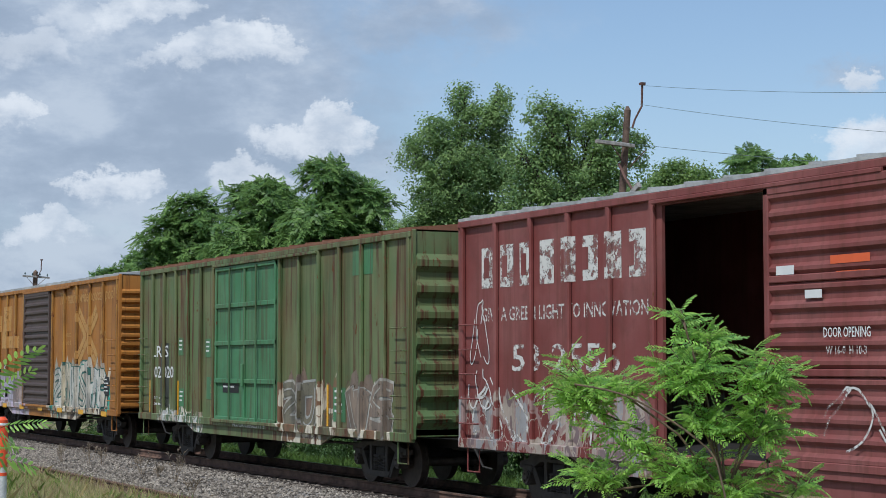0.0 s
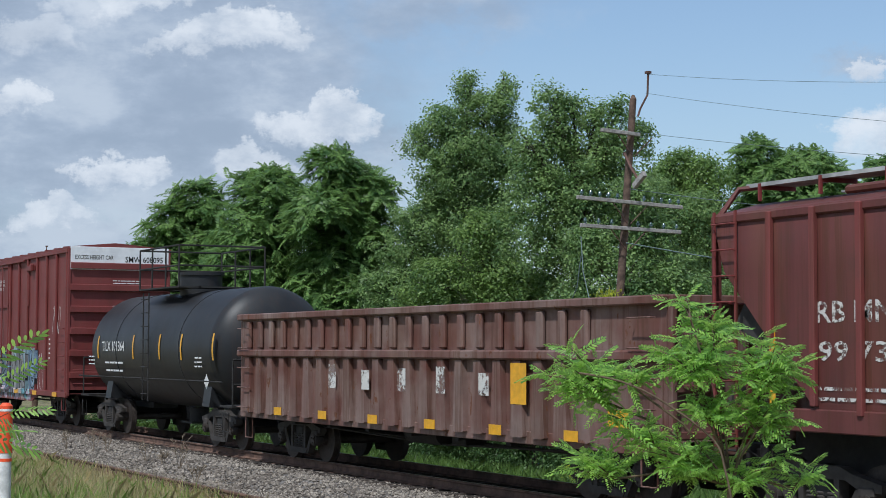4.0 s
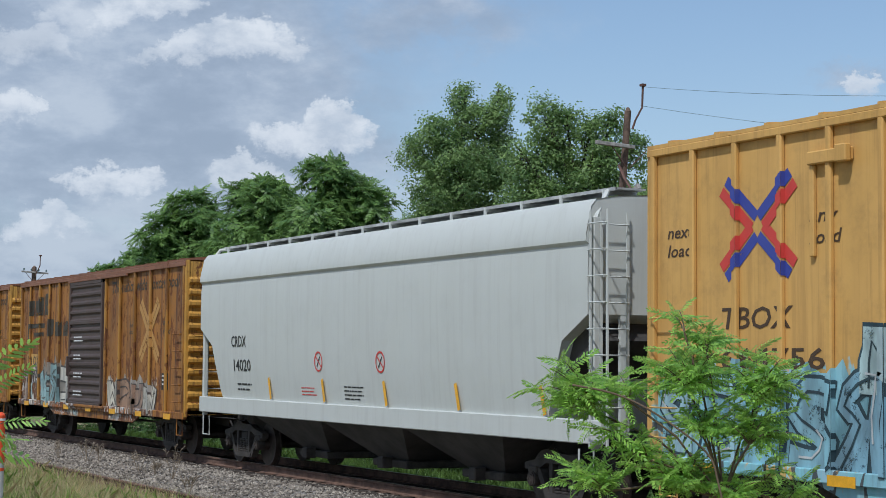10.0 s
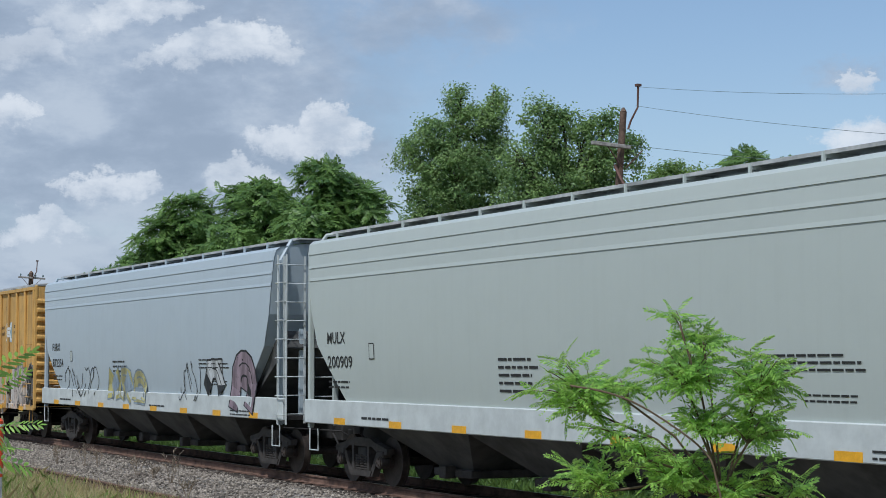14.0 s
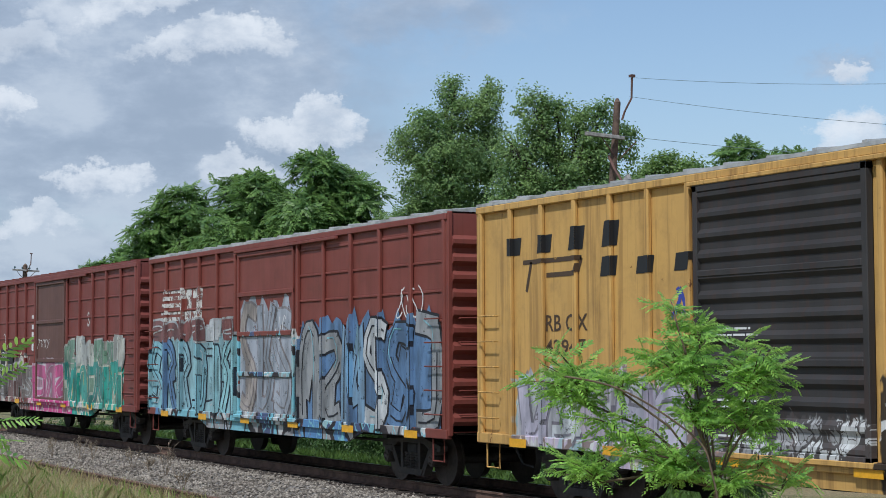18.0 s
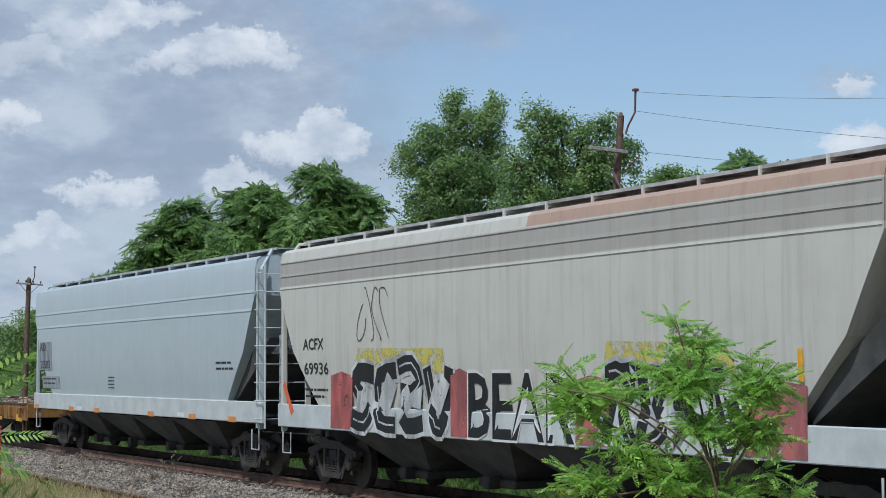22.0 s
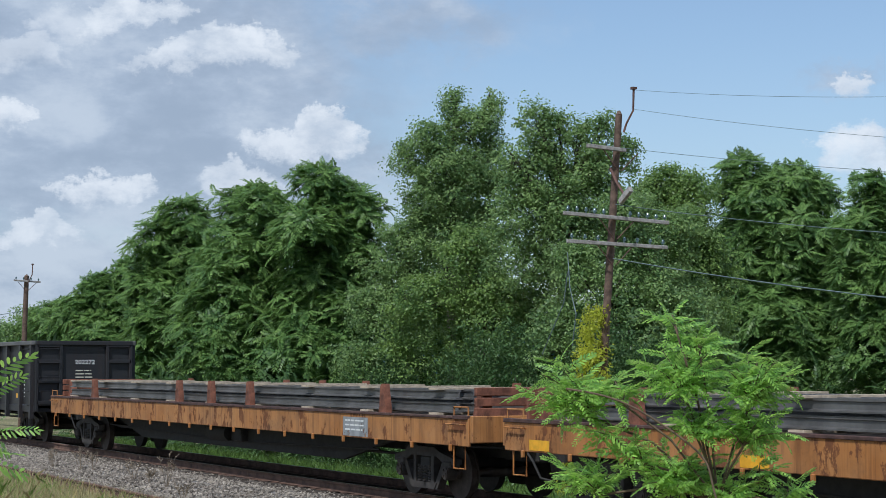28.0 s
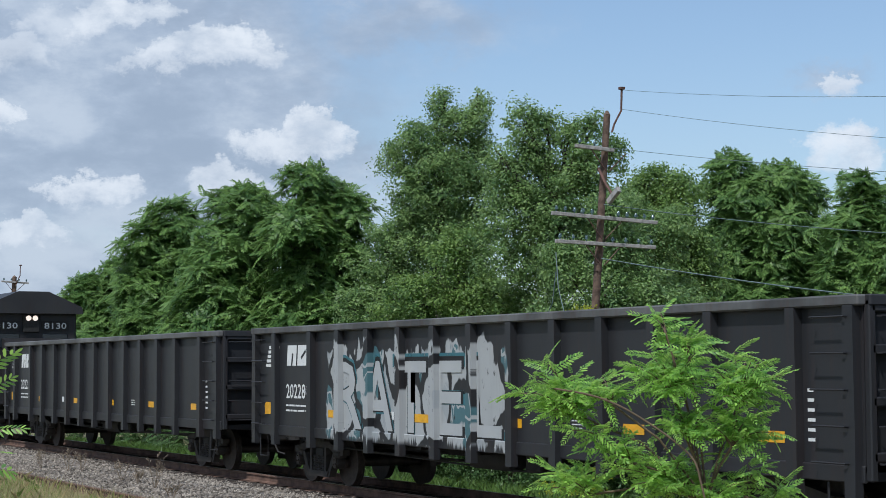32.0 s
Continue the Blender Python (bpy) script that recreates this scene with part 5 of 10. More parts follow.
CREAM_S, PURPLE_S, GREEN_S, RED_S, GREY_S, LILAC_S = (0.66, 0.60, 0.48), (0.25, 0.10, 0.28), (0.16, 0.42, 0.14), (0.55, 0.05, 0.04), (0.33, 0.33, 0.33), (0.55, 0.48, 0.60)

SOUTHERN_RED = paint("oxide_red_with_bare_patches", (0.175, 0.038, 0.034), 0.22, 0.6, 0.3, pale=(0.30, 0.12, 0.11), tags=((-8.2, -2.2, 0.7, 1.75, ((0.42, 0.36, 0.30), GREY_S, (0.175, 0.038, 0.034), (0.2, 0.15, 0.15), (0.175, 0.038, 0.034)), (0.32, 0.22, 0.2), 0.6, 1),))
GREEN = paint("faded_green", (0.095, 0.160, 0.062), 0.45, 0.6, 1.0, pale=(0.20, 0.20, 0.10), soot=0.1, tags=((1.2, 6.9, 0.6, 1.85, ((0.22, 0.12, 0.07), CREAM_S, (0.13, 0.12, 0.07), (0.18, 0.2, 0.11)), CREAM_S, 0.8, 2), (-6.3, -3.2, 0.6, 1.2, (SILVER, (0.09, 0.16, 0.08)), CREAM_S, 0.5, 3)))
GREEN_DOOR = paint("door_green", (0.060, 0.190, 0.085), 0.25, 0.4, 0.5)
ORANGE = paint("railway_orange", (0.35, 0.140, 0.025), 0.30, 0.45, 0.45, pale=(0.45, 0.20, 0.05), tags=((0.9, 7.0, 0.55, 2.05, (CREAM_S, CREAM_S, (0.38, 0.33, 0.24), TEAL_S, (0.28, 0.20, 0.12)), (0.05, 0.045, 0.04), 0.85, 4), (-7.7, -1.6, 0.6, 1.85, (LILAC_S, GREY_S, (0.45, 0.4, 0.38), (0.36, 0.125, 0.022)), (0.4, 0.3, 0.3), 0.8, 5)))
ORANGE_RUSTY = paint("rusted_orange", (0.30, 0.130, 0.024), 0.72, 0.5, 0.95, pale=(0.42, 0.17, 0.04), tags=((-7.8, -1.3, 0.7, 1.85, (SILVER, (0.28, 0.45, 0.45), CREAM_S, (0.2, 0.1, 0.05), ORANGE_MIX := (0.34, 0.105, 0.018)), (0.06, 0.05, 0.045), 0.6, 6), (1.5, 5.6, 0.7, 1.75, (SILVER, (0.3, 0.2, 0.12), CREAM_S, ORANGE_MIX), (0.08, 0.06, 0.05), 0.55, 7)))
ORANGE_PINK = paint("rusted_orange_sprayed", (0.31, 0.135, 0.024), 0.65, 0.5, 0.85, pale=(0.45, 0.19, 0.045), tags=((-5.6, -1.3, 0.6, 2.15, (GREEN_S, PINK_S, PURPLE_S, (0.10, 0.3, 0.3), GREEN_S), (0.35, 0.03, 0.2), 0.9, 8), (1.6, 6.4, 0.6, 2.1, (CREAM_S, SILVER, (0.45, 0.3, 0.2), (0.37, 0.125, 0.02)), (0.16, 0.09, 0.06), 0.8, 9)))
ORANGE_RED = paint("orange_sprayed_red", (0.32, 0.135, 0.024), 0.58, 0.5, 0.8, pale=(0.45, 0.19, 0.045), tags=((-7.3, -1.3, 0.6, 1.9, (CREAM_S, RED_S, (0.5, 0.32, 0.22), CREAM_S), (0.07, 0.03, 0.03), 0.8, 10), (1.4, 7.2, 0.6, 1.9, (SILVER, (0.5, 0.45, 0.4), CREAM_S, (0.37, 0.125, 0.02)), (0.10, 0.09, 0.08), 0.75, 11)))
YELLOW_A = paint("pale_railway_yellow", (0.58, 0.345, 0.105), 0.32, 0.35, 0.35, pale=(0.62, 0.38, 0.12), tags=((-7.4, -1.2, 0.5, 2.05, (SILVER, INK, LILAC_S, (0.55, 0.45, 0.42), (0.12, 0.12, 0.13)), (0.03, 0.03, 0.03), 0.95, 12), (1.4, 7.3, 0.5, 1.95, ((0.58, 0.31, 0.065), (0.62, 0.5, 0.42), INK, SILVER, (0.58, 0.31, 0.065)), (0.5, 0.45, 0.4), 1.0, 13)))
YELLOW_B = paint("pale_yellow_sprayed", (0.58, 0.345, 0.105), 0.34, 0.35, 0.4, pale=(0.60, 0.36, 0.11), tags=((-6.9, -1.3, 0.5, 1.9, (SILVER, LILAC_S, (0.35, 0.5, 0.55), CREAM_S, (0.4, 0.25, 0.2)), (0.25, 0.2, 0.2), 0.8, 14), (1.5, 6.3, 0.55, 1.95, (INK, INK, INK, SILVER, INK), SILVER, 0.9, 15)))
YELLOW_T1 = paint("fresh_pooled_yellow", (0.57, 0.32, 0.085), 0.10, 0.25, 0.15, tags=((-7.9, -2.55, 0.5, 1.9, (INK, INK, SILVER, INK), SILVER, 0.75, 16), (2.35, 7.4, 0.5, 1.95, ((0.05, 0.25, 0.55), (0.10, 0.45, 0.70), SILVER, (0.30, 0.6, 0.75), SILVER), (0.02, 0.03, 0.05), 0.95, 17)))
YELLOW_T2 = paint("dusty_pooled_yellow", (0.56, 0.325, 0.095), 0.16, 0.3, 0.2, tags=((-9.3, -2.6, 0.5, 2.15, ((0.25, 0.52, 0.62), CYAN_S, (0.30, 0.5, 0.6), (0.52, 0.36, 0.12), (0.1, 0.25, 0.35)), (0.05, 0.08, 0.10), 0.8, 18), (2.3, 7.6, 0.5, 2.1, (GREY_S, INK, LILAC_S, (0.2, 0.2, 0.25), (0.5, 0.2, 0.15)), (0.03, 0.03, 0.03), 0.7, 19)))
YELLOW_F = paint("pooled_yellow_with_lettering", (0.56, 0.335, 0.115), 0.14, 0.3, 0.25, tags=((1.9, 6.6, 0.5, 1.75, (SILVER, SILVER, (0.5, 0.42, 0.3), (0.58, 0.325, 0.08)), (0.55, 0.5, 0.42), 0.5, 20), (-5.9, -1.9, 0.5, 1.95, (INK, INK, INK, SILVER), SILVER, 0.6, 21)))
SMW_RED = paint("oxide_red_excess_height", (0.165, 0.034, 0.032), 0.08, 0.45, 0.2, pale=(0.22, 0.065, 0.06), tags=((-7.9, 5.2, 0.75, 2.05, (CYAN_S, LILAC_S, (0.5, 0.4, 0.38), (0.15, 0.35, 0.42), (0.12, 0.11, 0.13), (0.3, 0.55, 0.5)), (0.025, 0.025, 0.03), 0.8, 22),))
NS_RED = paint("oxide_red_sprayed_blue", (0.185, 0.046, 0.034), 0.20, 0.3, 0.2, tags=((-7.3, 7.2, 0.5, 2.65, (CYAN_S, (0.10, 0.25, 0.48), GREY_S, (0.35, 0.55, 0.58), SILVER, (0.06, 0.10, 0.2)), (0.02, 0.025, 0.03), 1.0, 23),))
NS_RED2 = paint("oxide_red_sprayed_pink", (0.175, 0.044, 0.036), 0.20, 0.3, 0.2, tags=((-2.6, 2.0, 0.55, 1.85, (PINK_S, PINK_S, (0.70, 0.25, 0.42), (0.6, 0.1, 0.3)), (0.70, 0.55, 0.55), 0.8, 24), (2.0, 6.7, 0.55, 2.35, (TEAL_S, TEAL_S, (0.08, 0.45, 0.35), SILVER), (0.65, 0.6, 0.4), 0.8, 25), (-7.8, -2.8, 0.6, 2.3, (GREY_S, (0.12, 0.12, 0.12), (0.155, 0.032, 0.028), CREAM_S), (0.5, 0.48, 0.45), 0.6, 26)))
HOPPER_POST = paint("maroon_hopper_post", (0.20, 0.045, 0.042), 0.2, 0.4, 0.4, pale=(0.15, 0.06, 0.055))
BROWN_HOPPER = paint("weathered_maroon_hopper", (0.23, 0.034, 0.036), 0.2, 0.5, 0.6, pale=(0.15, 0.06, 0.05), patches=((-9.5, -1.2, 0.9, 4.6, (0.135, 0.042, 0.038)), (2.6, 9.5, 0.9, 4.6, (0.125, 0.062, 0.054))))
BROWN_GON = paint("rusty_brown_gondola", (0.135, 0.045, 0.034), 0.5, 0.6, 0.6, pale=(0.30, 0.24, 0.21))
TANK_BLACK = paint("satin_tank_black", (0.018, 0.019, 0.021), 0.02, 0.4, 0.1, rough=0.42, pale=(0.04, 0.042, 0.045))
WHITE_HOPPER = paint("white_hopper", (0.525, 0.54, 0.51), 0.03, 0.2, 0.06, rough=0.42, pale=(0.55, 0.565, 0.555), soot=0.05)
GREY_HOPPER = paint("light_grey_hopper", (0.43, 0.47, 0.445), 0.02, 0.15, 0.02, rough=0.36, pale=(0.46, 0.50, 0.47), soot=0.03)
GREY_HOPPER2 = paint("light_grey_hopper_tagged", (0.40, 0.46, 0.50), 0.02, 0.15, 0.03, rough=0.38, pale=(0.44, 0.50, 0.54), soot=0.03)
CREAM_HOPPER = paint("cream_hopper", (0.54, 0.53, 0.475), 0.06, 0.3, 0.12, pale=(0.58, 0.565, 0.51), soot=0.08, patches=((-9.6, 9.6, 3.93, 4.43, (0.38, 0.36, 0.325)), (0.8, 9.6, 4.45, 4.9, (0.44, 0.31, 0.24))))
ICE_HOPPER = paint("pale_blue_grey_hopper", (0.42, 0.48, 0.505), 0.03, 0.2, 0.05, rough=0.40, pale=(0.50, 0.56, 0.59), soot=0.05)
GON_RIM = paint("chipped_gondola_rim", (0.034, 0.034, 0.036), 0.05, 0.9, 0.2, rough=0.5, pale=(0.17, 0.17, 0.165), soot=0.1)
BLACK_GON = paint("satin_black_gondola", (0.025, 0.0255, 0.028), 0.02, 0.3, 0.08, rough=0.42, pale=(0.034, 0.035, 0.039), soot=0.08)
BLACK_GON_TAG = paint("satin_black_gondola_sprayed", (0.025, 0.0255, 0.028), 0.02, 0.3, 0.08, rough=0.42, pale=(0.034, 0.035, 0.039), soot=0.08, tags=((-5.7, 1.15, 1.0, 2.62, ((0.40, 0.41, 0.41), (0.34, 0.36, 0.37), (0.40, 0.41, 0.41), (0.07, 0.15, 0.17), (0.40, 0.41, 0.41)), (0.02, 0.02, 0.022), 1.3, 31),))
FLAT_ORANGE = paint("rusted_orange_flat", (0.36, 0.135, 0.030), 0.72, 0.8, 0.42, pale=(0.46, 0.23, 0.09), soot=0.45)
FLAT_YELLOW = paint("dirty_yellow_flat", (0.36, 0.19, 0.045), 0.72, 0.7, 0.55, pale=(0.20, 0.105, 0.045), soot=0.5)
DECK_EDGE = plain("dark_rusty_deck_edge", (0.065, 0.032, 0.026), 0.85, 0.0, 0.5, 6.0, 0.01)
DECK = plain("littered_wooden_deck", (0.15, 0.115, 0.09), 0.9, 0.0, 0.5, 4.0, 0.02)
NEW_RAIL = plain("dull_brown_new_rail", (0.125, 0.12, 0.115), 0.5, 0.35, 0.35, 1.5)
STAKE_RUST = plain("rusty_stake", (0.17, 0.062, 0.035), 0.85, 0.0, 0.5, 5.0)
LOCO_BLACK = paint("locomotive_black", (0.02, 0.02, 0.022), 0.0, 0.3, 0.1, rough=0.45)
DOOR_BLACK = paint("black_door", (0.011, 0.0115, 0.013), 0.04, 0.3, 0.12, rough=0.62, pale=(0.03, 0.03, 0.033), soot=0.05)
DOOR_GREY = paint("sooty_grey_door", (0.032, 0.030, 0.030), 0.15, 0.4, 0.25, pale=(0.07, 0.066, 0.065), tags=((-1.6, 1.6, 0.5, 1.5, ((0.075, 0.068, 0.066), GREY_S, (0.075, 0.068, 0.066), SILVER), (0.075, 0.068, 0.066), 0.4, 28),))
DOOR_BROWN = paint("dark_brown_door", (0.07, 0.048, 0.042), 0.2, 0.4, 0.3, pale=(0.10, 0.08, 0.075))
RUST_ROOF = paint("rusted_roof_edge", (0.20, 0.085, 0.045), 0.5, 0.4, 0.3)


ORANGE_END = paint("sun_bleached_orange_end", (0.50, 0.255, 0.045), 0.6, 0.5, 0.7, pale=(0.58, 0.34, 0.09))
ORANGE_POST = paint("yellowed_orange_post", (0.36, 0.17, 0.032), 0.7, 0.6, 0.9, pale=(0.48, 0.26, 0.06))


DOOR_UMBER = paint("umber_door", (0.125, 0.060, 0.050), 0.1, 0.4, 0.3, pale=(0.17, 0.085, 0.07))


def corrugated(mat, ribs=14):
    return lambda c, a, b, z0, z1, w: door_corrugated(c, a, b, z0, z1, w, mat, ribs)


def double_plug(mat):
    def hang(c, a, b, z0, z1, w):
        m = (a + b) / 2
        door_plug(c, a, m - 0.02, z0, z1, w, mat, 3, 0)
        door_plug(c, m + 0.02, b, z0, z1, w, mat, 3, 0)
    return hang


def single_plug(mat, panels=4, stiles=1, rods=True):
    return lambda c, a, b, z0, z1, w: door_plug(c, a, b, z0, z1, w, mat, panels, stiles, rods=rods)


def train():
    out = {}
    out["southern"] = boxcar("boxcar", "oxide red boxcar with an open doorway and flaking white lettering", -10.4, -26.1, 4.62, SOUTHERN_RED, posts=12, doors_x=(-1.95, 0.42), end_ribs=12, flat_right=True,
                             door=lambda c, a, b, z0, z1, w: door_corrugated(c, 0.42, 4.4, z0, z1, w, SOUTHERN_RED, 15, "sliding_door", "corrugated red door slid open"))
    out["green"] = boxcar("boxcar", "faded green boxcar with brighter green plug door and rust streaks", -27.9, -43.5, 4.60, GREEN, roof_mat=RUST_ROOF, door=single_plug(GREEN_DOOR, 4, 1), posts=14, doors_x=(-2.2, 1.45), end_ribs=7)
    out["orange"] = boxcar("boxcar", "orange boxcar with a dark corrugated door and cream graffiti", -45.4, -61.1, 4.60, ORANGE, post_mat=ORANGE_POST, door=corrugated(DOOR_BROWN), posts=12, doors_x=(-2.08, 1.0), end_ribs=14)
    out["rbmn"] = hopper("covered_hopper", "maroon ribbed covered hopper streaked with soot", -62.2, -79.4, BROWN_HOPPER, H=4.28, bays=3, ribs=20, foot=2.7, zs=1.52)
    out["gon5"] = gondola("gondola", "rusty brown corrugated gondola with a raised upper side", -80.3, -96.7, BROWN_GON, H=2.98, zs=0.95, upper=0.72, corr=22, w=1.50)
    out["tank"] = tank_car(-97.6, -110.0, TANK_BLACK)
    out["smw"] = boxcar("boxcar", "tall oxide red boxcar with white end band and turquoise graffiti", -111.05, -130.05, 5.23, SMW_RED, stops=((-5.3, 4.72), (5.2, 4.72)), roof_mat=SMW_RED, door=double_plug(SMW_RED), posts=15, doors_x=(-2.6, 2.25), end_ribs=6, end_kind="wide", band=WHITE, band_z=4.60)
    out["tb1"] = boxcar("boxcar", "tall yellow boxcar with black double doors and blue graffiti", -131.6, -150.45, 5.22, YELLOW_T1, stops=((-5.6, 4.66), (5.0, 4.66)), roof_mat=YELLOW_T1, door=double_plug(DOOR_BLACK), posts=16, doors_x=(-2.85, 2.15), end_ribs=6, end_kind="wide", band=WHITE, band_z=4.60, belts=(1.95, 3.16, 4.52))
    out["tb2"] = boxcar("boxcar", "tall yellow boxcar with black double doors and pale blue graffiti", -152.2, -171.2, 5.23, YELLOW_T2, stops=((-5.6, 4.66), (5.0, 4.66)), roof_mat=YELLOW_T2, door=double_plug(DOOR_BLACK), posts=16, doors_x=(-2.7, 2.25), end_ribs=6, end_kind="wide", band=WHITE, band_z=4.60)
    out["crdx"] = hopper("covered_hopper", "white three-bay covered hopper with a bulging roof edge", -172.5, -189.7, WHITE_HOPPER, H=4.68, bays=3, cut=1.4, foot=2.6, lip=4.05, sill_z=(1.10, 1.45), trim=0.2)
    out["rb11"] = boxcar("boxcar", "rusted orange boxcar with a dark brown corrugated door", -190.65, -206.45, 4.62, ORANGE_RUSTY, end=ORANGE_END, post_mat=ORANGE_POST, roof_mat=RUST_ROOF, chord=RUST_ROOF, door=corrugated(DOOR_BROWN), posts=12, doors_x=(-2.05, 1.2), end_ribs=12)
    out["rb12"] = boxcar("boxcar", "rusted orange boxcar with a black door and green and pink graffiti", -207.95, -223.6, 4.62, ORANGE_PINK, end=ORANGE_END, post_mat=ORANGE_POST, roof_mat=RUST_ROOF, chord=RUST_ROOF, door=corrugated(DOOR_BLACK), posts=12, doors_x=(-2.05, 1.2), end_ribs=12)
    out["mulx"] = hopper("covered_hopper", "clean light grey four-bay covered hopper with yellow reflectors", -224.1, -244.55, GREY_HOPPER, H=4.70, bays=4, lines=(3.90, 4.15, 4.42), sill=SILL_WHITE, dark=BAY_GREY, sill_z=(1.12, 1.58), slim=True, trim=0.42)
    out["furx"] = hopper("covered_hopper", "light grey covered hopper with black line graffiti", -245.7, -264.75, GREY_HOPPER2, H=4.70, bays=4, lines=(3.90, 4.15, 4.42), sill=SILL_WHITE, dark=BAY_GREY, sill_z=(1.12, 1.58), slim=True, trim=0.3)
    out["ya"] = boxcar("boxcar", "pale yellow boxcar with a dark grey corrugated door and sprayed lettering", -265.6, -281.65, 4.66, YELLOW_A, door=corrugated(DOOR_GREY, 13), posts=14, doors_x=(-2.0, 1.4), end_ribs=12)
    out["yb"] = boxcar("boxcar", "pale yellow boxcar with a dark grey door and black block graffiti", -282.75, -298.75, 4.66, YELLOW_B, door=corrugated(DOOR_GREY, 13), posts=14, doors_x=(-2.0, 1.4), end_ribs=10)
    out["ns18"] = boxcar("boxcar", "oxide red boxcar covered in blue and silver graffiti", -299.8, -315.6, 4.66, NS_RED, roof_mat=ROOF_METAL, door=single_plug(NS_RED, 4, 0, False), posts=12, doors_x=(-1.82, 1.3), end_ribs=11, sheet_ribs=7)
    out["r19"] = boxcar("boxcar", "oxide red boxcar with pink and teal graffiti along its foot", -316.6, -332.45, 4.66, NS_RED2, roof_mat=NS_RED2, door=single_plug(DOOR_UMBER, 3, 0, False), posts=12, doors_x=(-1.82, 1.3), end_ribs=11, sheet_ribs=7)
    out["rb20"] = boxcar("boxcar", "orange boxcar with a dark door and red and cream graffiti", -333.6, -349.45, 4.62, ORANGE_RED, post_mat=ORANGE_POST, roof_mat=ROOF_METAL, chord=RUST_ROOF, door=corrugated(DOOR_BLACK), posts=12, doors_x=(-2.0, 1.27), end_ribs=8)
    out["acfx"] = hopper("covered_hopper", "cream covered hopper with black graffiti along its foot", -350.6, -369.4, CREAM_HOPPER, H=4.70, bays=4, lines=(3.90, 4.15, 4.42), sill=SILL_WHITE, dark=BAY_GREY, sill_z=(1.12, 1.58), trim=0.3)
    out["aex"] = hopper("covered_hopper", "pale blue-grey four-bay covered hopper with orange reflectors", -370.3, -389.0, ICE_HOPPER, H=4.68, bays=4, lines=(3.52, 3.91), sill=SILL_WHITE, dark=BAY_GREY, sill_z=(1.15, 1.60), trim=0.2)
    out["tpax"] = flatcar("flat_car", "dirty yellow flat car with a littered wooden deck", -390.0, -408.2, FLAT_YELLOW, DECK, z=1.24, deep=0.50)
    out["fbox"] = boxcar("boxcar", "tall yellow boxcar with one black plug door and white end band", -409.55, -425.5, 5.17, YELLOW_F, stops=((5.1, 4.62),), roof_mat=YELLOW_F, door=single_plug(DOOR_BLACK, 4, 1), posts=14, doors_x=(-1.75, 1.75), end_ribs=6, end_kind="wide", band=WHITE, band_z=4.60, belts=(1.7, 3.05, 4.35))
    out["flat1"] = flatcar("flat_car", "long rust-orange flat car loaded with new rails", -426.6, -451.35, FLAT_ORANGE, DECK, z=1.45, deep=0.48, pockets=False)
    out["flat2"] = flatcar("flat_car", "long rust-orange flat car with rails between rusty stakes", -452.55, -478.3, FLAT_ORANGE, DECK, z=1.45, deep=0.48, pockets=False)
    for k in ("flat1", "flat2"):
        rail_load(out[k][0], out[k][1], 1.45, NEW_RAIL, STAKE_RUST, 2)
    deck_litter(out["tpax"][0], out["tpax"][1], 1.24)
    out["gon28"] = gondola("gondola", "black steel gondola with white lettering and yellow reflectors", -480.1, -499.2, BLACK_GON)
    out["gon29"] = gondola("gondola", "black steel gondola with silver block graffiti", -501.2, -519.8, BLACK_GON_TAG)
    out["gon30"] = gondola("gondola", "black steel gondola with yellow reflectors along its foot", -521.8, -540.4, BLACK_GON)
    out["loco"] = locomotive(-541.8, -564.0, LOCO_BLACK)
    return out


TRAIN = train()


# ---- lettering, badges and sprayed pictures on the train ----
RED_MARK = lettering_paint("faded_red_mark", (0.42, 0.055, 0.06), 0.15)
BLUE_MARK = lettering_paint("blue_mark", (0.05, 0.07, 0.34), 0.15)
SCARLET = lettering_paint("scarlet_mark", (0.62, 0.06, 0.05), 0.1)
GHOST = lettering_paint("ghosted_mark", (0.50, 0.27, 0.08), 0.35)
PALE_BLUE = lettering_paint("pale_blue_mark", (0.30, 0.42, 0.46), 0.2)
CREAM_MARK = lettering_paint("cream_mark", (0.62, 0.58, 0.47), 0.4)
BROWN_MARK = lettering_paint("brown_mark", (0.075, 0.045, 0.025), 0.25)
ORANGE_MARK = lettering_paint("orange_mark", (0.75, 0.13, 0.04), 0.05)
TAG_WHITE = lettering_paint("white_spray", (0.72, 0.70, 0.68), 0.2)
TAG_BLUE = lettering_paint("blue_spray", (0.04, 0.30, 0.48), 0.2)
TAG_INK = lettering_paint("black_spray", (0.015, 0.015, 0.016), 0.05)
MIST = lettering_paint("turquoise_mist", (0.05, 0.16, 0.19), 0.45)
YELLOW_MIST = lettering_paint("yellow_mist", (0.60, 0.52, 0.12), 0.62)
RATEL_SILVER = lettering_paint("silver_spray", (0.44, 0.45, 0.45), 0.02)
SPRAY = {}


def spray(c):
    """A spray paint of that colour."""
    if c not in SPRAY:
        SPRAY[c] = spray_paint("spray_paint", tuple(0.85 * v for v in c), 0.30 if max(c) > 0.1 else 0.02)
    return SPRAY[c]


def flat(polys, mat, parent, y, name="marking", label=""):
    ob = None
    for p in polys if name == "trade_mark" else [None]:
        s = Shape()
        for q in [p] if p else polys:
            s.add([(a, y, b) for a, b in q], [tuple(range(len(q)))])
        ob = part(name, s, mat, parent, label)
        if name == "trade_mark":
            laid(ob, s, mat, parent, abs(y + 1.506) < 0.015)
    return ob


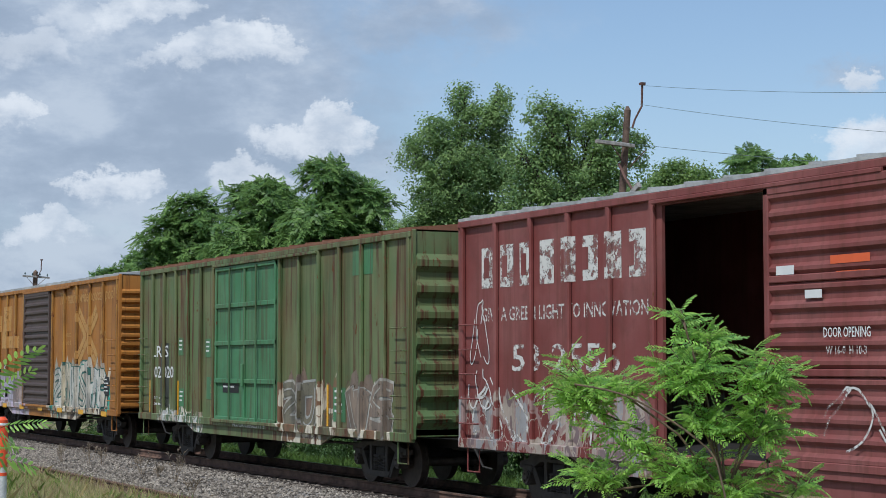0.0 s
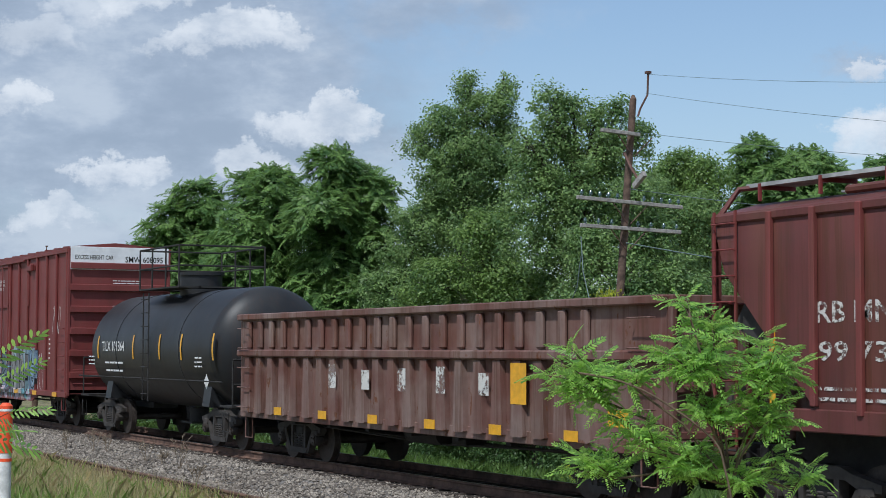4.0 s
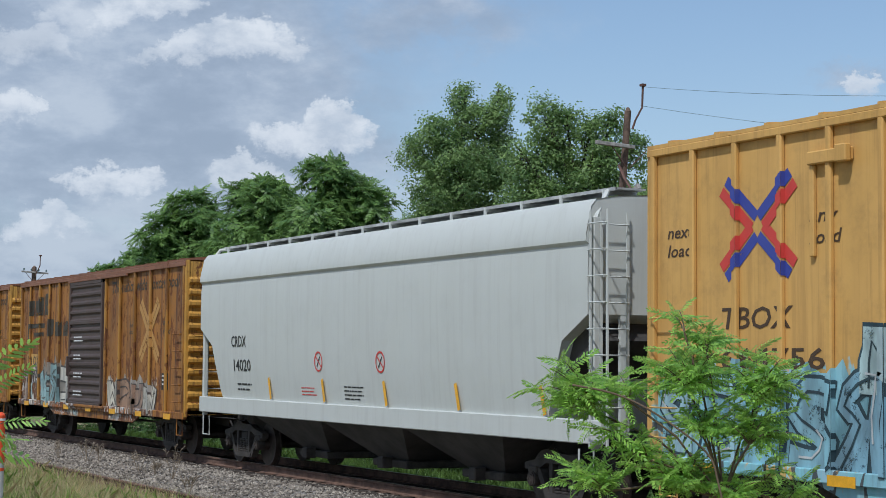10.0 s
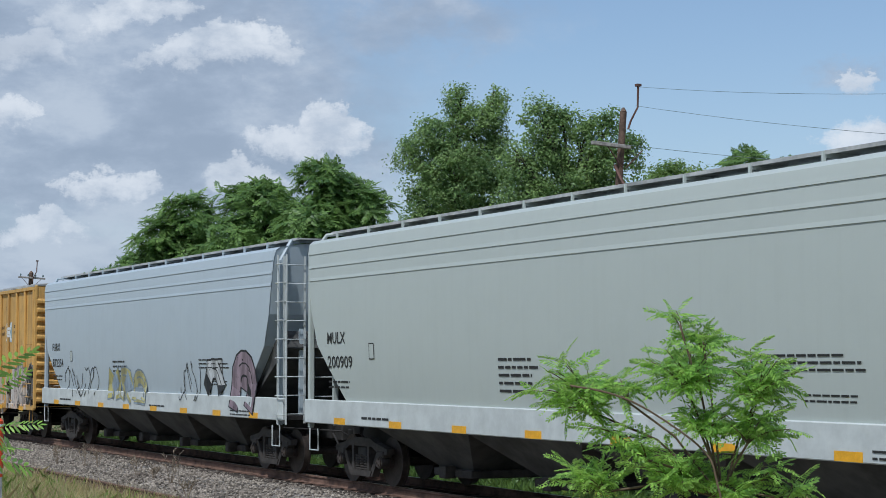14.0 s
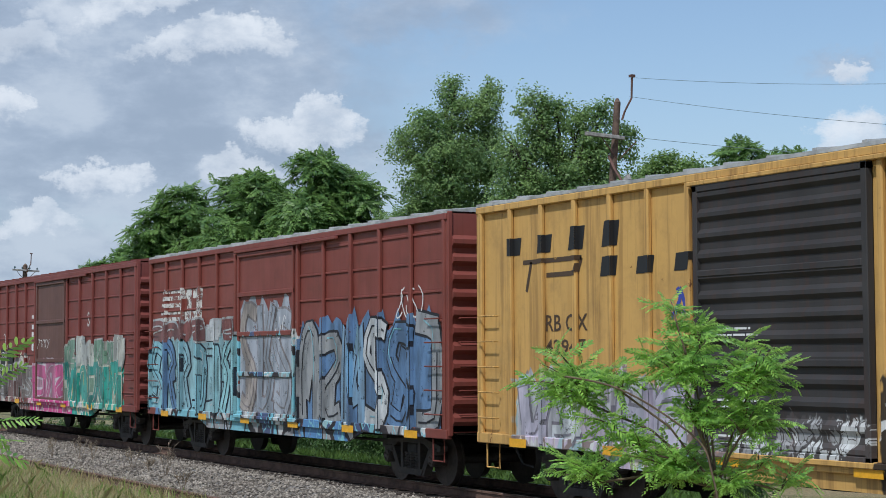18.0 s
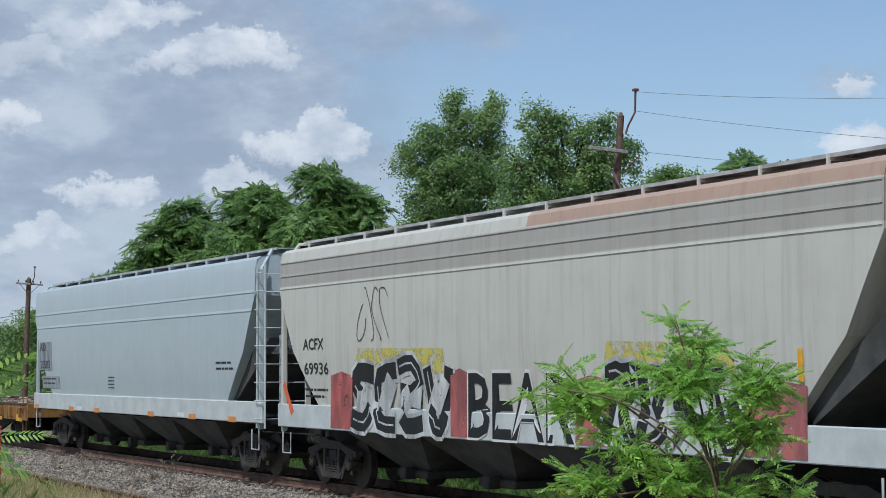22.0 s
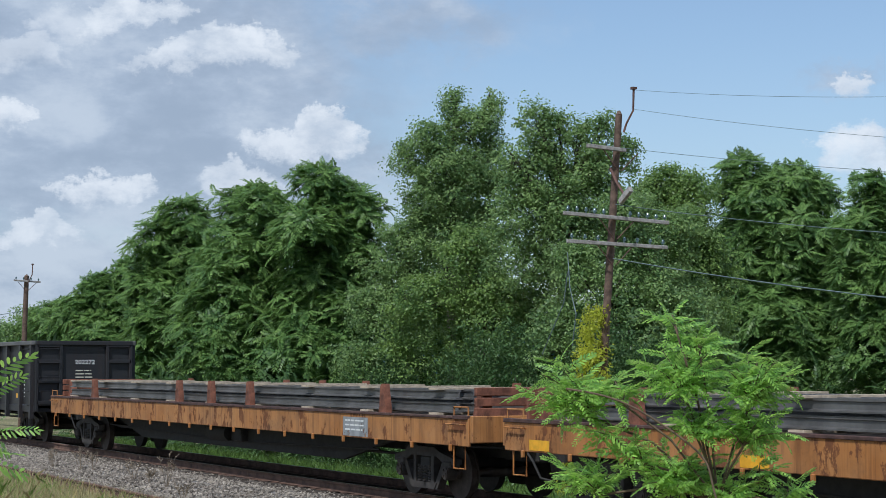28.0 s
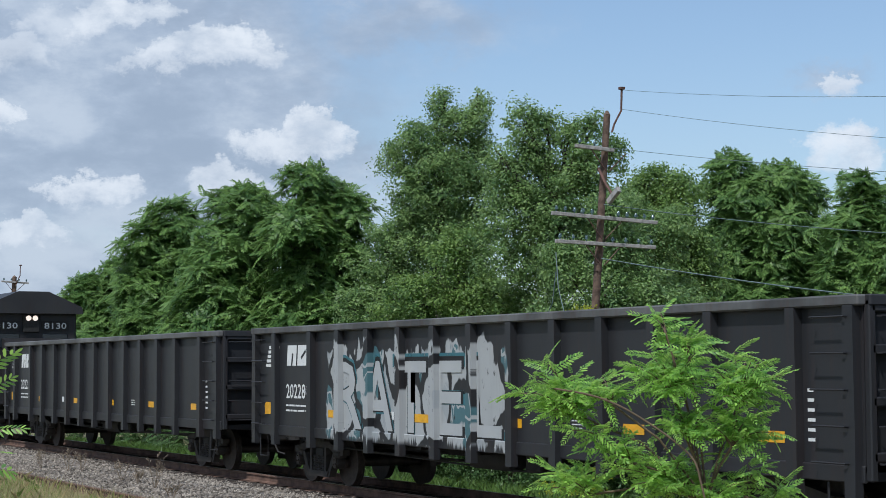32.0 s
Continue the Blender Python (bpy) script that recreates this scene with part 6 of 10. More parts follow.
def strip(a, b, w, lean=None):
    (x0, z0), (x1, z1) = a, b
    d = math.hypot(x1 - x0, z1 - z0)
    n = (-(z1 - z0) / d * w / 2, (x1 - x0) / d * w / 2)
    return [(x0 - n[0], z0 - n[1]), (x1 - n[0], z1 - n[1]), (x1 + n[0], z1 + n[1]), (x0 + n[0], z0 + n[1])]


def patch(car, x0, x1, z0, z1, mat, y, name="panel"):
    return flat([[(x0, z0), (x1, z0), (x1, z1), (x0, z1)]], mat, car, y, name)


def blocks(car, x0, x1, z0, z1, pattern, mat, y, lean=0.0, gap=0.3):
    """A worn trade mark as plain blocks: one to each entry of pattern, which gives its height from 0 to 1."""
    n = len(pattern)
    w = (x1 - x0) / n
    out = []
    for i, h in enumerate(pattern):
        if h:
            a, b, t = x0 + w * i, x0 + w * (i + 1 - gap), z0 + (z1 - z0) * h
            out.append([(a, z0), (b, z0), (b + lean * (t - z0), t), (a + lean * (t - z0), t)])
    return flat(out, mat, car, y, "trade_mark")


def cross(car, x0, x1, z0, z1, first, second, y):
    """The two-colour saltire of the pool's wagons: one colour above and below, the other at the sides."""
    cx, cz, w, h = (x0 + x1) / 2, (z0 + z1) / 2, 1.22 * (x1 - x0), z1 - z0
    t = 0.088 * w
    for k, (sx, sz) in enumerate(((-1, -1), (-1, 1), (1, -1), (1, 1))):
        dx, dz = sx * (w / 2 - t), sz * h / 2
        d = math.hypot(dx, dz)
        nx, nz = sx * abs(dz) / d * t * 0.56, -sz * abs(dx) / d * t * 0.56
        for mat, g, lift in ((first, -1, 0.0), (second, 1, 0.002)):
            flat([strip((cx + 0.10 * dx + g * nx, cz + 0.10 * dz + g * nz), (cx + dx + g * nx, cz + dz + g * nz), t * 0.96)], mat, car, y - lift - 0.0008 * k, "trade_mark")


def scribble(car, x0, x1, z0, z1, mat, y, seed, n=5, w=0.03, end=False):
    """A hand style that cannot be read: looping strokes."""
    rnd = random.Random(seed)
    for i in range(n):
        a = x0 + (x1 - x0) * (i + 0.5) / n
        ph, fx = rnd.uniform(0, 6), rnd.uniform(0.8, 1.6)
        pts = [(a + (x1 - x0) / n * 0.62 * math.sin(ph + fx * 4.2 * k / 8), z0 + (z1 - z0) * (0.5 + 0.46 * math.cos(ph + 3.6 * k / 8 + i)) * rnd.uniform(0.9, 1.08)) for k in range(9)]
        s = Shape()
        ribbon(s, rounded(pts, 2), w, y - 0.0004 * (i % 3) - (0.024 if car.name in BEADED and abs(y + 1.506) < 0.02 else 0))
        part("sprayed_stroke", s, mat, car)


TWISTS = (((0, 0), (0.12, 0.55), (0.05, 1.0), (0.6, 0.95), (0.92, 0.7), (0.5, 0.5), (0.95, 0.0)),
          ((1, 0.95), (0.3, 1.0), (0.0, 0.72), (0.45, 0.5), (0.95, 0.3), (0.6, 0.0), (0.0, 0.06)),
          ((0, 1), (0.05, 0.25), (0.35, 0.0), (0.75, 0.1), (0.95, 0.5), (0.9, 1.0)),
          ((0, 0), (0.25, 0.9), (0.5, 1.0), (0.7, 0.85), (1.0, 0.0)),
          ((0.9, 1), (0.1, 0.9), (0.0, 0.45), (0.12, 0.05), (0.9, 0.0)),
          ((0, 0), (0.05, 1.0), (0.45, 0.35), (0.85, 1.0), (0.95, 0.0)))
CROSSBARS = (((0.05, 0.45), (0.9, 0.52)), ((0.3, 0.2), (0.7, 0.75)), ((0.1, 0.95), (0.95, 1.0)), ((0.5, 0.0), (0.45, 0.5)))


def ribbon(s, pts, w, y, taper=1.0):
    """A flat stroke through the points with square ends."""
    n = len(pts)
    v = []
    for i, (a, b) in enumerate(pts):
        (x0, z0), (x1, z1) = pts[max(i - 1, 0)], pts[min(i + 1, n - 1)]
        d = math.hypot(x1 - x0, z1 - z0) or 1.0
        k = w * 0.5 * (1 + (taper - 1) * i / (n - 1))
        if i in (0, n - 1):
            e = (w * 0.25 if i else -w * 0.25) / d
            a, b = a + e * (x1 - x0), b + e * (z1 - z0)
        e = y - 0.0004 * i
        v += [(a + (z1 - z0) / d * k, e, b - (x1 - x0) / d * k), (a - (z1 - z0) / d * k, e, b + (x1 - x0) / d * k)]
    s.add(v, [(2 * i, 2 * i + 2, 2 * i + 3, 2 * i + 1) for i in range(n - 1)])


def rounded(pts, k=3):
    out = []
    for i in range(len(pts) - 1):
        p0, p1, p2, p3 = pts[max(i - 1, 0)], pts[i], pts[i + 1], pts[min(i + 2, len(pts) - 1)]
        for j in range(k):
            t = j / k
            out.append(tuple(0.5 * (2 * b + (c - a) * t + (2 * a - 5 * b + 4 * c - d) * t * t + (3 * b - a - 3 * c + d) * t ** 3) for a, b, c, d in zip(p0, p1, p2, p3)))
    return out + [pts[-1]]


def cut(poly, x, keep):
    """The part of a convex polygon in x and z that lies beyond x, to the right (keep 1) or the left (-1)."""
    out = []
    for (ax, az), (bx, bz) in zip(poly, poly[1:] + poly[:1]):
        if (ax - x) * keep >= 0:
            out.append((ax, az))
        if (ax - x) * (bx - x) < 0:
            f = (x - ax) / (bx - ax)
            out.append((x, az + f * (bz - az)))
    return out


def over_posts(s, car):
    """Sprayed paint runs on over the posts: their fronts and the flanks that face the camera."""
    out = Shape()
    if car.name not in POSTS:
        return out
    spots, half, deep = POSTS[car.name]
    for f in list(s.f):
        poly = [(s.v[i][0], s.v[i][2]) for i in f]
        y = s.v[f[0]][1]
        lo, hi = min(p[0] for p in poly), max(p[0] for p in poly)
        for x in spots:
            a, b = x - half, x + half
            if hi <= a or lo >= b:
                continue
            q = cut(cut(poly, a, 1), b, -1) if lo < a or hi > b else poly
            if len(q) > 2:
                out.add([(p, y - deep, z) for p, z in q], [tuple(range(len(q)))])
            if lo < b < hi:
                zs = [z for p, z in cut(poly, b, 1) if abs(p - b) < 1e-6]
                if len(zs) > 1 and max(zs) - min(zs) > 0.005:
                    e = b + 0.001 + (-1.503 - y)
                    out.add([(e, y, min(zs)), (e, y - deep, min(zs)), (e, y - deep, max(zs)), (e, y, max(zs))], [(0, 1, 2, 3)])
    return out


def laid(under, shape, mat, car, wall):
    """The paint of a sprayed shape that lies on the car's posts."""
    s = over_posts(shape, car) if wall else Shape()
    if s.f:
        tagged(part("post_paint", s, mat, under), kind="stuff")


def throw_up(car, x0, x1, z0, z1, n, fills, line, y, seed, shine=None, cloud=None, wide=0.95):
    """A sprayed picture: interlocking bent strokes with rims, clouded fills and highlights, that spell nothing. cloud: a ragged ground behind them."""
    rnd = random.Random(seed)
    n = max(1, int(round((x1 - x0) / wide)))
    w = (x1 - x0) / n
    wall = abs(y + 1.506) < 0.02
    if wall and car.name in BEADED:
        y -= 0.024
    if cloud:
        k = max(6, int((x1 - x0) * 5))
        top = [(x0 + (x1 - x0) * i / k, z1 - 0.02 + 0.16 * math.sin(2.1 * i + seed) + rnd.uniform(-0.10, 0.16) - (0.35 if i in (0, k) else 0)) for i in range(k + 1)]
        s = Shape()
        for p, q in zip(top, top[1:]):
            s.add([(p[0], y + 0.0015, z0), (q[0], y + 0.002, z0), (q[0], y + 0.002, q[1]), (p[0], y + 0.002, p[1])], [(0, 1, 2, 3)])
        laid(part("graffiti", s, spray(cloud), car, "ragged sprayed ground of the graffiti"), s, spray(cloud), car, wall)
    for i in range(n):
        h = (z1 - z0) * rnd.uniform(0.86, 1.06)
        cx, lean = x0 + w * (i + 0.02), rnd.uniform(-0.06, 0.12)
        fx, fz = rnd.choice((True, False)), rnd.choice((True, False))
        thick = rnd.uniform(0.28, 0.37) * w

        def place(p):
            a, b = (1 - p[0] if fx else p[0]), (1 - p[1] if fz else p[1])
            return (cx + thick * 0.4 + a * (w * 1.02 - thick * 0.8) + lean * b * w, z0 + thick * 0.35 + b * (h - thick * 0.8))

        lines = [rounded([place(p) for p in TWISTS[rnd.randrange(len(TWISTS))]], 2), [place(p) for p in CROSSBARS[rnd.randrange(len(CROSSBARS))]]]
        rim, fill, glint, fold = Shape(), Shape(), Shape(), Shape()
        for k, pts in enumerate(lines):
            ribbon(rim, pts, thick + (0.15 if sum(line) > 1.5 else 0.10), y - 0.0008 * k - 0.0014 * (i % 2))
            ribbon(fill, pts, thick, y - 0.0100 - 0.0012 * k)
        ribbon(fold, lines[0][len(lines[0]) // 3:], 0.035, y - 0.0190)
        main = lines[0]
        ribbon(glint, [(a - 0.28 * thick, b + 0.2 * thick) for a, b in main[1:max(4, len(main) // 2)]], 0.03, y - 0.0195)
        o = part("graffiti_outline", rim, spray(line), car, "sprayed outline" if i else "sprayed graffiti of bent outlined strokes")
        laid(o, rim, spray(line), car, wall)
        tint = spray(fills[(i + rnd.randrange(2)) % len(fills)])
        part("graffiti_fill", fill, tint, o)
        laid(o, fill, tint, car, wall)
        if shine:
            part("graffiti_highlight", glint, spray(shine), o)
        part("graffiti_fold", fold, spray(line), o)


def marks():
    yw, yp, yc = -1.506, -1.537, -1.60
    c = TRAIN["southern"][0]
    blocks(c, -7.13, -2.14, 3.46, 4.13, (0.97, 1, 1, 1, 1, 0.98, 1, 1), WORN_TEXT, yw, 0, 0.32)
    blocks(c, -7.05, -2.20, 3.62, 3.96, (0.97, 1, 1, 0, 1, 0.98, 1, 1), SOUTHERN_RED, yw - 0.003, 0, 0.72)
    text("GIVE A GREEN LIGHT TO INNOVATIONS", -7.13, 2.93, 0.22, WORN_TEXT, c, yw, 4.98)
    text("53 2556", -6.17, 2.14, 0.42, WORN_TEXT, c, yw, 3.15)
    text("DOOR OPENING", 1.55, 2.56, 0.12, WHITE_TEXT, c, yc, 0.84)
    text("W 16-0  H 10-3", 1.6, 2.36, 0.10, WORN_TEXT, c, yc, 0.72)
    patch(c, 0.67, 1.02, 3.33, 3.44, WHITE_TEXT, yc, "placard")
    patch(c, 1.22, 1.54, 3.03, 3.13, WHITE_TEXT, yc, "placard")
    patch(c, 1.7, 2.4, 3.42, 3.52, ORANGE_MARK, yc, "paint_smear")
    patch(c, 1.8, 2.4, 3.24, 3.33, ORANGE_MARK, yc, "paint_smear")
    scribble(c, -7.5, -6.9, 2.2, 3.3, TAG_WHITE, yw, 3, 3, 0.022)
    scribble(c, -7.55, -6.6, 1.5, 2.15, TAG_WHITE, yw, 4, 4, 0.025)
    scribble(c, -7.4, -3.4, 1.0, 1.95, WORN_TEXT, yw, 5, 9, 0.05)
    scribble(c, 1.6, 3.9, 1.2, 2.0, WORN_TEXT, yc, 6, 6, 0.03)
    c = TRAIN["green"][0]
    text("LR S", -6.95, 2.42, 0.28, WHITE_TEXT, c, yw - 0.003, 1.3), text("902 020", -7.0, 1.92, 0.28, WHITE_TEXT, c, yw - 0.003, 1.75)
    patch(c, -6.25, -5.6, 1.2, 2.75, spray((0.06, 0.065, 0.05)), yw, "panel")
    bars(-7.0, 1.45, 1.6, 0.3, 2, WORN_TEXT, c, yw, 7)
    for x, z in ((-4.9, 2.45), (-4.85, 1.25), (-3.0, 2.4)):
        patch(c, x, x + 0.36, z, z + 0.42, GREEN_DOOR, yw, "panel"), bars(x + 0.06, z + 0.36, 0.24, 0.3, 3, WHITE_TEXT, c, yw - 0.003, 191)
    for x in (-7.1, -4.95, -2.6, 4.0, 6.6):
        patch(c, x, x + 0.09, 1.05, 1.85, YELLOW, yw - 0.004, "reflector")
    patch(c, 4.31, 4.89, 1.15, 1.80, GREEN_DOOR, yw, "panel")
    bars(4.38, 1.75, 0.45, 0.5, 4, WHITE_TEXT, c, yw - 0.003, 8)
    patch(c, 5.2, 6.1, 3.9, 4.47, GREEN_DOOR, yw, "panel")
    patch(c, -2.9, -2.2, 1.45, 1.95, GREEN_DOOR, yw, "panel")
    patch(c, -1.75, -0.75, 1.62, 1.92, TAG_INK, yp, "notice")
    bars(-1.7, 1.88, 0.9, 0.22, 2, WHITE_TEXT, c, yp - 0.003, 9)
    text("FLOOR CAPACITY 5", -1.0, 0.90, 0.09, WHITE_TEXT, c, -1.58, 1.9)
    throw_up(c, 1.75, 3.5, 0.95, 1.95, 3, ((0.24, 0.14, 0.085), (0.20, 0.17, 0.10)), (0.45, 0.42, 0.36), yw, 10, cloud=(0.22, 0.13, 0.08))
    throw_up(c, 4.95, 6.9, 0.95, 1.95, 3, ((0.28, 0.20, 0.14), (0.24, 0.22, 0.14)), (0.45, 0.42, 0.36), yw, 11, cloud=(0.24, 0.15, 0.09))
    c = TRAIN["orange"][0]
    blocks(c, -6.38, -3.9, 3.3, 4.1, (0.6, 0.65, 1, 1), GHOST, yw, 0.1)
    blocks(c, -5.3, -2.75, 2.75, 3.3, (1, 0.7, 0.7), GHOST, yw, 0.1)
    text("The nationwide boxcar pool", 1.8, 3.98, 0.34, GHOST, c, yw, 5.6, slant=0.25)
    cross(c, 3.84, 5.73, 2.35, 3.7, GHOST, GHOST, yw)
    text("next", 2.5, 3.03, 0.15, GHOST, c, yw, 0.6), text("load", 2.5, 2.80, 0.15, GHOST, c, yw, 0.6)
    text("any", 6.02, 3.05, 0.15, GHOST, c, yw, 0.6), text("road", 6.02, 2.83, 0.15, GHOST, c, yw, 0.65)
    patch(c, -6.3, -5.42, 1.88, 2.26, TAG_INK, yw, "panel")
    patch(c, -5.0, -4.42, 1.88, 2.26, TAG_INK, yw, "panel")
    text("354", -6.22, 1.96, 0.26, WHITE_TEXT, c, yw - 0.003, 0.74), text("91", -4.94, 1.96, 0.26, WHITE_TEXT, c, yw - 0.003, 0.46)
    throw_up(c, 1.3, 6.6, 0.98, 2.25, 6, (CREAM_S, CREAM_S, (0.60, 0.52, 0.36), CREAM_S), (0.04, 0.18, 0.15), yw, 12, TEAL_S, cloud=(0.55, 0.48, 0.38))
    throw_up(c, -7.4, -2.4, 0.98, 1.85, 5, (LILAC_S, (0.45, 0.42, 0.43), (0.5, 0.35, 0.3)), (0.4, 0.3, 0.28), yw, 13, cloud=(0.42, 0.38, 0.40))
    patch(c, 6.25, 6.95, 1.4, 1.9, TAG_INK, yw - 0.008, "notice")
    bars(6.32, 1.85, 0.55, 0.4, 4, WHITE_TEXT, c, yw - 0.010, 14)
    reflectors(c, 15.7, -1.582, 0.92, 7)
    c = TRAIN["rbmn"][0]
    y = -1.467
    text("RB MN", -6.4, 2.62, 0.26, WORN_TEXT, c, y, 1.4), text("99 73", -6.35, 2.16, 0.24, WORN_TEXT, c, y, 1.25)
    bars(-6.4, 1.85, 1.4, 0.25, 2, WORN_TEXT, c, y, 15)
    for x in (-7.3, -4.2, -1.3, 1.6, 4.6, 7.3):
        patch(c, x, x + 0.12, 1.55, 2.3 if abs(x) < 7 else 2.55, YELLOW, y - 0.078 if abs(x) < 7 else y, "reflector")
    bars(5.2, 2.2, 0.9, 0.5, 5, WORN_TEXT, c, y, 16)
    c = TRAIN["gon5"][0]
    patch(c, 4.0, 4.5, 1.44, 2.08, YELLOW, -1.605, "panel")
    patch(c, 6.7, 7.25, 1.19, 1.44, YELLOW, -1.516, "reflector")
    blocks(c, -3.2, 3.7, 1.55, 2.0, (1, 0, 0.8, 0, 0.9, 0, 1, 0, 0.8), WORN_TEXT, -1.604, 0, 0.55)
    reflectors(c, 14, -1.606, 1.02, 6, 0.4, 0.16)
    c = TRAIN["tank"][0]
    y = -1.478
    text("TILX 101364", -3.85, 2.24, 0.26, WHITE_TEXT, c, y, 2.05)
    bars(-3.6, 1.95, 1.9, 0.14, 1, WHITE_TEXT, c, y + 0.02, 17), bars(-3.6, 1.74, 1.9, 0.14, 1, WHITE_TEXT, c, y + 0.06, 18)
    bars(3.72, 2.78, 1.1, 0.55, 7, WHITE_TEXT, c, y + 0.1, 19)
    flat([[(4.6, 1.36), (4.78, 1.54), (4.6, 1.72), (4.42, 1.54)]], WHITE_TEXT, c, -1.44, "placard")
    for k in (0, 1):
        bars(-5.2 + 9 * k, 2.1, 0.6, 0.3, 3, WHITE_TEXT, c, y + 0.02, 20 + k)
    c = TRAIN["smw"][0]
    text("SMW", -8.15, 2.98, 0.33, WHITE_TEXT, c, yw, 1.25, between=True), text("60 80 95", -8.15, 2.44, 0.33, WHITE_TEXT, c, yw, 2.4, between=True)
    for x, q in ((-1.75, ("-IMPORTANT-", "CLOSE THIS DOOR", "BEFORE CLOSING", "MAIN DOOR")), (0.7, ("CLOSE AND LOCK", "BOTH DOORS BEFORE", "MOVING CAR"))):
        for i, words in enumerate(q):
            text(words, x + (0.0 if len(words) > 11 else 0.15), 4.46 - 0.13 * i, 0.095, WHITE_TEXT, c, yp, 0.95 if len(words) > 11 else 0.65)
    scribble(c, 7.75, 8.6, 2.7, 3.6, TAG_WHITE, yw, 23, 5, 0.022)
    bars(6.9, 2.6, 0.18, 0.7, 5, WHITE_TEXT, c, yw, 24), bars(7.3, 2.6, 0.18, 0.7, 5, WHITE_TEXT, c, yw, 25)
    throw_up(c, -8.0, -2.75, 0.95, 2.2, 6, (CYAN_S, LILAC_S, (0.30, 0.28, 0.30), (0.30, 0.55, 0.55)), INK, yw, 26, SILVER, cloud=(0.35, 0.33, 0.36))
    throw_up(c, 2.6, 5.9, 0.95, 2.3, 4, ((0.33, 0.25, 0.22), GREY_S, (0.20, 0.33, 0.48), (0.22, 0.52, 0.55)), INK, yw, 27, SILVER, cloud=(0.30, 0.45, 0.50))
    throw_up(c, -2.3, 2.3, 1.0, 2.1, 5, ((0.12, 0.20, 0.30), (0.10, 0.30, 0.45), (0.25, 0.24, 0.28), (0.10, 0.12, 0.20)), INK, yp, 28, SILVER, cloud=(0.08, 0.14, 0.20))
    scribble(c, 6.0, 6.7, 1.0, 2.2, TAG_WHITE, yw, 29, 3, 0.022)
    reflectors(c, 19.0, -1.582, 0.95, 8)
    h = TRAIN["smw"][1] / 2
    text("SMW 608095", h + 0.04, 4.84, 0.17, BLACK_TEXT, c, 0.15, 1.15, end=True), text("EXCESS HEIGHT CAR", h + 0.04, 4.90, 0.13, FADED_TEXT, c, -1.35, 1.15, end=True)
    bars(h + 0.012, 4.30, 0.9, 0.36, 5, WHITE_TEXT, c, -0.2, 30, True), bars(h + 0.012, 3.55, 0.9, 0.36, 4, WHITE_TEXT, c, -0.2, 31, True)
    for k, key in enumerate(("tb1", "tb2", "fbox")):
        c, L = TRAIN[key][:2]
        text("EXCESS HEIGHT CAR", L / 2 + 0.04, 4.80, 0.15, BLACK_TEXT, c, -1.35, 1.15, end=True)
        if key == "fbox":
            text("FBOX 504426", L / 2 + 0.04, 4.76, 0.17, BLACK_TEXT, c, 0.35, 0.95, end=True)
            bars(L / 2 + 0.08, 4.5, 1.2, 0.1, 1, BROWN_MARK, c, -0.6, 32, True)
            bars(L / 2 + 0.08, 3.9, 0.9, 0.16, 2, BROWN_MARK, c, -0.4, 33, True)
        reflectors(c, L, -1.582, 0.92, 7)
    c = TRAIN["tb1"][0]
    cross(c, -7.9, -6.7, 3.34, 4.34, BLUE_MARK, SCARLET, yw)
    text("next", -9.03, 3.85, 0.17, BROWN_MARK, c, yw, 0.6, slant=0.2), text("load", -9.03, 3.6, 0.17, BROWN_MARK, c, yw, 0.6, slant=0.2)
    text("any", -6.3, 3.9, 0.17, BROWN_MARK, c, yw, 0.55, slant=0.2), text("road", -6.3, 3.62, 0.17, BROWN_MARK, c, yw, 0.62, slant=0.2)
    text("TBOX", -9.0, 2.62, 0.25, BROWN_MARK, c, yw, 1.5, slant=0.15), text("641810", -9.0, 2.14, 0.27, BROWN_MARK, c, yw, 2.35)
    text("RAILCAR POOLING EXPERTS", 3.37, 3.42, 0.24, BROWN_MARK, c, yw, 4.75)
    flat([[(4.77, 4.22), (6.0, 4.22), (6.0, 4.38), (4.77, 4.38)], [(4.98, 3.85), (5.2, 3.85), (5.2, 4.22), (4.98, 4.22)], [(5.5, 3.85), (5.72, 3.85), (5.72, 4.22), (5.5, 4.22)], strip((5.9, 3.85), (6.5, 4.40), 0.17), strip((6.0, 4.38), (6.5, 3.85), 0.17)], RED_MARK, c, yw, "trade_mark")
    for x, s1, s2 in ((-2.1, ("CLOSE THIS DOOR", "BEFORE CLOSING", "MAIN DOOR"), ("CIERRE ESTA PUERTA", "ANTES DE CERRAR", "LA PUERTA PRINCIPAL")), (0.3, ("CLOSE AND LOCK", "BOTH DOORS BEFORE", "MOVING CAR"), ("CIERRE Y PONGA", "EL SEGURO EN AMBAS", "PUERTAS ANTES DE", "MOVER EL CARRO"))):
        for i, q in enumerate(s1):
            text(q, x + 0.1, 4.72 - 0.17 * i, 0.11, WHITE_TEXT, c, yp, 1.0 if i < 2 else 0.7)
        for i, q in enumerate(s2):
            text(q, x + 0.05, 4.18 - 0.16 * i - (0.0 if len(s2) == 3 else -0.02), 0.10, WHITE_TEXT, c, yp, 1.15)
    throw_up(c, -7.5, -3.0, 0.98, 2.15, 5, (INK, INK), (0.68, 0.67, 0.66), yw, 34, (0.68, 0.67, 0.66), cloud=(0.22, 0.03, 0.035))
    throw_up(c, 2.5, 6.6, 0.98, 2.1, 4, (SILVER, (0.30, 0.50, 0.66), SILVER, (0.10, 0.42, 0.66)), INK, yw, 35, SILVER, cloud=(0.06, 0.32, 0.60))
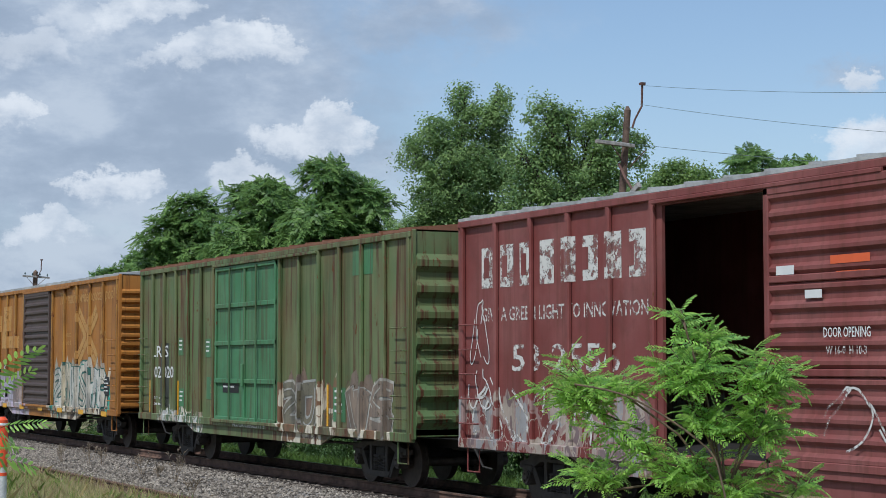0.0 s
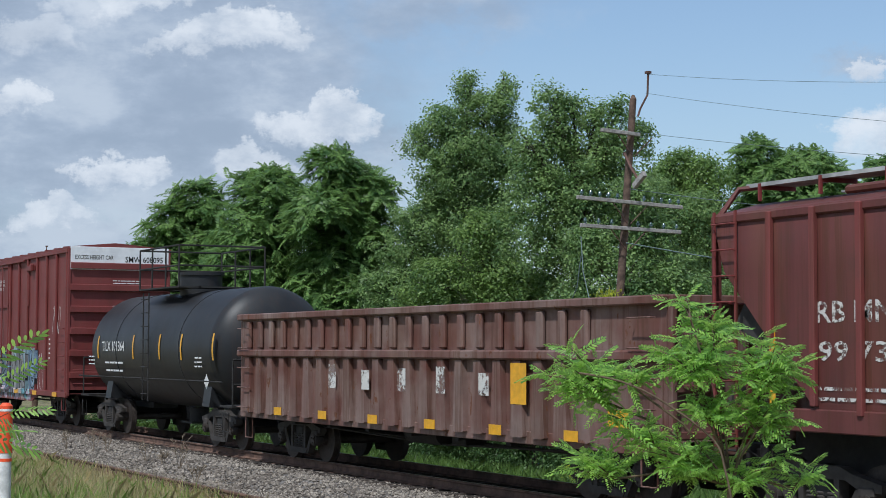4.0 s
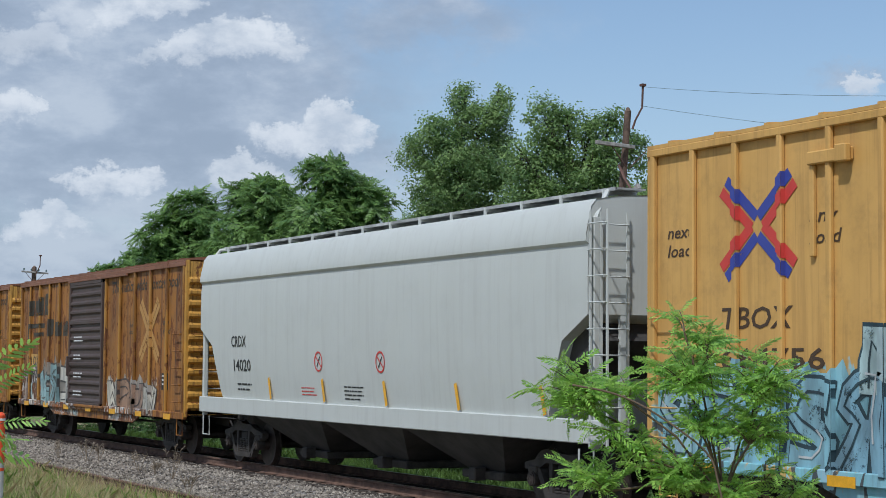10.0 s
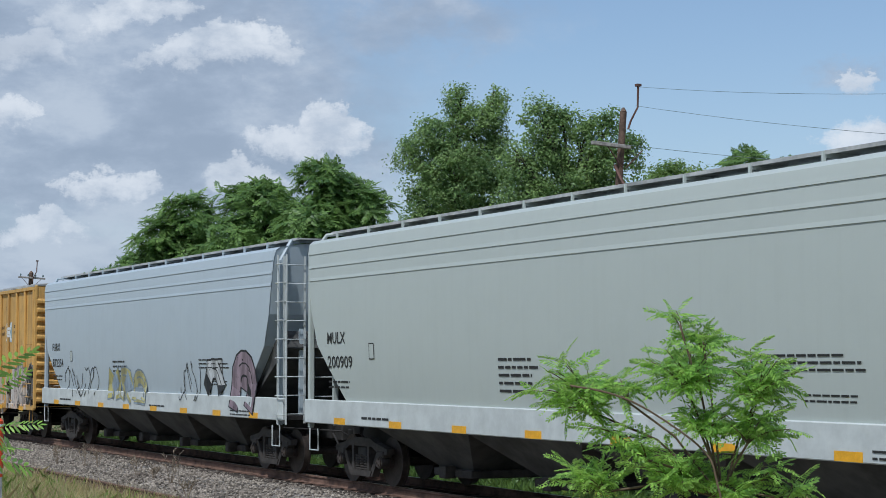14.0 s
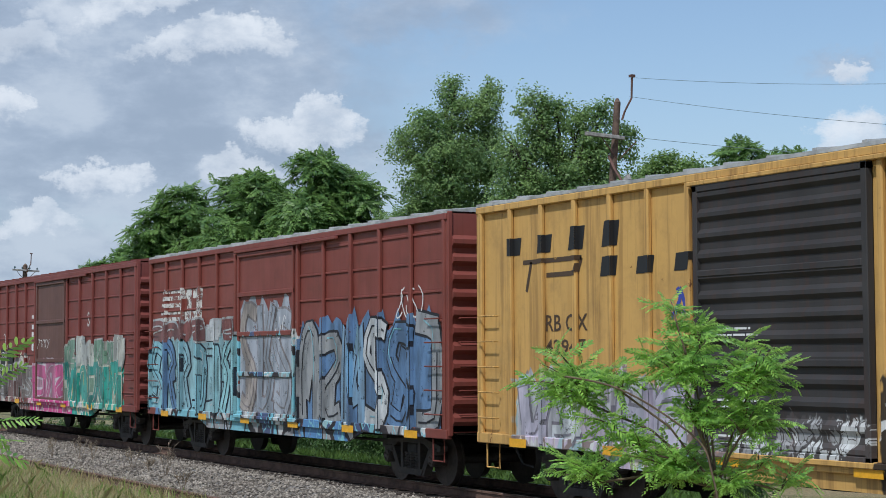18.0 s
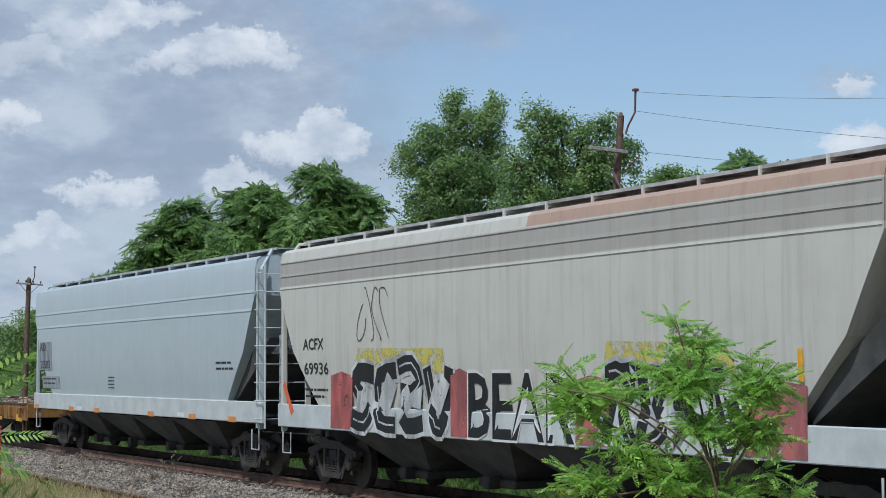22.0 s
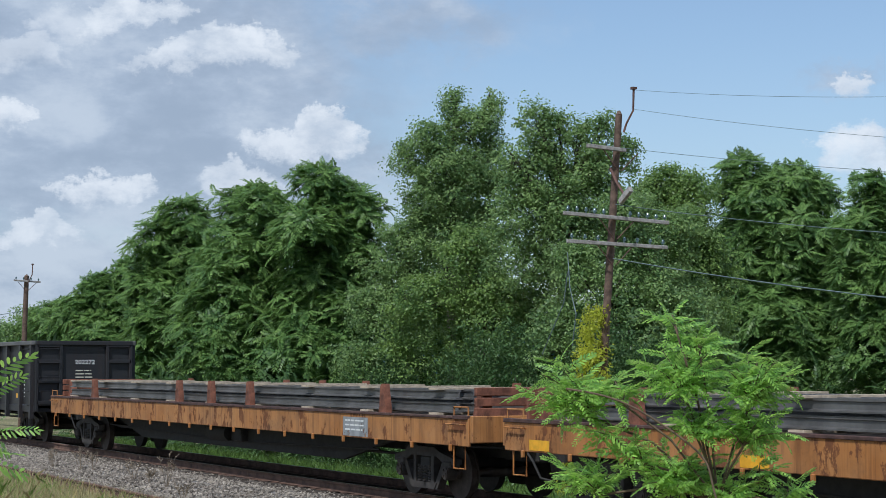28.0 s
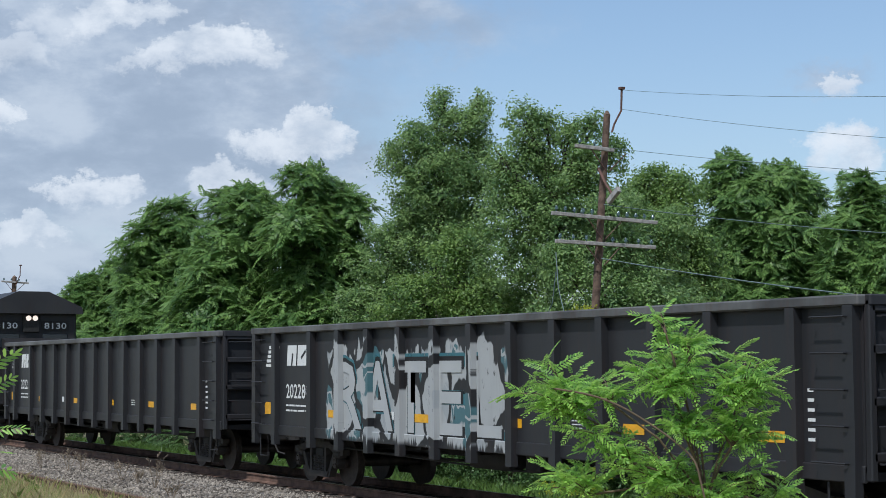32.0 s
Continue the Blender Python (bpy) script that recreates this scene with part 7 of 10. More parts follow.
    scribble(c, 0.4, 1.6, 3.25, 3.75, TAG_BLUE, yp, 36, 5, 0.035)
    scribble(c, -1.9, -1.2, 2.6, 3.0, TAG_WHITE, yp, 37, 4, 0.015)
    scribble(c, 8.6, 9.2, 2.6, 3.5, BROWN_MARK, yw, 38, 4, 0.016)
    c = TRAIN["tb2"][0]
    cross(c, -7.8, -6.4, 3.44, 4.56, BLUE_MARK, SCARLET, yw)
    text("next", -9.1, 3.95, 0.17, BROWN_MARK, c, yw, 0.6, slant=0.2), text("load", -9.1, 3.7, 0.17, BROWN_MARK, c, yw, 0.6, slant=0.2)
    text("any", -6.1, 3.98, 0.17, BROWN_MARK, c, yw, 0.55, slant=0.2), text("road", -6.1, 3.72, 0.17, BROWN_MARK, c, yw, 0.62, slant=0.2)
    text("TBOX", -7.9, 2.72, 0.28, BROWN_MARK, c, yw, 1.5, slant=0.15), text("664756", -7.9, 2.22, 0.26, BROWN_MARK, c, yw, 2.1)
    patch(c, 6.1, 8.1, 3.70, 4.55, YELLOW_T1, yw + 0.002, "panel")
    flat([[(6.2, 4.2), (7.35, 4.2), (7.35, 4.38), (6.2, 4.38)], [(6.38, 3.8), (6.6, 3.8), (6.6, 4.2), (6.38, 4.2)], [(6.92, 3.8), (7.14, 3.8), (7.14, 4.2), (6.92, 4.2)], strip((7.3, 3.8), (7.95, 4.4), 0.17), strip((7.4, 4.38), (7.95, 3.8), 0.17)], RED_MARK, c, yw - 0.003, "trade_mark")
    text("Railcar Pooling", 6.16, 3.31, 0.21, BROWN_MARK, c, yw, 1.97), text("Experts", 6.62, 3.02, 0.2, BROWN_MARK, c, yw, 0.98)
    for x, s in ((-1.9, ("IMPORTANT", "CLOSE THIS DOOR", "BEFORE CLOSING", "MAIN DOOR")), (0.6, ("CLOSE AND LOCK", "BOTH DOORS", "BEFORE", "MOVING CAR"))):
        for i, q in enumerate(s):
            text(q, x + (0.1 if i else 0.2), 4.52 - 0.14 * i, 0.095, WHITE_TEXT, c, yp, 0.95 if len(q) > 11 else 0.65)
    scribble(c, 8.5, 9.25, 3.65, 4.1, TAG_INK, yw, 39, 6, 0.03)
    throw_up(c, -9.2, -3.0, 0.98, 2.2, 6, ((0.22, 0.50, 0.60), (0.30, 0.55, 0.62), (0.18, 0.42, 0.55)), (0.03, 0.07, 0.09), yw, 40, SILVER, cloud=(0.25, 0.50, 0.58))
    throw_up(c, -5.2, -3.2, 1.9, 2.75, 2, ((0.30, 0.55, 0.62), (0.45, 0.62, 0.62)), (0.03, 0.07, 0.09), yw, 41, SILVER)
    throw_up(c, 2.5, 7.6, 0.98, 2.25, 7, (GREY_S, (0.07, 0.07, 0.08), (0.35, 0.20, 0.20), LILAC_S), INK, yw, 42, SILVER, cloud=(0.10, 0.10, 0.11))
    for k in (-1.9, 0.6):
        bars(k, 2.3, 1.0, 0.7, 5, WHITE_TEXT, c, yp, 43)
        patch(c, k + 0.5, k + 0.75, 2.45, 2.6, WHITE_TEXT, yp - 0.002, "placard")
    y = -1.53
    c = TRAIN["crdx"][0]
    text("CRDX", -6.5, 2.57, 0.24, BLACK_TEXT, c, y, 0.9), text("14020", -6.45, 2.05, 0.25, BLACK_TEXT, c, y, 1.1)
    bars(-6.2, 1.78, 1.0, 0.22, 2, BLACK_TEXT, c, -1.50, 44), bars(-2.6, 1.75, 0.8, 0.2, 3, SCARLET, c, -1.49, 45), bars(-0.5, 1.80, 0.9, 0.3, 4, BLACK_TEXT, c, -1.49, 46)
    for x in (-1.67, 1.17):
        ring = [[(x + r * math.cos(a), 2.26 + r * math.sin(a)) for a, r in ((2 * math.pi * i / 16, 0.20), (2 * math.pi * (i + 1) / 16, 0.20), (2 * math.pi * (i + 1) / 16, 0.165), (2 * math.pi * i / 16, 0.165))] for i in range(16)]
        flat(ring + [strip((x - 0.13, 2.36), (x + 0.13, 2.16), 0.03)], SCARLET, c, -1.525, "warning_sign")
        flat([strip((x - 0.08, 2.16), (x + 0.08, 2.36), 0.03)], BLACK_TEXT, c, -1.527, "warning_sign")
    for x in (-4.2, -1.4, 1.4, 4.2, 7.0):
        flat([strip((x - 0.10, 1.92), (x + 0.05, 1.48), 0.10)], YELLOW, c, -1.505, "reflector")
    for key, ink, nat in (("rb11", BROWN_MARK, FADED_TEXT), ("rb12", BROWN_MARK, FADED_TEXT), ("rb20", BROWN_MARK, FADED_TEXT)):
        c = TRAIN[key][0]
        blocks(c, -6.8, -4.6, 3.58, 4.22, (0.72, 0.72, 0.86, 1), nat, yw, 0.12, 0.22)
        blocks(c, -4.85, -2.1, 2.94, 3.45, (1, 0.82, 0.82), nat, yw, 0.12, 0.18)
        flat([[(-7.1, 3.20), (-5.1, 3.20), (-5.1, 3.34), (-7.1, 3.34)], [(-7.1, 2.84), (-6.95, 2.84), (-6.95, 3.2), (-7.1, 3.2)], [(-6.35, 2.95), (-5.2, 2.95), (-5.2, 3.07), (-6.35, 3.07)]], nat, c, yw, "trade_mark")
        text("The nationwide boxcar pool", 1.77, 4.02, 0.30, nat, c, yw, 5.6, slant=0.25)
        cross(c, 4.35, 5.8, 2.3, 3.7, PALE_BLUE if key == "rb20" else GHOST, GHOST, yw)
        text("next", 3.4, 3.1, 0.13, nat, c, yw, 0.55, slant=0.2), text("load", 3.4, 2.92, 0.13, nat, c, yw, 0.55, slant=0.2)
        text("any", 6.12, 3.12, 0.15, nat, c, yw, 0.5, slant=0.2), text("road", 6.12, 2.9, 0.15, nat, c, yw, 0.6, slant=0.2)
        reflectors(c, 15.8, -1.582, 0.92, 7)
        patch(c, 6.1, 6.6, 1.55, 1.95, TAG_INK, yw - 0.002, "notice")
        bars(6.15, 1.9, 0.4, 0.3, 3, WHITE_TEXT, c, yw - 0.004, 47)
    c = TRAIN["rb11"][0]
    patch(c, -7.1, -5.6, 1.55, 2.42, YELLOW_A, yw, "panel")
    text("RB OX", -7.05, 2.08, 0.28, BLACK_TEXT, c, yw - 0.003, 1.4), text("39 929", -7.0, 1.70, 0.26, BLACK_TEXT, c, yw - 0.003, 1.36)
    throw_up(c, -5.4, -2.2, 0.98, 2.1, 4, (SILVER, (0.30, 0.50, 0.50), CREAM_S, (0.35, 0.16, 0.06)), (0.10, 0.09, 0.08), yw, 48, cloud=(0.35, 0.30, 0.24))
    throw_up(c, 1.6, 5.6, 0.98, 1.75, 5, (CREAM_S, GREY_S, (0.40, 0.22, 0.12)), (0.10, 0.07, 0.06), yw, 49, cloud=(0.40, 0.34, 0.28))
    for i in range(4):
        bars(-1.5, 2.9 - 0.5 * i, 0.9, 0.2, 2, WHITE_TEXT, c, yc, 50 + i)
    c = TRAIN["rb12"][0]
    patch(c, -6.95, -5.3, 1.25, 2.40, TAG_INK, yw, "panel")
    text("RB OX", -6.9, 2.06, 0.28, WHITE_TEXT, c, yw - 0.003, 1.5), text("39 582", -6.82, 1.70, 0.28, WHITE_TEXT, c, yw - 0.003, 1.45)
    bars(-6.6, 1.55, 1.1, 0.26, 2, WHITE_TEXT, c, yw - 0.003, 55)
    text("CLOSE AND LOCK DOORS", -0.8, 3.72, 0.13, WHITE_TEXT, c, yc, 1.4), text("BEFORE MOVING CAR", -0.72, 3.50, 0.13, WHITE_TEXT, c, yc, 1.15)
    bars(-1.4, 3.0, 0.6, 0.12, 1, WHITE_TEXT, c, yc, 56), bars(-1.25, 2.6, 0.6, 0.25, 2, WHITE_TEXT, c, yc, 57)
    throw_up(c, -5.2, -2.0, 0.98, 2.2, 4, (GREEN_S, (0.12, 0.36, 0.22), (0.18, 0.40, 0.16)), (0.05, 0.05, 0.06), yw, 58, cloud=(0.45, 0.05, 0.25))
    throw_up(c, 1.7, 5.8, 0.98, 2.0, 5, ((0.45, 0.36, 0.26), (0.42, 0.42, 0.42), (0.40, 0.22, 0.12)), (0.25, 0.13, 0.08), yw, 59, cloud=(0.50, 0.42, 0.34))
    scribble(c, -7.85, -7.2, 3.05, 3.7, TAG_WHITE, yw, 60, 3, 0.03)
    c = TRAIN["rb20"][0]
    text("RB OX", -6.3, 2.28, 0.30, CREAM_MARK, c, yw, 1.45), text("32 567", -6.2, 1.88, 0.26, CREAM_MARK, c, yw, 1.35)
    throw_up(c, -7.95, -6.5, 2.85, 3.65, 3, ((0.03, 0.10, 0.13), (0.04, 0.13, 0.16)), (0.30, 0.50, 0.52), yw, 61)
    scribble(c, 6.15, 7.6, 2.9, 3.6, TAG_WHITE, yw, 62, 7, 0.03)
    throw_up(c, -7.9, -2.2, 0.98, 1.9, 6, (CREAM_S, RED_S, (0.55, 0.35, 0.24), (0.12, 0.05, 0.05)), (0.06, 0.03, 0.03), yw, 63, cloud=(0.50, 0.40, 0.30))
    throw_up(c, 1.7, 7.6, 0.98, 1.95, 6, (SILVER, CREAM_S, (0.50, 0.46, 0.42)), (0.12, 0.10, 0.09), yw, 64, cloud=(0.50, 0.48, 0.44))
    for i in range(3):
        scribble(c, -1.6, 0.9, 1.1 + 0.5 * i, 1.5 + 0.5 * i, WORN_TEXT, yc, 65 + i, 9, 0.035)
    y = -1.52
    for key, a, b in (("mulx", "MULX", "200909"), ("furx", "FURX", "872354")):
        c = TRAIN[key][0]
        x = -9.05 if key == "mulx" else -8.3
        text(a, x, 2.66, 0.22, BLACK_TEXT, c, y - 0.008, 0.85), text(b, x, 2.20, 0.23, BLACK_TEXT, c, y, 1.15)
        bars(x, 1.95, 1.0, 0.2, 2, BLACK_TEXT, c, y + 0.02, 70), bars(-2.3, 2.36, 1.25, 0.62, 5, BLACK_TEXT, c, y, 71), bars(4.45, 2.38, 2.1, 0.26, 3, BLACK_TEXT, c, y, 72), bars(5.25, 1.9, 1.2, 0.14, 2, BLACK_TEXT, c, y + 0.03, 73)
        reflectors(c, TRAIN[key][1] - 1, -1.502, 1.19, 8, 0.5, 0.12)
        bars(-7.5, 1.30, 1.2, 0.12, 1, BLACK_TEXT, c, -1.503, 74), bars(0.8, 1.28, 1.4, 0.1, 1, BLACK_TEXT, c, -1.503, 75), bars(6.5, 1.28, 1.4, 0.16, 2, BLACK_TEXT, c, -1.503, 76)
        flat([[(x + 1.9, 2.35), (x + 2.12, 2.35), (x + 2.12, 2.65), (x + 1.9, 2.65)], ], BLACK_TEXT, c, y - 0.007, "stencil")
        flat([[(x + 1.92, 2.37), (x + 2.10, 2.37), (x + 2.10, 2.63), (x + 1.92, 2.63)], ], GREY_HOPPER, c, y - 0.010, "stencil")
    c = TRAIN["furx"][0]
    scribble(c, -7.0, -3.7, 1.35, 2.2, BLACK_TEXT, y, 77, 8, 0.03)
    throw_up(c, -2.7, 0.5, 1.35, 2.15, 4, ((0.55, 0.48, 0.12), (0.48, 0.42, 0.10)), (0.25, 0.33, 0.40), y, 78)
    scribble(c, 3.1, 4.5, 1.4, 2.3, BLACK_TEXT, y, 79, 5, 0.025)
    throw_up(c, 4.8, 6.0, 1.65, 2.4, 3, ((0.58, 0.60, 0.60),), INK, y, 80)
    throw_up(c, 6.5, 7.9, 1.25, 2.45, 2, ((0.10, 0.09, 0.13), (0.30, 0.22, 0.26)), INK, y, 178)
    c = TRAIN["ya"][0]
    for key in ("ya", "yb"):
        c = TRAIN[key][0]
        d = 0.18 if key == "yb" else 0.0
        blocks(c, -7.1, -3.9, 3.62 + d, 3.98 + d, (0.75, 0, 0.75, 0, 0.95, 0, 1), TAG_INK, yw, 0.2, 0.12)
        blocks(c, -4.4, -2.1, 3.2 + d, 3.48 + d, (1, 0, 0.85, 0, 0.85), TAG_INK, yw, 0.2, 0.12)
        flat([strip((-6.6, 3.5 + d), (-4.9, 3.5 + d), 0.07), strip((-6.5, 3.05 + d), (-6.35, 3.5 + d), 0.07), strip((-5.0, 3.3 + d), (-4.9, 3.5 + d), 0.07), strip((-5.9, 3.28 + d), (-5.0, 3.28 + d), 0.07)], BROWN_MARK, c, yw, "trade_mark")
        text("next", 3.6, 3.4 + d, 0.14, BROWN_MARK, c, yw, 0.5, slant=0.2), text("load", 3.6, 3.2 + d, 0.14, BROWN_MARK, c, yw, 0.5, slant=0.2)
        text("any", 5.3, 3.42 + d, 0.14, BROWN_MARK, c, yw, 0.45, slant=0.2), text("road", 5.3, 3.22 + d, 0.14, BROWN_MARK, c, yw, 0.55, slant=0.2)
        patch(c, 4.38, 5.08, 2.98 + d, 3.60 + d, PALE_BLUE, yw, "panel")
        cross(c, 4.40, 5.05, 3.0 + d, 3.58 + d, WHITE_TEXT, WHITE_TEXT, yw - 0.003)
        reflectors(c, 16.0, -1.582, 0.92, 6)
        for i in range(4):
            bars(-1.5, 2.6 - 0.45 * i, 0.9, 0.16, 2, WHITE_TEXT, c, yc, 82 + i)
    c = TRAIN["ya"][0]
    throw_up(c, -8.2, -6.7, 2.65, 3.45, 3, (INK, (0.05, 0.09, 0.12)), (0.10, 0.18, 0.22), yw, 86)
    patch(c, -6.3, -5.0, 1.7, 2.45, spray(GREY_S), yw, "panel")
    throw_up(c, -8.1, -2.2, 0.98, 2.05, 6, (SILVER, INK, (0.52, 0.42, 0.42), (0.10, 0.10, 0.11), LILAC_S), (0.06, 0.06, 0.06), yw - 0.004, 87, cloud=(0.30, 0.28, 0.30))
    throw_up(c, 1.6, 3.4, 1.6, 2.9, 1, ((0.62, 0.42, 0.36),), (0.6, 0.4, 0.34), yw, 88)
    throw_up(c, 5.2, 7.9, 0.98, 2.4, 3, (INK, (0.60, 0.50, 0.42), SILVER), (0.3, 0.28, 0.26), yw, 89)
    c = TRAIN["yb"][0]
    text("RB OX", -5.95, 2.62, 0.25, BROWN_MARK, c, yw, 1.2), text("42947", -5.95, 2.28, 0.22, BROWN_MARK, c, yw, 1.15)
    throw_up(c, 1.75, 6.6, 0.98, 2.2, 6, (INK, INK, (0.03, 0.03, 0.03)), (0.68, 0.67, 0.66), yw, 90, (0.68, 0.67, 0.66))
    throw_up(c, -6.8, -2.2, 0.98, 1.9, 5, (LILAC_S, SILVER, (0.35, 0.50, 0.58), (0.45, 0.35, 0.40)), (0.25, 0.22, 0.26), yw, 91, cloud=(0.50, 0.48, 0.50))
    scribble(c, -2.6, -2.3, 2.75, 3.15, BLUE_MARK, yw, 190, 2, 0.07)
    c = TRAIN["ns18"][0]
    for i in range(5):
        flat([strip((-7.15 + 0.05 * i, 3.14 + 0.165 * i), (-5.7 + 0.04 * i, 3.14 + 0.165 * i), 0.10)], WORN_TEXT, c, yw, "trade_mark")
    blocks(c, -5.6, -4.15, 3.12, 3.86, (1, 1), WORN_TEXT, yw, 0.1, 0.12)
    blocks(c, -5.45, -4.3, 3.3, 3.6, (1, 1), NS_RED, yw - 0.002, 0.1, 0.6)
    patch(c, -6.15, -5.15, 1.95, 2.75, TAG_INK, yw - 0.008, "panel")
    text("NS", -6.0, 2.42, 0.24, WHITE_TEXT, c, yw - 0.010, 0.7), text("411", -6.0, 2.05, 0.24, WHITE_TEXT, c, yw - 0.010, 0.75)
    throw_up(c, -7.8, -2.0, 1.0, 2.75, 5, (CYAN_S, (0.30, 0.60, 0.64), (0.10, 0.25, 0.48), CYAN_S), (0.02, 0.03, 0.05), yw, 92, SILVER, cloud=(0.25, 0.55, 0.60))
    throw_up(c, -7.7, -2.0, 2.65, 3.1, 6, ((0.60, 0.60, 0.58), (0.25, 0.08, 0.07)), (0.5, 0.5, 0.48), yw, 93)
    throw_up(c, 1.5, 7.6, 1.0, 2.9, 6, ((0.10, 0.22, 0.42), GREY_S, (0.16, 0.35, 0.55), SILVER, (0.12, 0.11, 0.12)), (0.02, 0.02, 0.03), yw, 94, CYAN_S, cloud=(0.10, 0.22, 0.42))
    throw_up(c, -1.7, 1.2, 1.1, 3.4, 3, ((0.40, 0.42, 0.48), (0.42, 0.36, 0.32), (0.33, 0.36, 0.42)), (0.28, 0.24, 0.24), yp, 95, cloud=(0.40, 0.42, 0.48))
    scribble(c, 5.95, 6.95, 2.9, 3.45, TAG_WHITE, yw, 96, 5, 0.03)
    scribble(c, 0.2, 0.9, 2.6, 3.1, TAG_WHITE, yp - 0.008, 97, 4, 0.025)
    reflectors(c, 15.8, -1.582, 0.92, 6)
    c = TRAIN["r19"][0]
    throw_up(c, -2.3, -1.85, 0.98, 2.1, 1, (PINK_S,), (0.70, 0.50, 0.55), yw, 98)
    throw_up(c, -1.85, 1.3, 1.0, 2.1, 4, (PINK_S, (0.66, 0.10, 0.28)), (0.70, 0.52, 0.56), yp, 99, cloud=(0.55, 0.20, 0.30))
    throw_up(c, 1.45, 6.6, 0.95, 2.15, 6, (TEAL_S, (0.03, 0.40, 0.31), TEAL_S), (0.66, 0.64, 0.50), yw, 100, (0.60, 0.52, 0.15), cloud=(0.25, 0.38, 0.28))
    throw_up(c, 1.5, 6.8, 2.0, 2.75, 5, ((0.20, 0.36, 0.24), (0.55, 0.55, 0.48)), (0.5, 0.48, 0.42), yw + 0.002, 101)
    throw_up(c, -7.4, -2.3, 1.0, 2.0, 6, ((0.20, 0.10, 0.085), (0.26, 0.22, 0.20), (0.18, 0.07, 0.06)), (0.5, 0.48, 0.45), yw, 102)
    for x, w in ((-6.17, 0.78), (-5.25, 0.62)):
        patch(c, x, x + w, 1.76, 2.52, TAG_INK, yw - 0.05, "panel")
    text("SOU", -6.1, 2.22, 0.22, WHITE_TEXT, c, yw - 0.053, 0.62), text("510", -6.1, 1.84, 0.22, WHITE_TEXT, c, yw - 0.053, 0.62), text("151", -5.2, 1.84, 0.22, WHITE_TEXT, c, yw - 0.053, 0.45)
    for z, h in ((3.42, 0.10), (3.10, 0.14), (2.80, 0.22), (2.46, 0.24)):
        patch(c, -2.42, -2.20, z, z + h, WHITE_TEXT, yw - 0.03, "placard")
    scribble(c, -6.0, -5.4, 2.4, 3.0, TAG_WHITE, yw, 103, 2, 0.04)
    scribble(c, -1.7, -0.4, 2.5, 2.8, TAG_WHITE, yp, 104, 6, 0.02)
    text("S", 3.4, 3.1, 0.4, WORN_TEXT, c, yw), bars(-0.9, 3.3, 0.4, 0.15, 1, WHITE_TEXT, c, yp, 105)
    reflectors(c, 15.8, -1.582, 0.92, 6)
    c = TRAIN["acfx"][0]
    text("ACFX", -8.0, 2.66, 0.22, BLACK_TEXT, c, -1.53, 1.0), text("69936", -8.0, 2.18, 0.23, BLACK_TEXT, c, y, 1.2)
    bars(-8.0, 1.9, 1.2, 0.26, 2, BLACK_TEXT, c, y + 0.03, 106)
    for x0, x1, z1 in ((-6.7, -5.7, 2.15), (-1.75, -1.1, 2.2), (2.2, 3.1, 2.1), (6.2, 7.5, 2.05)):
        flat([[(x0, 1.16), (x1, 1.16), (x1, z1), ((x0 + x1) / 2, z1 + 0.08), (x0, z1)]], spray((0.58, 0.07, 0.05)), c, -1.49, "graffiti", "scarlet sprayed patch between the black shapes")
    flat([[(-5.7, 2.2), (-1.9, 2.2), (-2.0, 2.62), (-5.4, 2.66)]], YELLOW_MIST, c, -1.50, "graffiti")
    flat([[(2.9, 2.1), (6.2, 2.1), (5.9, 2.6), (3.1, 2.66)]], YELLOW_MIST, c, -1.50, "graffiti")
    throw_up(c, -5.8, -1.75, 1.18, 2.5, 5, (INK,), (0.62, 0.62, 0.60), -1.53, 107)
    text("BEAR", -1.25, 1.14, 1.16, TAG_WHITE, c, -1.53, 3.5, "graffiti_outline"), text("BEAR", -1.2, 1.18, 1.06, spray(INK), c, -1.56, 3.38, "graffiti_fill")
    throw_up(c, 2.9, 6.4, 1.18, 2.5, 5, (INK,), (0.62, 0.62, 0.60), -1.53, 108)
    scribble(c, -5.4, -4.1, 2.75, 3.75, BROWN_MARK, -1.535, 109, 4, 0.022)
    flat([strip((7.4, 2.5), (7.42, 2.1), 0.1)], YELLOW, c, y, "reflector")
    flat([strip((-9.1, 2.0), (-8.6, 1.4), 0.16)], ORANGE_MARK, c, y + 0.04, "marking")
    c = TRAIN["aex"][0]
    patch(c, -8.6, -7.25, 2.28, 3.1, spray((0.30, 0.33, 0.36)), y - 0.008, "panel")
    text("AEX", -8.55, 2.86, 0.22, BLACK_TEXT, c, y - 0.012, 0.72), text("20583", -8.55, 2.33, 0.24, BLACK_TEXT, c, y - 0.012, 1.05)
    patch(c, -8.4, -6.5, 1.75, 2.1, spray((0.36, 0.39, 0.42)), y + 0.01, "panel")
    bars(-8.3, 2.05, 1.5, 0.26, 2, BLACK_TEXT, c, y + 0.006, 110), bars(-1.7, 2.1, 0.6, 0.36, 4, TAG_INK, c, y + 0.01, 111), bars(6.6, 2.45, 1.1, 0.26, 2, BLACK_TEXT, c, y, 112)
    o = plain("orange_reflector", (0.62, 0.24, 0.05), 0.5, 0.0, 0.2)
    for x in (-9.0, -5.2, -2.7, 1.95, 5.0, 7.6):
        patch(c, x - 0.24, x + 0.24, 1.14, 1.26, o, -1.503, "reflector")
    for x in (-4.4, 4.2):
        patch(c, x - 0.25, x + 0.25, 1.18, 1.28, WHITE_TEXT, -1.503, "placard")
    c = TRAIN["tpax"][0]
    patch(c, -6.5, -4.4, 0.66, 0.98, TAG_INK, -1.474, "panel")
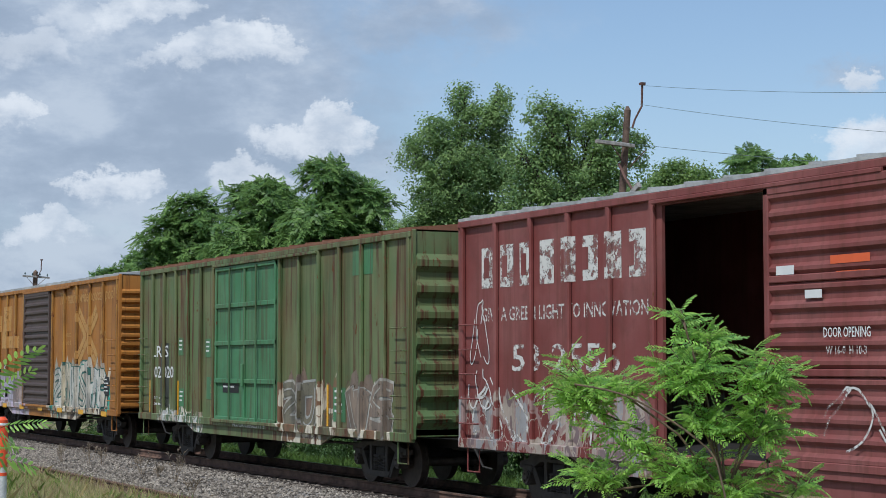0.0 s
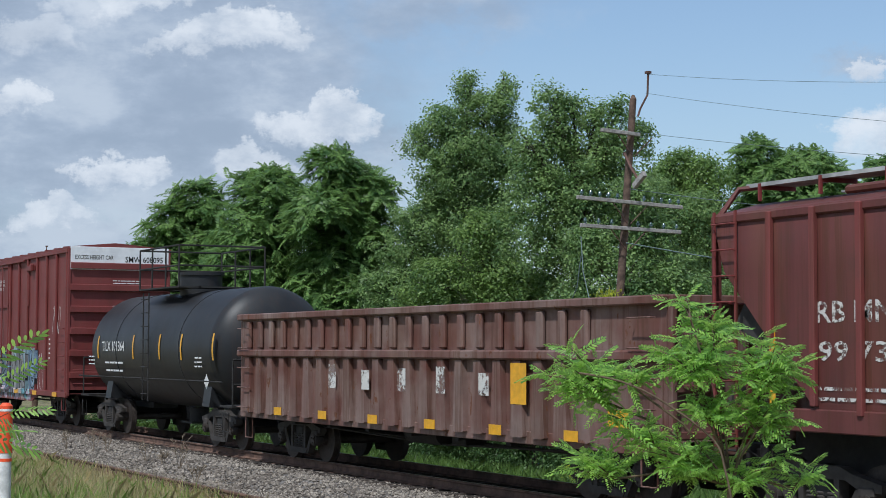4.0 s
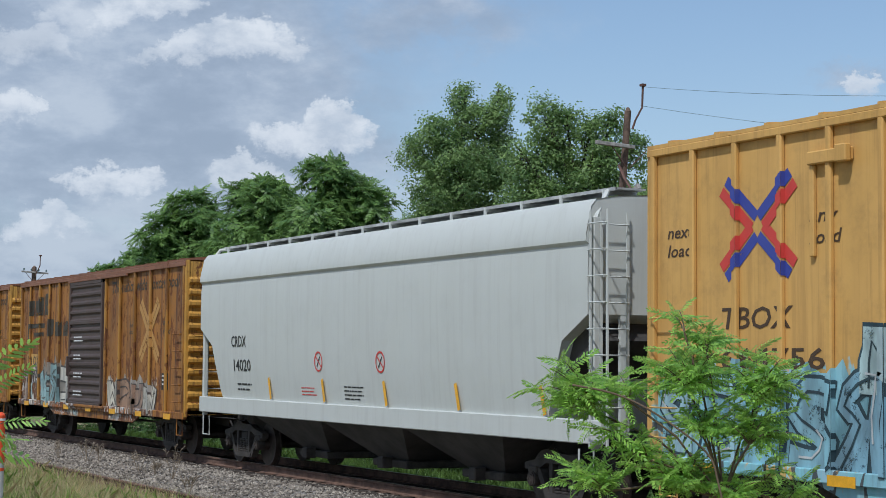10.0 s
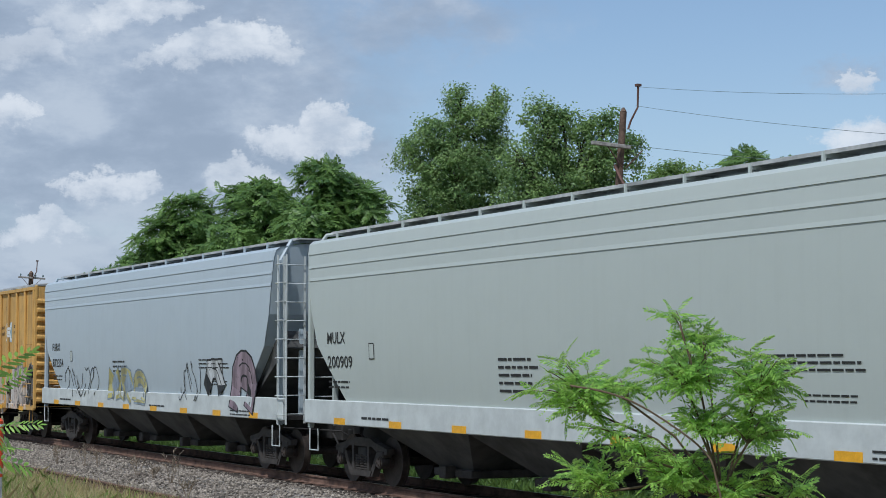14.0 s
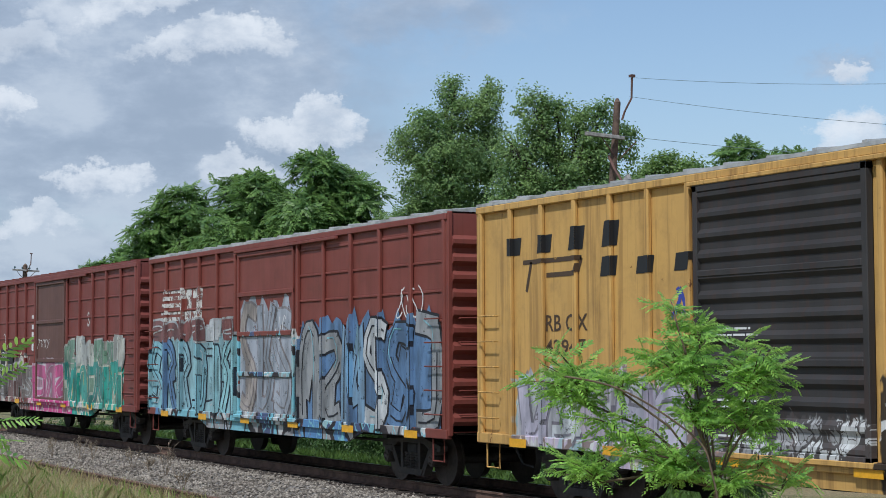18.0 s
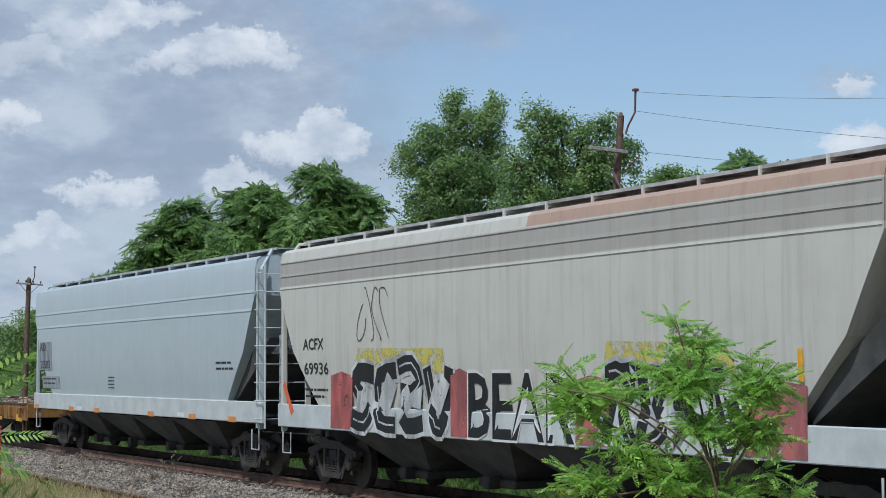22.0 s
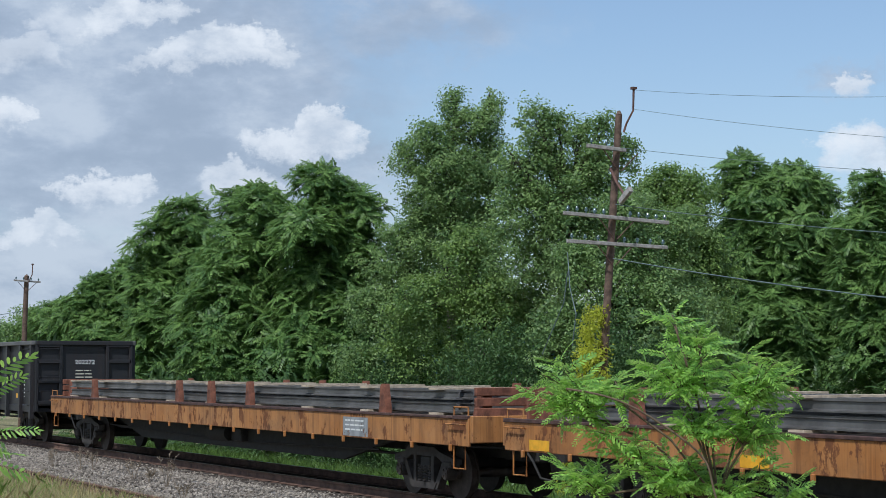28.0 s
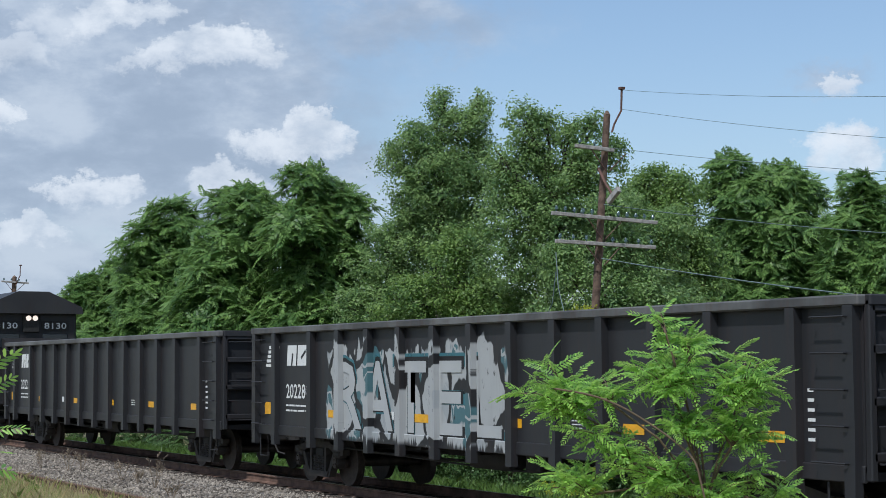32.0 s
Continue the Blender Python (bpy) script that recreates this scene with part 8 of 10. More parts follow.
    text("TPAX", -6.26, 0.70, 0.2, WHITE_TEXT, c, -1.477, 0.86)
    for x in (-7.6, -3.2, -0.3, 2.6, 5.6, 8.2):
        patch(c, x - 0.4, x + 0.4, 0.70, 0.92, YELLOW, -1.474, "reflector")
    c = TRAIN["fbox"][0]
    cross(c, -6.3, -4.8, 3.2, 4.3, PALE_BLUE, RED_MARK, yw)
    text("next", -7.05, 3.85, 0.17, BROWN_MARK, c, yw, 0.5, slant=0.2), text("load", -7.05, 3.6, 0.17, BROWN_MARK, c, yw, 0.5, slant=0.2)
    text("any", -4.5, 3.85, 0.17, BROWN_MARK, c, yw, 0.5, slant=0.2), text("road", -4.5, 3.6, 0.17, BROWN_MARK, c, yw, 0.6, slant=0.2)
    text("FBOX", -7.15, 2.6, 0.27, BROWN_MARK, c, yw, 1.35), text("504426", -7.15, 2.15, 0.27, BROWN_MARK, c, yw, 2.2)
    patch(c, 3.62, 6.25, 3.74, 4.36, TAG_INK, yw, "panel")
    flat([[(3.8, 4.12), (5.2, 4.12), (5.2, 4.28), (3.8, 4.28)], [(4.1, 3.82), (4.35, 3.82), (4.35, 4.12), (4.1, 4.12)], [(4.75, 3.82), (5.0, 3.82), (5.0, 4.12), (4.75, 4.12)], strip((5.2, 3.84), (6.0, 4.28), 0.22), strip((5.3, 4.28), (6.0, 3.84), 0.22)], WHITE_TEXT, c, yw - 0.003, "trade_mark")
    text("Railcar Pooling", 3.45, 3.30, 0.24, BROWN_MARK, c, yw, 3.05), text("Experts", 4.27, 2.72, 0.24, BROWN_MARK, c, yw, 1.5)
    for i, q in enumerate(("CLOSE AND LOCK", "BOTH DOORS BEFORE", "MOVING CAR")):
        text(q, -1.36, 4.27 - 0.14 * i, 0.09, WHITE_TEXT, c, yp, 1.1 if i < 2 else 0.7)
    scribble(c, -0.02, 0.85, 3.1, 3.4, TAG_WHITE, yp, 113, 4, 0.02), scribble(c, 0.05, 0.85, 2.7, 3.0, TAG_WHITE, yp, 114, 4, 0.02), scribble(c, -1.2, -0.3, 1.5, 2.1, TAG_WHITE, yp, 115, 5, 0.03)
    throw_up(c, -5.8, -1.95, 0.9, 2.05, 4, (INK, INK), (0.66, 0.65, 0.64), yw, 116, (0.66, 0.65, 0.64))
    throw_up(c, 2.1, 6.4, 0.9, 1.8, 7, (SILVER, (0.60, 0.56, 0.50)), (0.45, 0.36, 0.25), yw, 117, cloud=(0.55, 0.50, 0.42))
    patch(c, 2.9, 3.2, 2.55, 2.85, WHITE_TEXT, yw, "placard"), patch(c, -2.9, -2.5, 3.2, 3.35, WHITE_TEXT, yw, "placard")
    for key in ("flat1", "flat2"):
        c, L = TRAIN[key][:2]
        for x in (-11.3, -6.0, -0.5, 5.0, 9.4, 11.9):
            if key == "flat1":
                patch(c, x - 0.3, x + 0.3, 1.0, 1.16, YELLOW, -1.474, "reflector")
        patch(c, 7.9, 9.0, 1.0, 1.35, spray(GREY_S), -1.473, "panel")
        bars(8.0, 1.3, 0.9, 0.25, 3, WHITE_TEXT, c, -1.475, 118)
    for key, num in (("gon28", "202272"), ("gon29", "202280"), ("gon30", "202227")):
        c, L = TRAIN[key][:2]
        y = -1.506
        flat([strip((-8.75 + 0.04 * i, 2.32 + 0.09 * i), (-8.22 + 0.05 * i, 2.32 + 0.09 * i), 0.06) for i in range(5)], WHITE_TEXT, c, y, "trade_mark")
        blocks(c, -7.66, -6.62, 2.31, 2.71, (1, 1), WHITE_TEXT, y, 0.1, 0.12)
        flat([strip((-7.42, 2.31), (-7.36, 2.55), 0.07), strip((-6.95, 2.45), (-6.72, 2.6), 0.06)], BLACK_GON, c, y - 0.002, "trade_mark")
        text("N", -8.45, 1.68, 0.28, WHITE_TEXT, c, y, 0.26), text(num, -7.7, 1.68, 0.28, WHITE_TEXT, c, y, 1.15)
        bars(-7.7, 1.55, 1.1, 0.2, 2, WHITE_TEXT, c, y, 119)
        for x in (-8.55, -5.4, -1.8, 1.3, 4.6, 7.6):
            patch(c, x - 0.26, x + 0.26, 1.34, 1.48 if x > -8 else 1.58, YELLOW, y, "reflector")
        bars(3.0, 1.5, 0.35, 0.16, 3, WHITE_TEXT, c, y, 120)
        patch(c, -3.2, -2.85, 1.36, 1.5, WHITE_TEXT, y, "placard")
        bars(8.3, 2.0, 0.14, 0.7, 6, WHITE_TEXT, c, y, 121)
        text(num, L / 2 + 0.012, 2.38, 0.13, WHITE_TEXT, c, -0.28, 0.62, end=True), bars(L / 2 + 0.012, 2.2, 0.55, 0.3, 3, CREAM_MARK, c, -0.26, 122, True)
        if key == "gon28":
            scribble(c, -5.9, -5.4, 1.7, 2.0, GHOST, y, 123, 3, 0.02), scribble(c, 6.2, 6.9, 1.75, 2.15, WORN_TEXT, y, 124, 4, 0.018)
    c = TRAIN["gon29"][0]
    y = -1.506
    for i, ch in enumerate("RATEL"):
        x = -5.35 + 1.28 * i
        text(ch, x - 0.12, 1.06, 1.50, MIST, c, y, 1.44, "graffiti_mist")
        text(ch, x - 0.06, 1.12, 1.38, TAG_INK, c, y - 0.003, 1.32, "graffiti_outline")
        text(ch, x + 0.02, 1.18, 1.24, RATEL_SILVER, c, y - 0.006, 1.16, "graffiti_letter")
    c = TRAIN["loco"][0]
    h = TRAIN["loco"][1] / 2
    for a in (-1.2, 0.42):
        text("8130", h - 1.65, 3.59, 0.2, WHITE_TEXT, c, a, 0.75, end=True)


marks()


# ---- plants ----
def frond_template(pairs, length, leaf, width, droop, rounded=False, seed=0):
    """A feathered leaf: pairs of leaflets along a drooping stalk, as an array of quads (or six-cornered leaflets)."""
    rnd = np.random.default_rng(seed)
    out = []
    for i in range(pairs * 2 + 1):
        j = i // 2
        t = (j + 1.0) / (pairs + 0.6) if i < pairs * 2 else 1.0
        side = 0 if i == pairs * 2 else (1 if i % 2 else -1)
        p = np.array((length * t, 0, -droop * length * t * t))
        ang = side * radians(64 + rnd.uniform(-10, 10)) * (1 - 0.35 * t)
        l = leaf * (0.75 + 0.5 * math.sin(math.pi * (0.15 + 0.75 * t))) * rnd.uniform(0.85, 1.12)
        d = np.array((math.cos(ang), math.sin(ang), -0.30 - 0.5 * droop + rnd.uniform(-0.15, 0.15)))
        d /= np.linalg.norm(d)
        c = np.cross((0, 0, 1.0), d)
        c /= np.linalg.norm(c)
        up = np.array((0, 0, 0.12 * width))
        if rounded:
            out.append([p, p + l * 0.25 * d + width * 0.42 * c + up, p + l * 0.72 * d + width * 0.45 * c + up, p + l * d, p + l * 0.72 * d - width * 0.45 * c + up, p + l * 0.25 * d - width * 0.42 * c + up])
        else:
            out.append([p, p + l * 0.4 * d + width * 0.5 * c + up, p + l * d, p + l * 0.4 * d - width * 0.5 * c + up])
    return np.array(out)


def twig_template(leaves, length, leaf, width, seed=0):
    rnd = np.random.default_rng(seed)
    out = []
    for i in range(leaves):
        p = np.array((length * rnd.uniform(0.1, 1.0), *rnd.normal(0, length * 0.16, 2)))
        d = rnd.normal(0, 1, 3) + np.array((0.8, 0, -0.3))
        d /= np.linalg.norm(d)
        c = np.cross(d, rnd.normal(0, 1, 3) * 0.6 + np.array((0, 0, 1)))
        c /= np.linalg.norm(c)
        l = leaf * rnd.uniform(0.7, 1.25)
        out.append([p, p + l * 0.45 * d + width * 0.5 * c, p + l * d, p + l * 0.45 * d - width * 0.5 * c])
    return np.array(out)


def sprays(rng, templates, points, ways, scale=1.0, droop=0.35, faces=None, loose=0.28):
    """Copies of the templates at the points, each pointing its way, as one array of quads."""
    n = len(points)
    d = ways + np.array((0, 0, -droop)) * rng.uniform(0, 1, (n, 1)) + rng.normal(0, loose, (n, 3))
    d /= np.linalg.norm(d, axis=1, keepdims=True)
    top = np.array((0, 0, 1.0)) if faces is None else 0.45 * np.array((0, 0, 1.0)) + 0.9 * faces + rng.normal(0, 0.25, (n, 3))
    side = np.cross(top, d) + rng.normal(0, 0.12, (n, 3))
    side /= np.linalg.norm(side, axis=1, keepdims=True) + 1e-9
    up = np.cross(d, side)
    m = np.stack((d, side, up), 1) * (scale * rng.uniform(0.75, 1.2, (n, 1, 1)))
    kind = rng.integers(0, len(templates), n)
    out = []
    for k, tp in enumerate(templates):
        pick = kind == k
        v = np.einsum("qvi,nij->nqvj", tp, m[pick]) + points[pick][:, None, None, :]
        out.append(v.reshape(-1, 3))
    return np.concatenate(out)


AILANTHUS = [frond_template(6, 0.62, 0.180, 0.085, d, seed=i) for i, d in enumerate((0.15, 0.35, 0.55, 0.25))]
ELM = [twig_template(16, 0.42, 0.115, 0.062, seed=10 + i) for i in range(4)]
BARK = plain("grey_brown_bark", (0.085, 0.07, 0.055), 0.95, 0.0, 0.45, 9.0, 0.02)
LEAF_AIL = leaf_material("tree_of_heaven_leaf", (0.050, 0.115, 0.036), (0.23, 0.36, 0.10), 0.30)
LEAF_ELM = leaf_material("small_tree_leaf", (0.058, 0.125, 0.048), (0.31, 0.43, 0.150), 0.34)
LEAF_YEL = leaf_material("yellow_green_leaf", (0.26, 0.32, 0.04), (0.62, 0.62, 0.08), 0.5)
LEAF_LIME = leaf_material("lime_tinged_leaf", (0.060, 0.125, 0.040), (0.27, 0.385, 0.105), 0.33)
LEAF_BUSH = leaf_material("young_locust_leaf", (0.050, 0.165, 0.050), (0.45, 0.72, 0.14), 0.45)
# undergrowth and far wood: shade among the trees is put into this leaf colour
LEAF_SHADED = leaf_material("deep_green_leaf", (0.030, 0.072, 0.025), (0.115, 0.195, 0.062), 0.22)


def small_leaves(rng, centres, ways, n, r, leaf, width):
    """Domed tufts of small leaves, n to each centre, that turn their faces up and outwards."""
    k = len(centres)
    o = rng.normal(0, 1, (k, n, 3))
    o /= np.linalg.norm(o, axis=2, keepdims=True)
    o[..., 2] += 0.2
    p = centres[:, None] + o * rng.uniform(0.2, 1.0, (k, n, 1)) ** 0.6 * np.array((r, r, 0.8 * r)) * rng.uniform(0.6, 1.5, (k, 1, 1))
    face = np.array((0, 0, 0.5)) + 0.5 * o + 0.4 * ways[:, None] + rng.normal(0, 0.55, (k, n, 3))
    face /= np.linalg.norm(face, axis=2, keepdims=True)
    d = np.cross(face, rng.normal(0, 1, (k, n, 3)))
    d /= np.linalg.norm(d, axis=2, keepdims=True)
    c = np.cross(face, d) * width * 0.5
    d = d * leaf * rng.uniform(0.7, 1.3, (k, n, 1))
    return np.stack((p, p + 0.45 * d + c, p + d, p + 0.45 * d - c), 2).reshape(-1, 3)


def tree(label, x, y, lobes, fine, leaf, seed, base=-1.2, spacing=None, size=1.0, per=54, twigs=7, skirt=1.6):
    """A broadleaf tree: a tapered trunk, a limb to every lobe of the crown, twigs, and tufts of leaves round the lobes.
    lobes: across the line of sight and height of the middle, half width and half height. fine: small leaves, not feathered ones."""
    rng = np.random.default_rng(seed)
    t = thing("tree", label, "tree", "trees along the line", at=pose(x, y, base))
    deep = np.array((x, y + 15.15, 0.0))
    deep /= np.linalg.norm(deep)
    side = np.array((deep[1], -deep[0], 0.0))
    r0 = 0.045 * (max(l[1] for l in lobes) - base) ** 0.6
    low = min(l[1] for l in lobes) - base
    fork = np.array((0, 0, max(1.2, low - 0.6)))
    part("trunk", Shape().cyl((0, 0, -0.1), tuple(fork), r0, 9, r0 * 0.75), BARK, t)
    spacing = spacing or (0.36 if fine else 0.56)
    tips, outs = [], []
    below = []
    for a, z, rx, rz in lobes:
        while z - 1.1 * rz > skirt:
            z -= 1.15 * rz
            below.append((a + rng.normal(0, 0.3), z, rx * rng.uniform(0.85, 1.2), rz * 1.1))
    shown = len(lobes)
    for i, (a, z, rx, rz) in enumerate((*lobes, *below)):
        c = side * a + deep * rng.uniform(-0.5, 0.5) * rx + np.array((0, 0, z - base))
        r = np.array((rx, rx, rz))
        area = 12.6 * ((rx * rx) ** 1.6 / 3 + 2 * (rx * rz) ** 1.6 / 3) ** 0.625
        n = max(6, int(area / (spacing if i < shown else (1.7 if fine else 1.3) * spacing) ** 2))
        d = rng.normal(0, 1, (n, 3))
        d /= np.linalg.norm(d, axis=1, keepdims=True)
        d[:, 2] = np.where(d[:, 2] < -0.7, -d[:, 2], d[:, 2])
        wob = 1 + 0.16 * np.sin(5 * np.arctan2(d @ side, d[:, 2]) + 7 * a + z)
        p = c + d * r * rng.uniform(0.25 if fine else 0.5, 1.08, (n, 1)) ** 0.6 * wob[:, None]
        tips.append(p)
        outs.append(d)
        if i >= shown + 4:
            continue
        mid = fork + (c - fork) * 0.55 + np.array((0, 0, 0.25)) - (c - fork) * np.array((0.22, 0.22, 0))
        s = Shape().cyl(tuple(fork), tuple(mid), r0 * 0.5, 7, r0 * 0.3).cyl(tuple(mid), tuple(c), r0 * 0.3, 7, r0 * 0.12)
        for k in range(twigs):
            e = p[rng.integers(0, n)]
            q = mid + (c - mid) * rng.uniform(0.4, 1.0)
            s.cyl(tuple(q), tuple(q + (e - q) * 0.6 + np.array((0, 0, 0.1))), r0 * 0.10, 5, 0.014).cyl(tuple(q + (e - q) * 0.6 + np.array((0, 0, 0.1))), tuple(e), 0.014, 4, 0.007)
        part("limb", s, BARK, t)
    p, d = np.concatenate(tips), np.concatenate(outs)
    if fine:
        v = small_leaves(rng, p, d, per, 0.34 * size, 0.112 * size, 0.064 * size)
    else:
        k = 7
        axis = d * np.array((0.75, 0.75, 0.5)) + np.array((0, 0, 0.75)) + rng.normal(0, 0.15, d.shape)
        axis /= np.linalg.norm(axis, axis=1, keepdims=True)
        u = np.cross(axis, rng.normal(0, 1, axis.shape))
        u /= np.linalg.norm(u, axis=1, keepdims=True)
        w = np.cross(axis, u)
        turn = (2 * np.pi * np.arange(k)[None] / k + rng.normal(0, 0.22, (len(p), k)))[..., None]
        ways = np.cos(turn) * u[:, None] + np.sin(turn) * w[:, None] + rng.uniform(0.15, 0.75, (len(p), k, 1)) * axis[:, None]
        v = sprays(rng, AILANTHUS, np.repeat(p, k, axis=0), ways.reshape(-1, 3), size, 0.25, np.repeat(axis, k, axis=0), 0.14)
    part("crown", fast_mesh("crown", v, None, leaf), leaf, t)
    return t


A1 = "green tree of heaven with drooping feathered leaves"
A2 = "dark green tree of heaven with a stepped outline"
E1 = "tall airy tree with fine grey-green leaves"
tree(A1, -95.0, 12.5, ((2.0, 7.4, 1.3, 0.85), (0.5, 6.4, 1.4, 0.95), (-0.9, 5.2, 1.3, 0.95), (1.3, 5.0, 1.8, 1.3), (0.4, 3.4, 2.0, 1.2)), False, LEAF_AIL, 1)
tree(A1, -106.0, 15.0, ((0.8, 6.0, 1.6, 1.0), (-1.4, 5.0, 1.8, 1.2), (1.6, 4.4, 1.7, 1.2), (0, 3.2, 2.4, 1.3)), False, LEAF_AIL, 12, size=1.2, spacing=0.7)
tree("distant hazy green tree beyond the line", -128, 18, ((0, 5.3, 2.2, 1.2), (-2.0, 4.2, 2.0, 1.2), (2.0, 3.8, 2.0, 1.2), (-3.6, 3.0, 1.8, 1.0)), True, LEAF_ELM, 13, size=1.8, spacing=0.7)
tree(A2, -80.6, 13.0, ((-0.3, 9.3, 1.4, 0.95), (-1.6, 8.0, 1.2, 1.05), (-0.2, 7.2, 1.9, 1.35), (-1.6, 5.6, 1.5, 1.2), (-0.9, 4.0, 2.2, 1.2)), False, LEAF_AIL, 2)
tree(A2, -76.5, 13.6, ((0.6, 9.9, 1.3, 0.75), (1.6, 9.0, 1.2, 1.1), (0.9, 7.2, 1.5, 1.3), (0.4, 5.3, 1.6, 1.3), (1.4, 4.0, 1.8, 1.2)), False, LEAF_AIL, 15)
tree("leafy tree of heaven with pale seed tufts", -65.5, 12.4, ((0.5, 9.8, 0.9, 0.6), (1.4, 9.1, 1.0, 0.72), (2.3, 8.6, 0.8, 0.7), (0.1, 7.5, 1.58, 1.1), (1.4, 6.9, 1.1, 0.9), (0.4, 4.7, 1.24, 1.1), (1.5, 4.2, 1.3, 1.0), (0.3, 3.0, 1.7, 0.9)), False, LEAF_AIL, 3)
tree(A1, -68.0, 12.0, ((-0.4, 8.8, 1.13, 0.65), (-1.4, 7.1, 1.4, 1.1), (-2.1, 5.2, 1.4, 1.1), (-0.6, 5.6, 1.2, 1.0), (-0.8, 3.9, 1.5, 0.9), (-2.3, 3.3, 1.5, 1.0)), False, LEAF_AIL, 4)
tree(E1, -55.8, 14.0, ((0.1, 11.6, 0.50, 0.5), (1.4, 11.5, 0.46, 0.5), (0.8, 10.7, 1.1, 0.72), (-0.8, 10.2, 0.95, 0.7), (-1.7, 9.5, 0.62, 0.55), (-0.1, 9.2, 1.4, 0.85), (1.3, 9.3, 0.95, 1.0), (-1.0, 8.3, 0.8, 0.45)), True, LEAF_ELM, 5, spacing=0.41, twigs=12, skirt=6.0)
tree(E1, -46.9, 13.4, ((-1.0, 9.8, 0.6, 0.6), (-0.3, 9.7, 0.38, 0.52), (-0.9, 8.7, 1.0, 0.8), (0.4, 9.3, 0.68, 0.56), (1.1, 9.6, 0.42, 0.42), (0.6, 8.1, 0.9, 0.85), (-1.4, 7.5, 0.85, 0.65), (-0.1, 6.8, 0.85, 0.65), (1.7, 8.8, 0.40, 0.55)), True, LEAF_ELM, 6, spacing=0.39, twigs=12, skirt=4.4)
tree("yellow-green tree with fine leaves below the tall ones", -49.9, 12.0, ((-0.4, 6.1, 1.0, 0.6), (0.5, 4.4, 1.36, 0.8), (-1.7, 4.3, 1.18, 0.85), (1.6, 3.7, 1.1, 0.9)), True, LEAF_LIME, 16)
tree("grey-green tree with fine leaves and open twigs", -57.0, 12.6, ((0.1, 5.7, 0.95, 0.5), (-0.9, 4.1, 1.2, 0.9), (0.7, 4.1, 1.0, 0.8), (-0.2, 6.9, 0.7, 0.35)), True, LEAF_ELM, 7, spacing=0.42, twigs=14)
tree("mixed green tree behind the leaning pole", -42.5, 12.0, ((-0.9, 5.0, 0.75, 0.8), (-1.2, 3.4, 0.96, 0.8), (0.9, 5.6, 0.6, 0.8), (1.2, 4.0, 0.96, 0.96), (0.4, 6.6, 0.6, 0.6), (2.3, 3.4, 0.9, 0.9)), True, LEAF_ELM, 17)
tree("yellowish green tree behind the utility pole", -50.7, 20.0, ((-0.4, 8.6, 0.79, 0.5), (0.5, 8.3, 0.79, 0.6), (-0.8, 7.7, 0.8, 0.8), (0.3, 7.1, 1.08, 0.95), (0.9, 5.7, 1.18, 0.95), (-0.5, 5.6, 0.98, 0.95), (0.2, 4.0, 1.4, 1.0)), True, LEAF_LIME, 8, base=-1.8, size=1.1)
tree("slender grey-green tree with open twigs", -62.0, 17.0, ((0.2, 8.6, 0.9, 0.6), (-0.9, 7.6, 1.0, 0.7), (1.2, 7.9, 0.8, 0.6), (0.2, 6.6, 1.3, 0.7), (1.6, 6.4, 1.0, 0.7)), True, LEAF_ELM, 18, base=-1.9, spacing=0.42, twigs=14)
tree("dark tree between the tall ones and the pole", -48.5, 17.5, ((-0.6, 7.4, 0.8, 0.6), (0.7, 6.6, 1.1, 0.8), (-1.2, 6.2, 1.0, 0.8)), True, LEAF_ELM, 19, base=-1.8)
B1 = "broad dark green tree beyond the storage building"
tree(B1, -63.2, 34.5, ((-1.9, 11.1, 0.95, 0.55), (0.1, 10.5, 1.5, 0.65), (1.5, 9.8, 1.0, 0.85), (-1.2, 9.6, 1.5, 1.05), (0.3, 8.4, 1.6, 1.2), (-2.0, 7.9, 1.25, 1.05), (-0.6, 6.4, 1.75, 1.2), (1.8, 7.3, 1.5, 1.4), (2.2, 5.2, 1.7, 1.2), (-0.4, 4.4, 2.2, 1.2)), False, LEAF_AIL, 9, base=-2.35)
tree("dark green tree with ragged top fronds", -56.5, 34.5, ((-0.7, 9.7, 0.7, 0.45), (-0.1, 8.9, 0.95, 0.8), (-0.9, 7.8, 1.2, 0.9), (0.0, 6.0, 1.4, 1.3), (1.6, 7.8, 1.6, 1.5), (1.6, 5.2, 1.6, 1.4)), False, LEAF_AIL, 11, base=-2.35)
tree("dark green tree at the wood's edge", -49.5, 35.5, ((0, 8.6, 1.8, 1.3), (-1.5, 7.0, 1.6, 1.3), (1.6, 6.8, 1.7, 1.4), (0, 5.0, 2.4, 1.5)), False, LEAF_AIL, 14, base=-2.35, spacing=0.75)


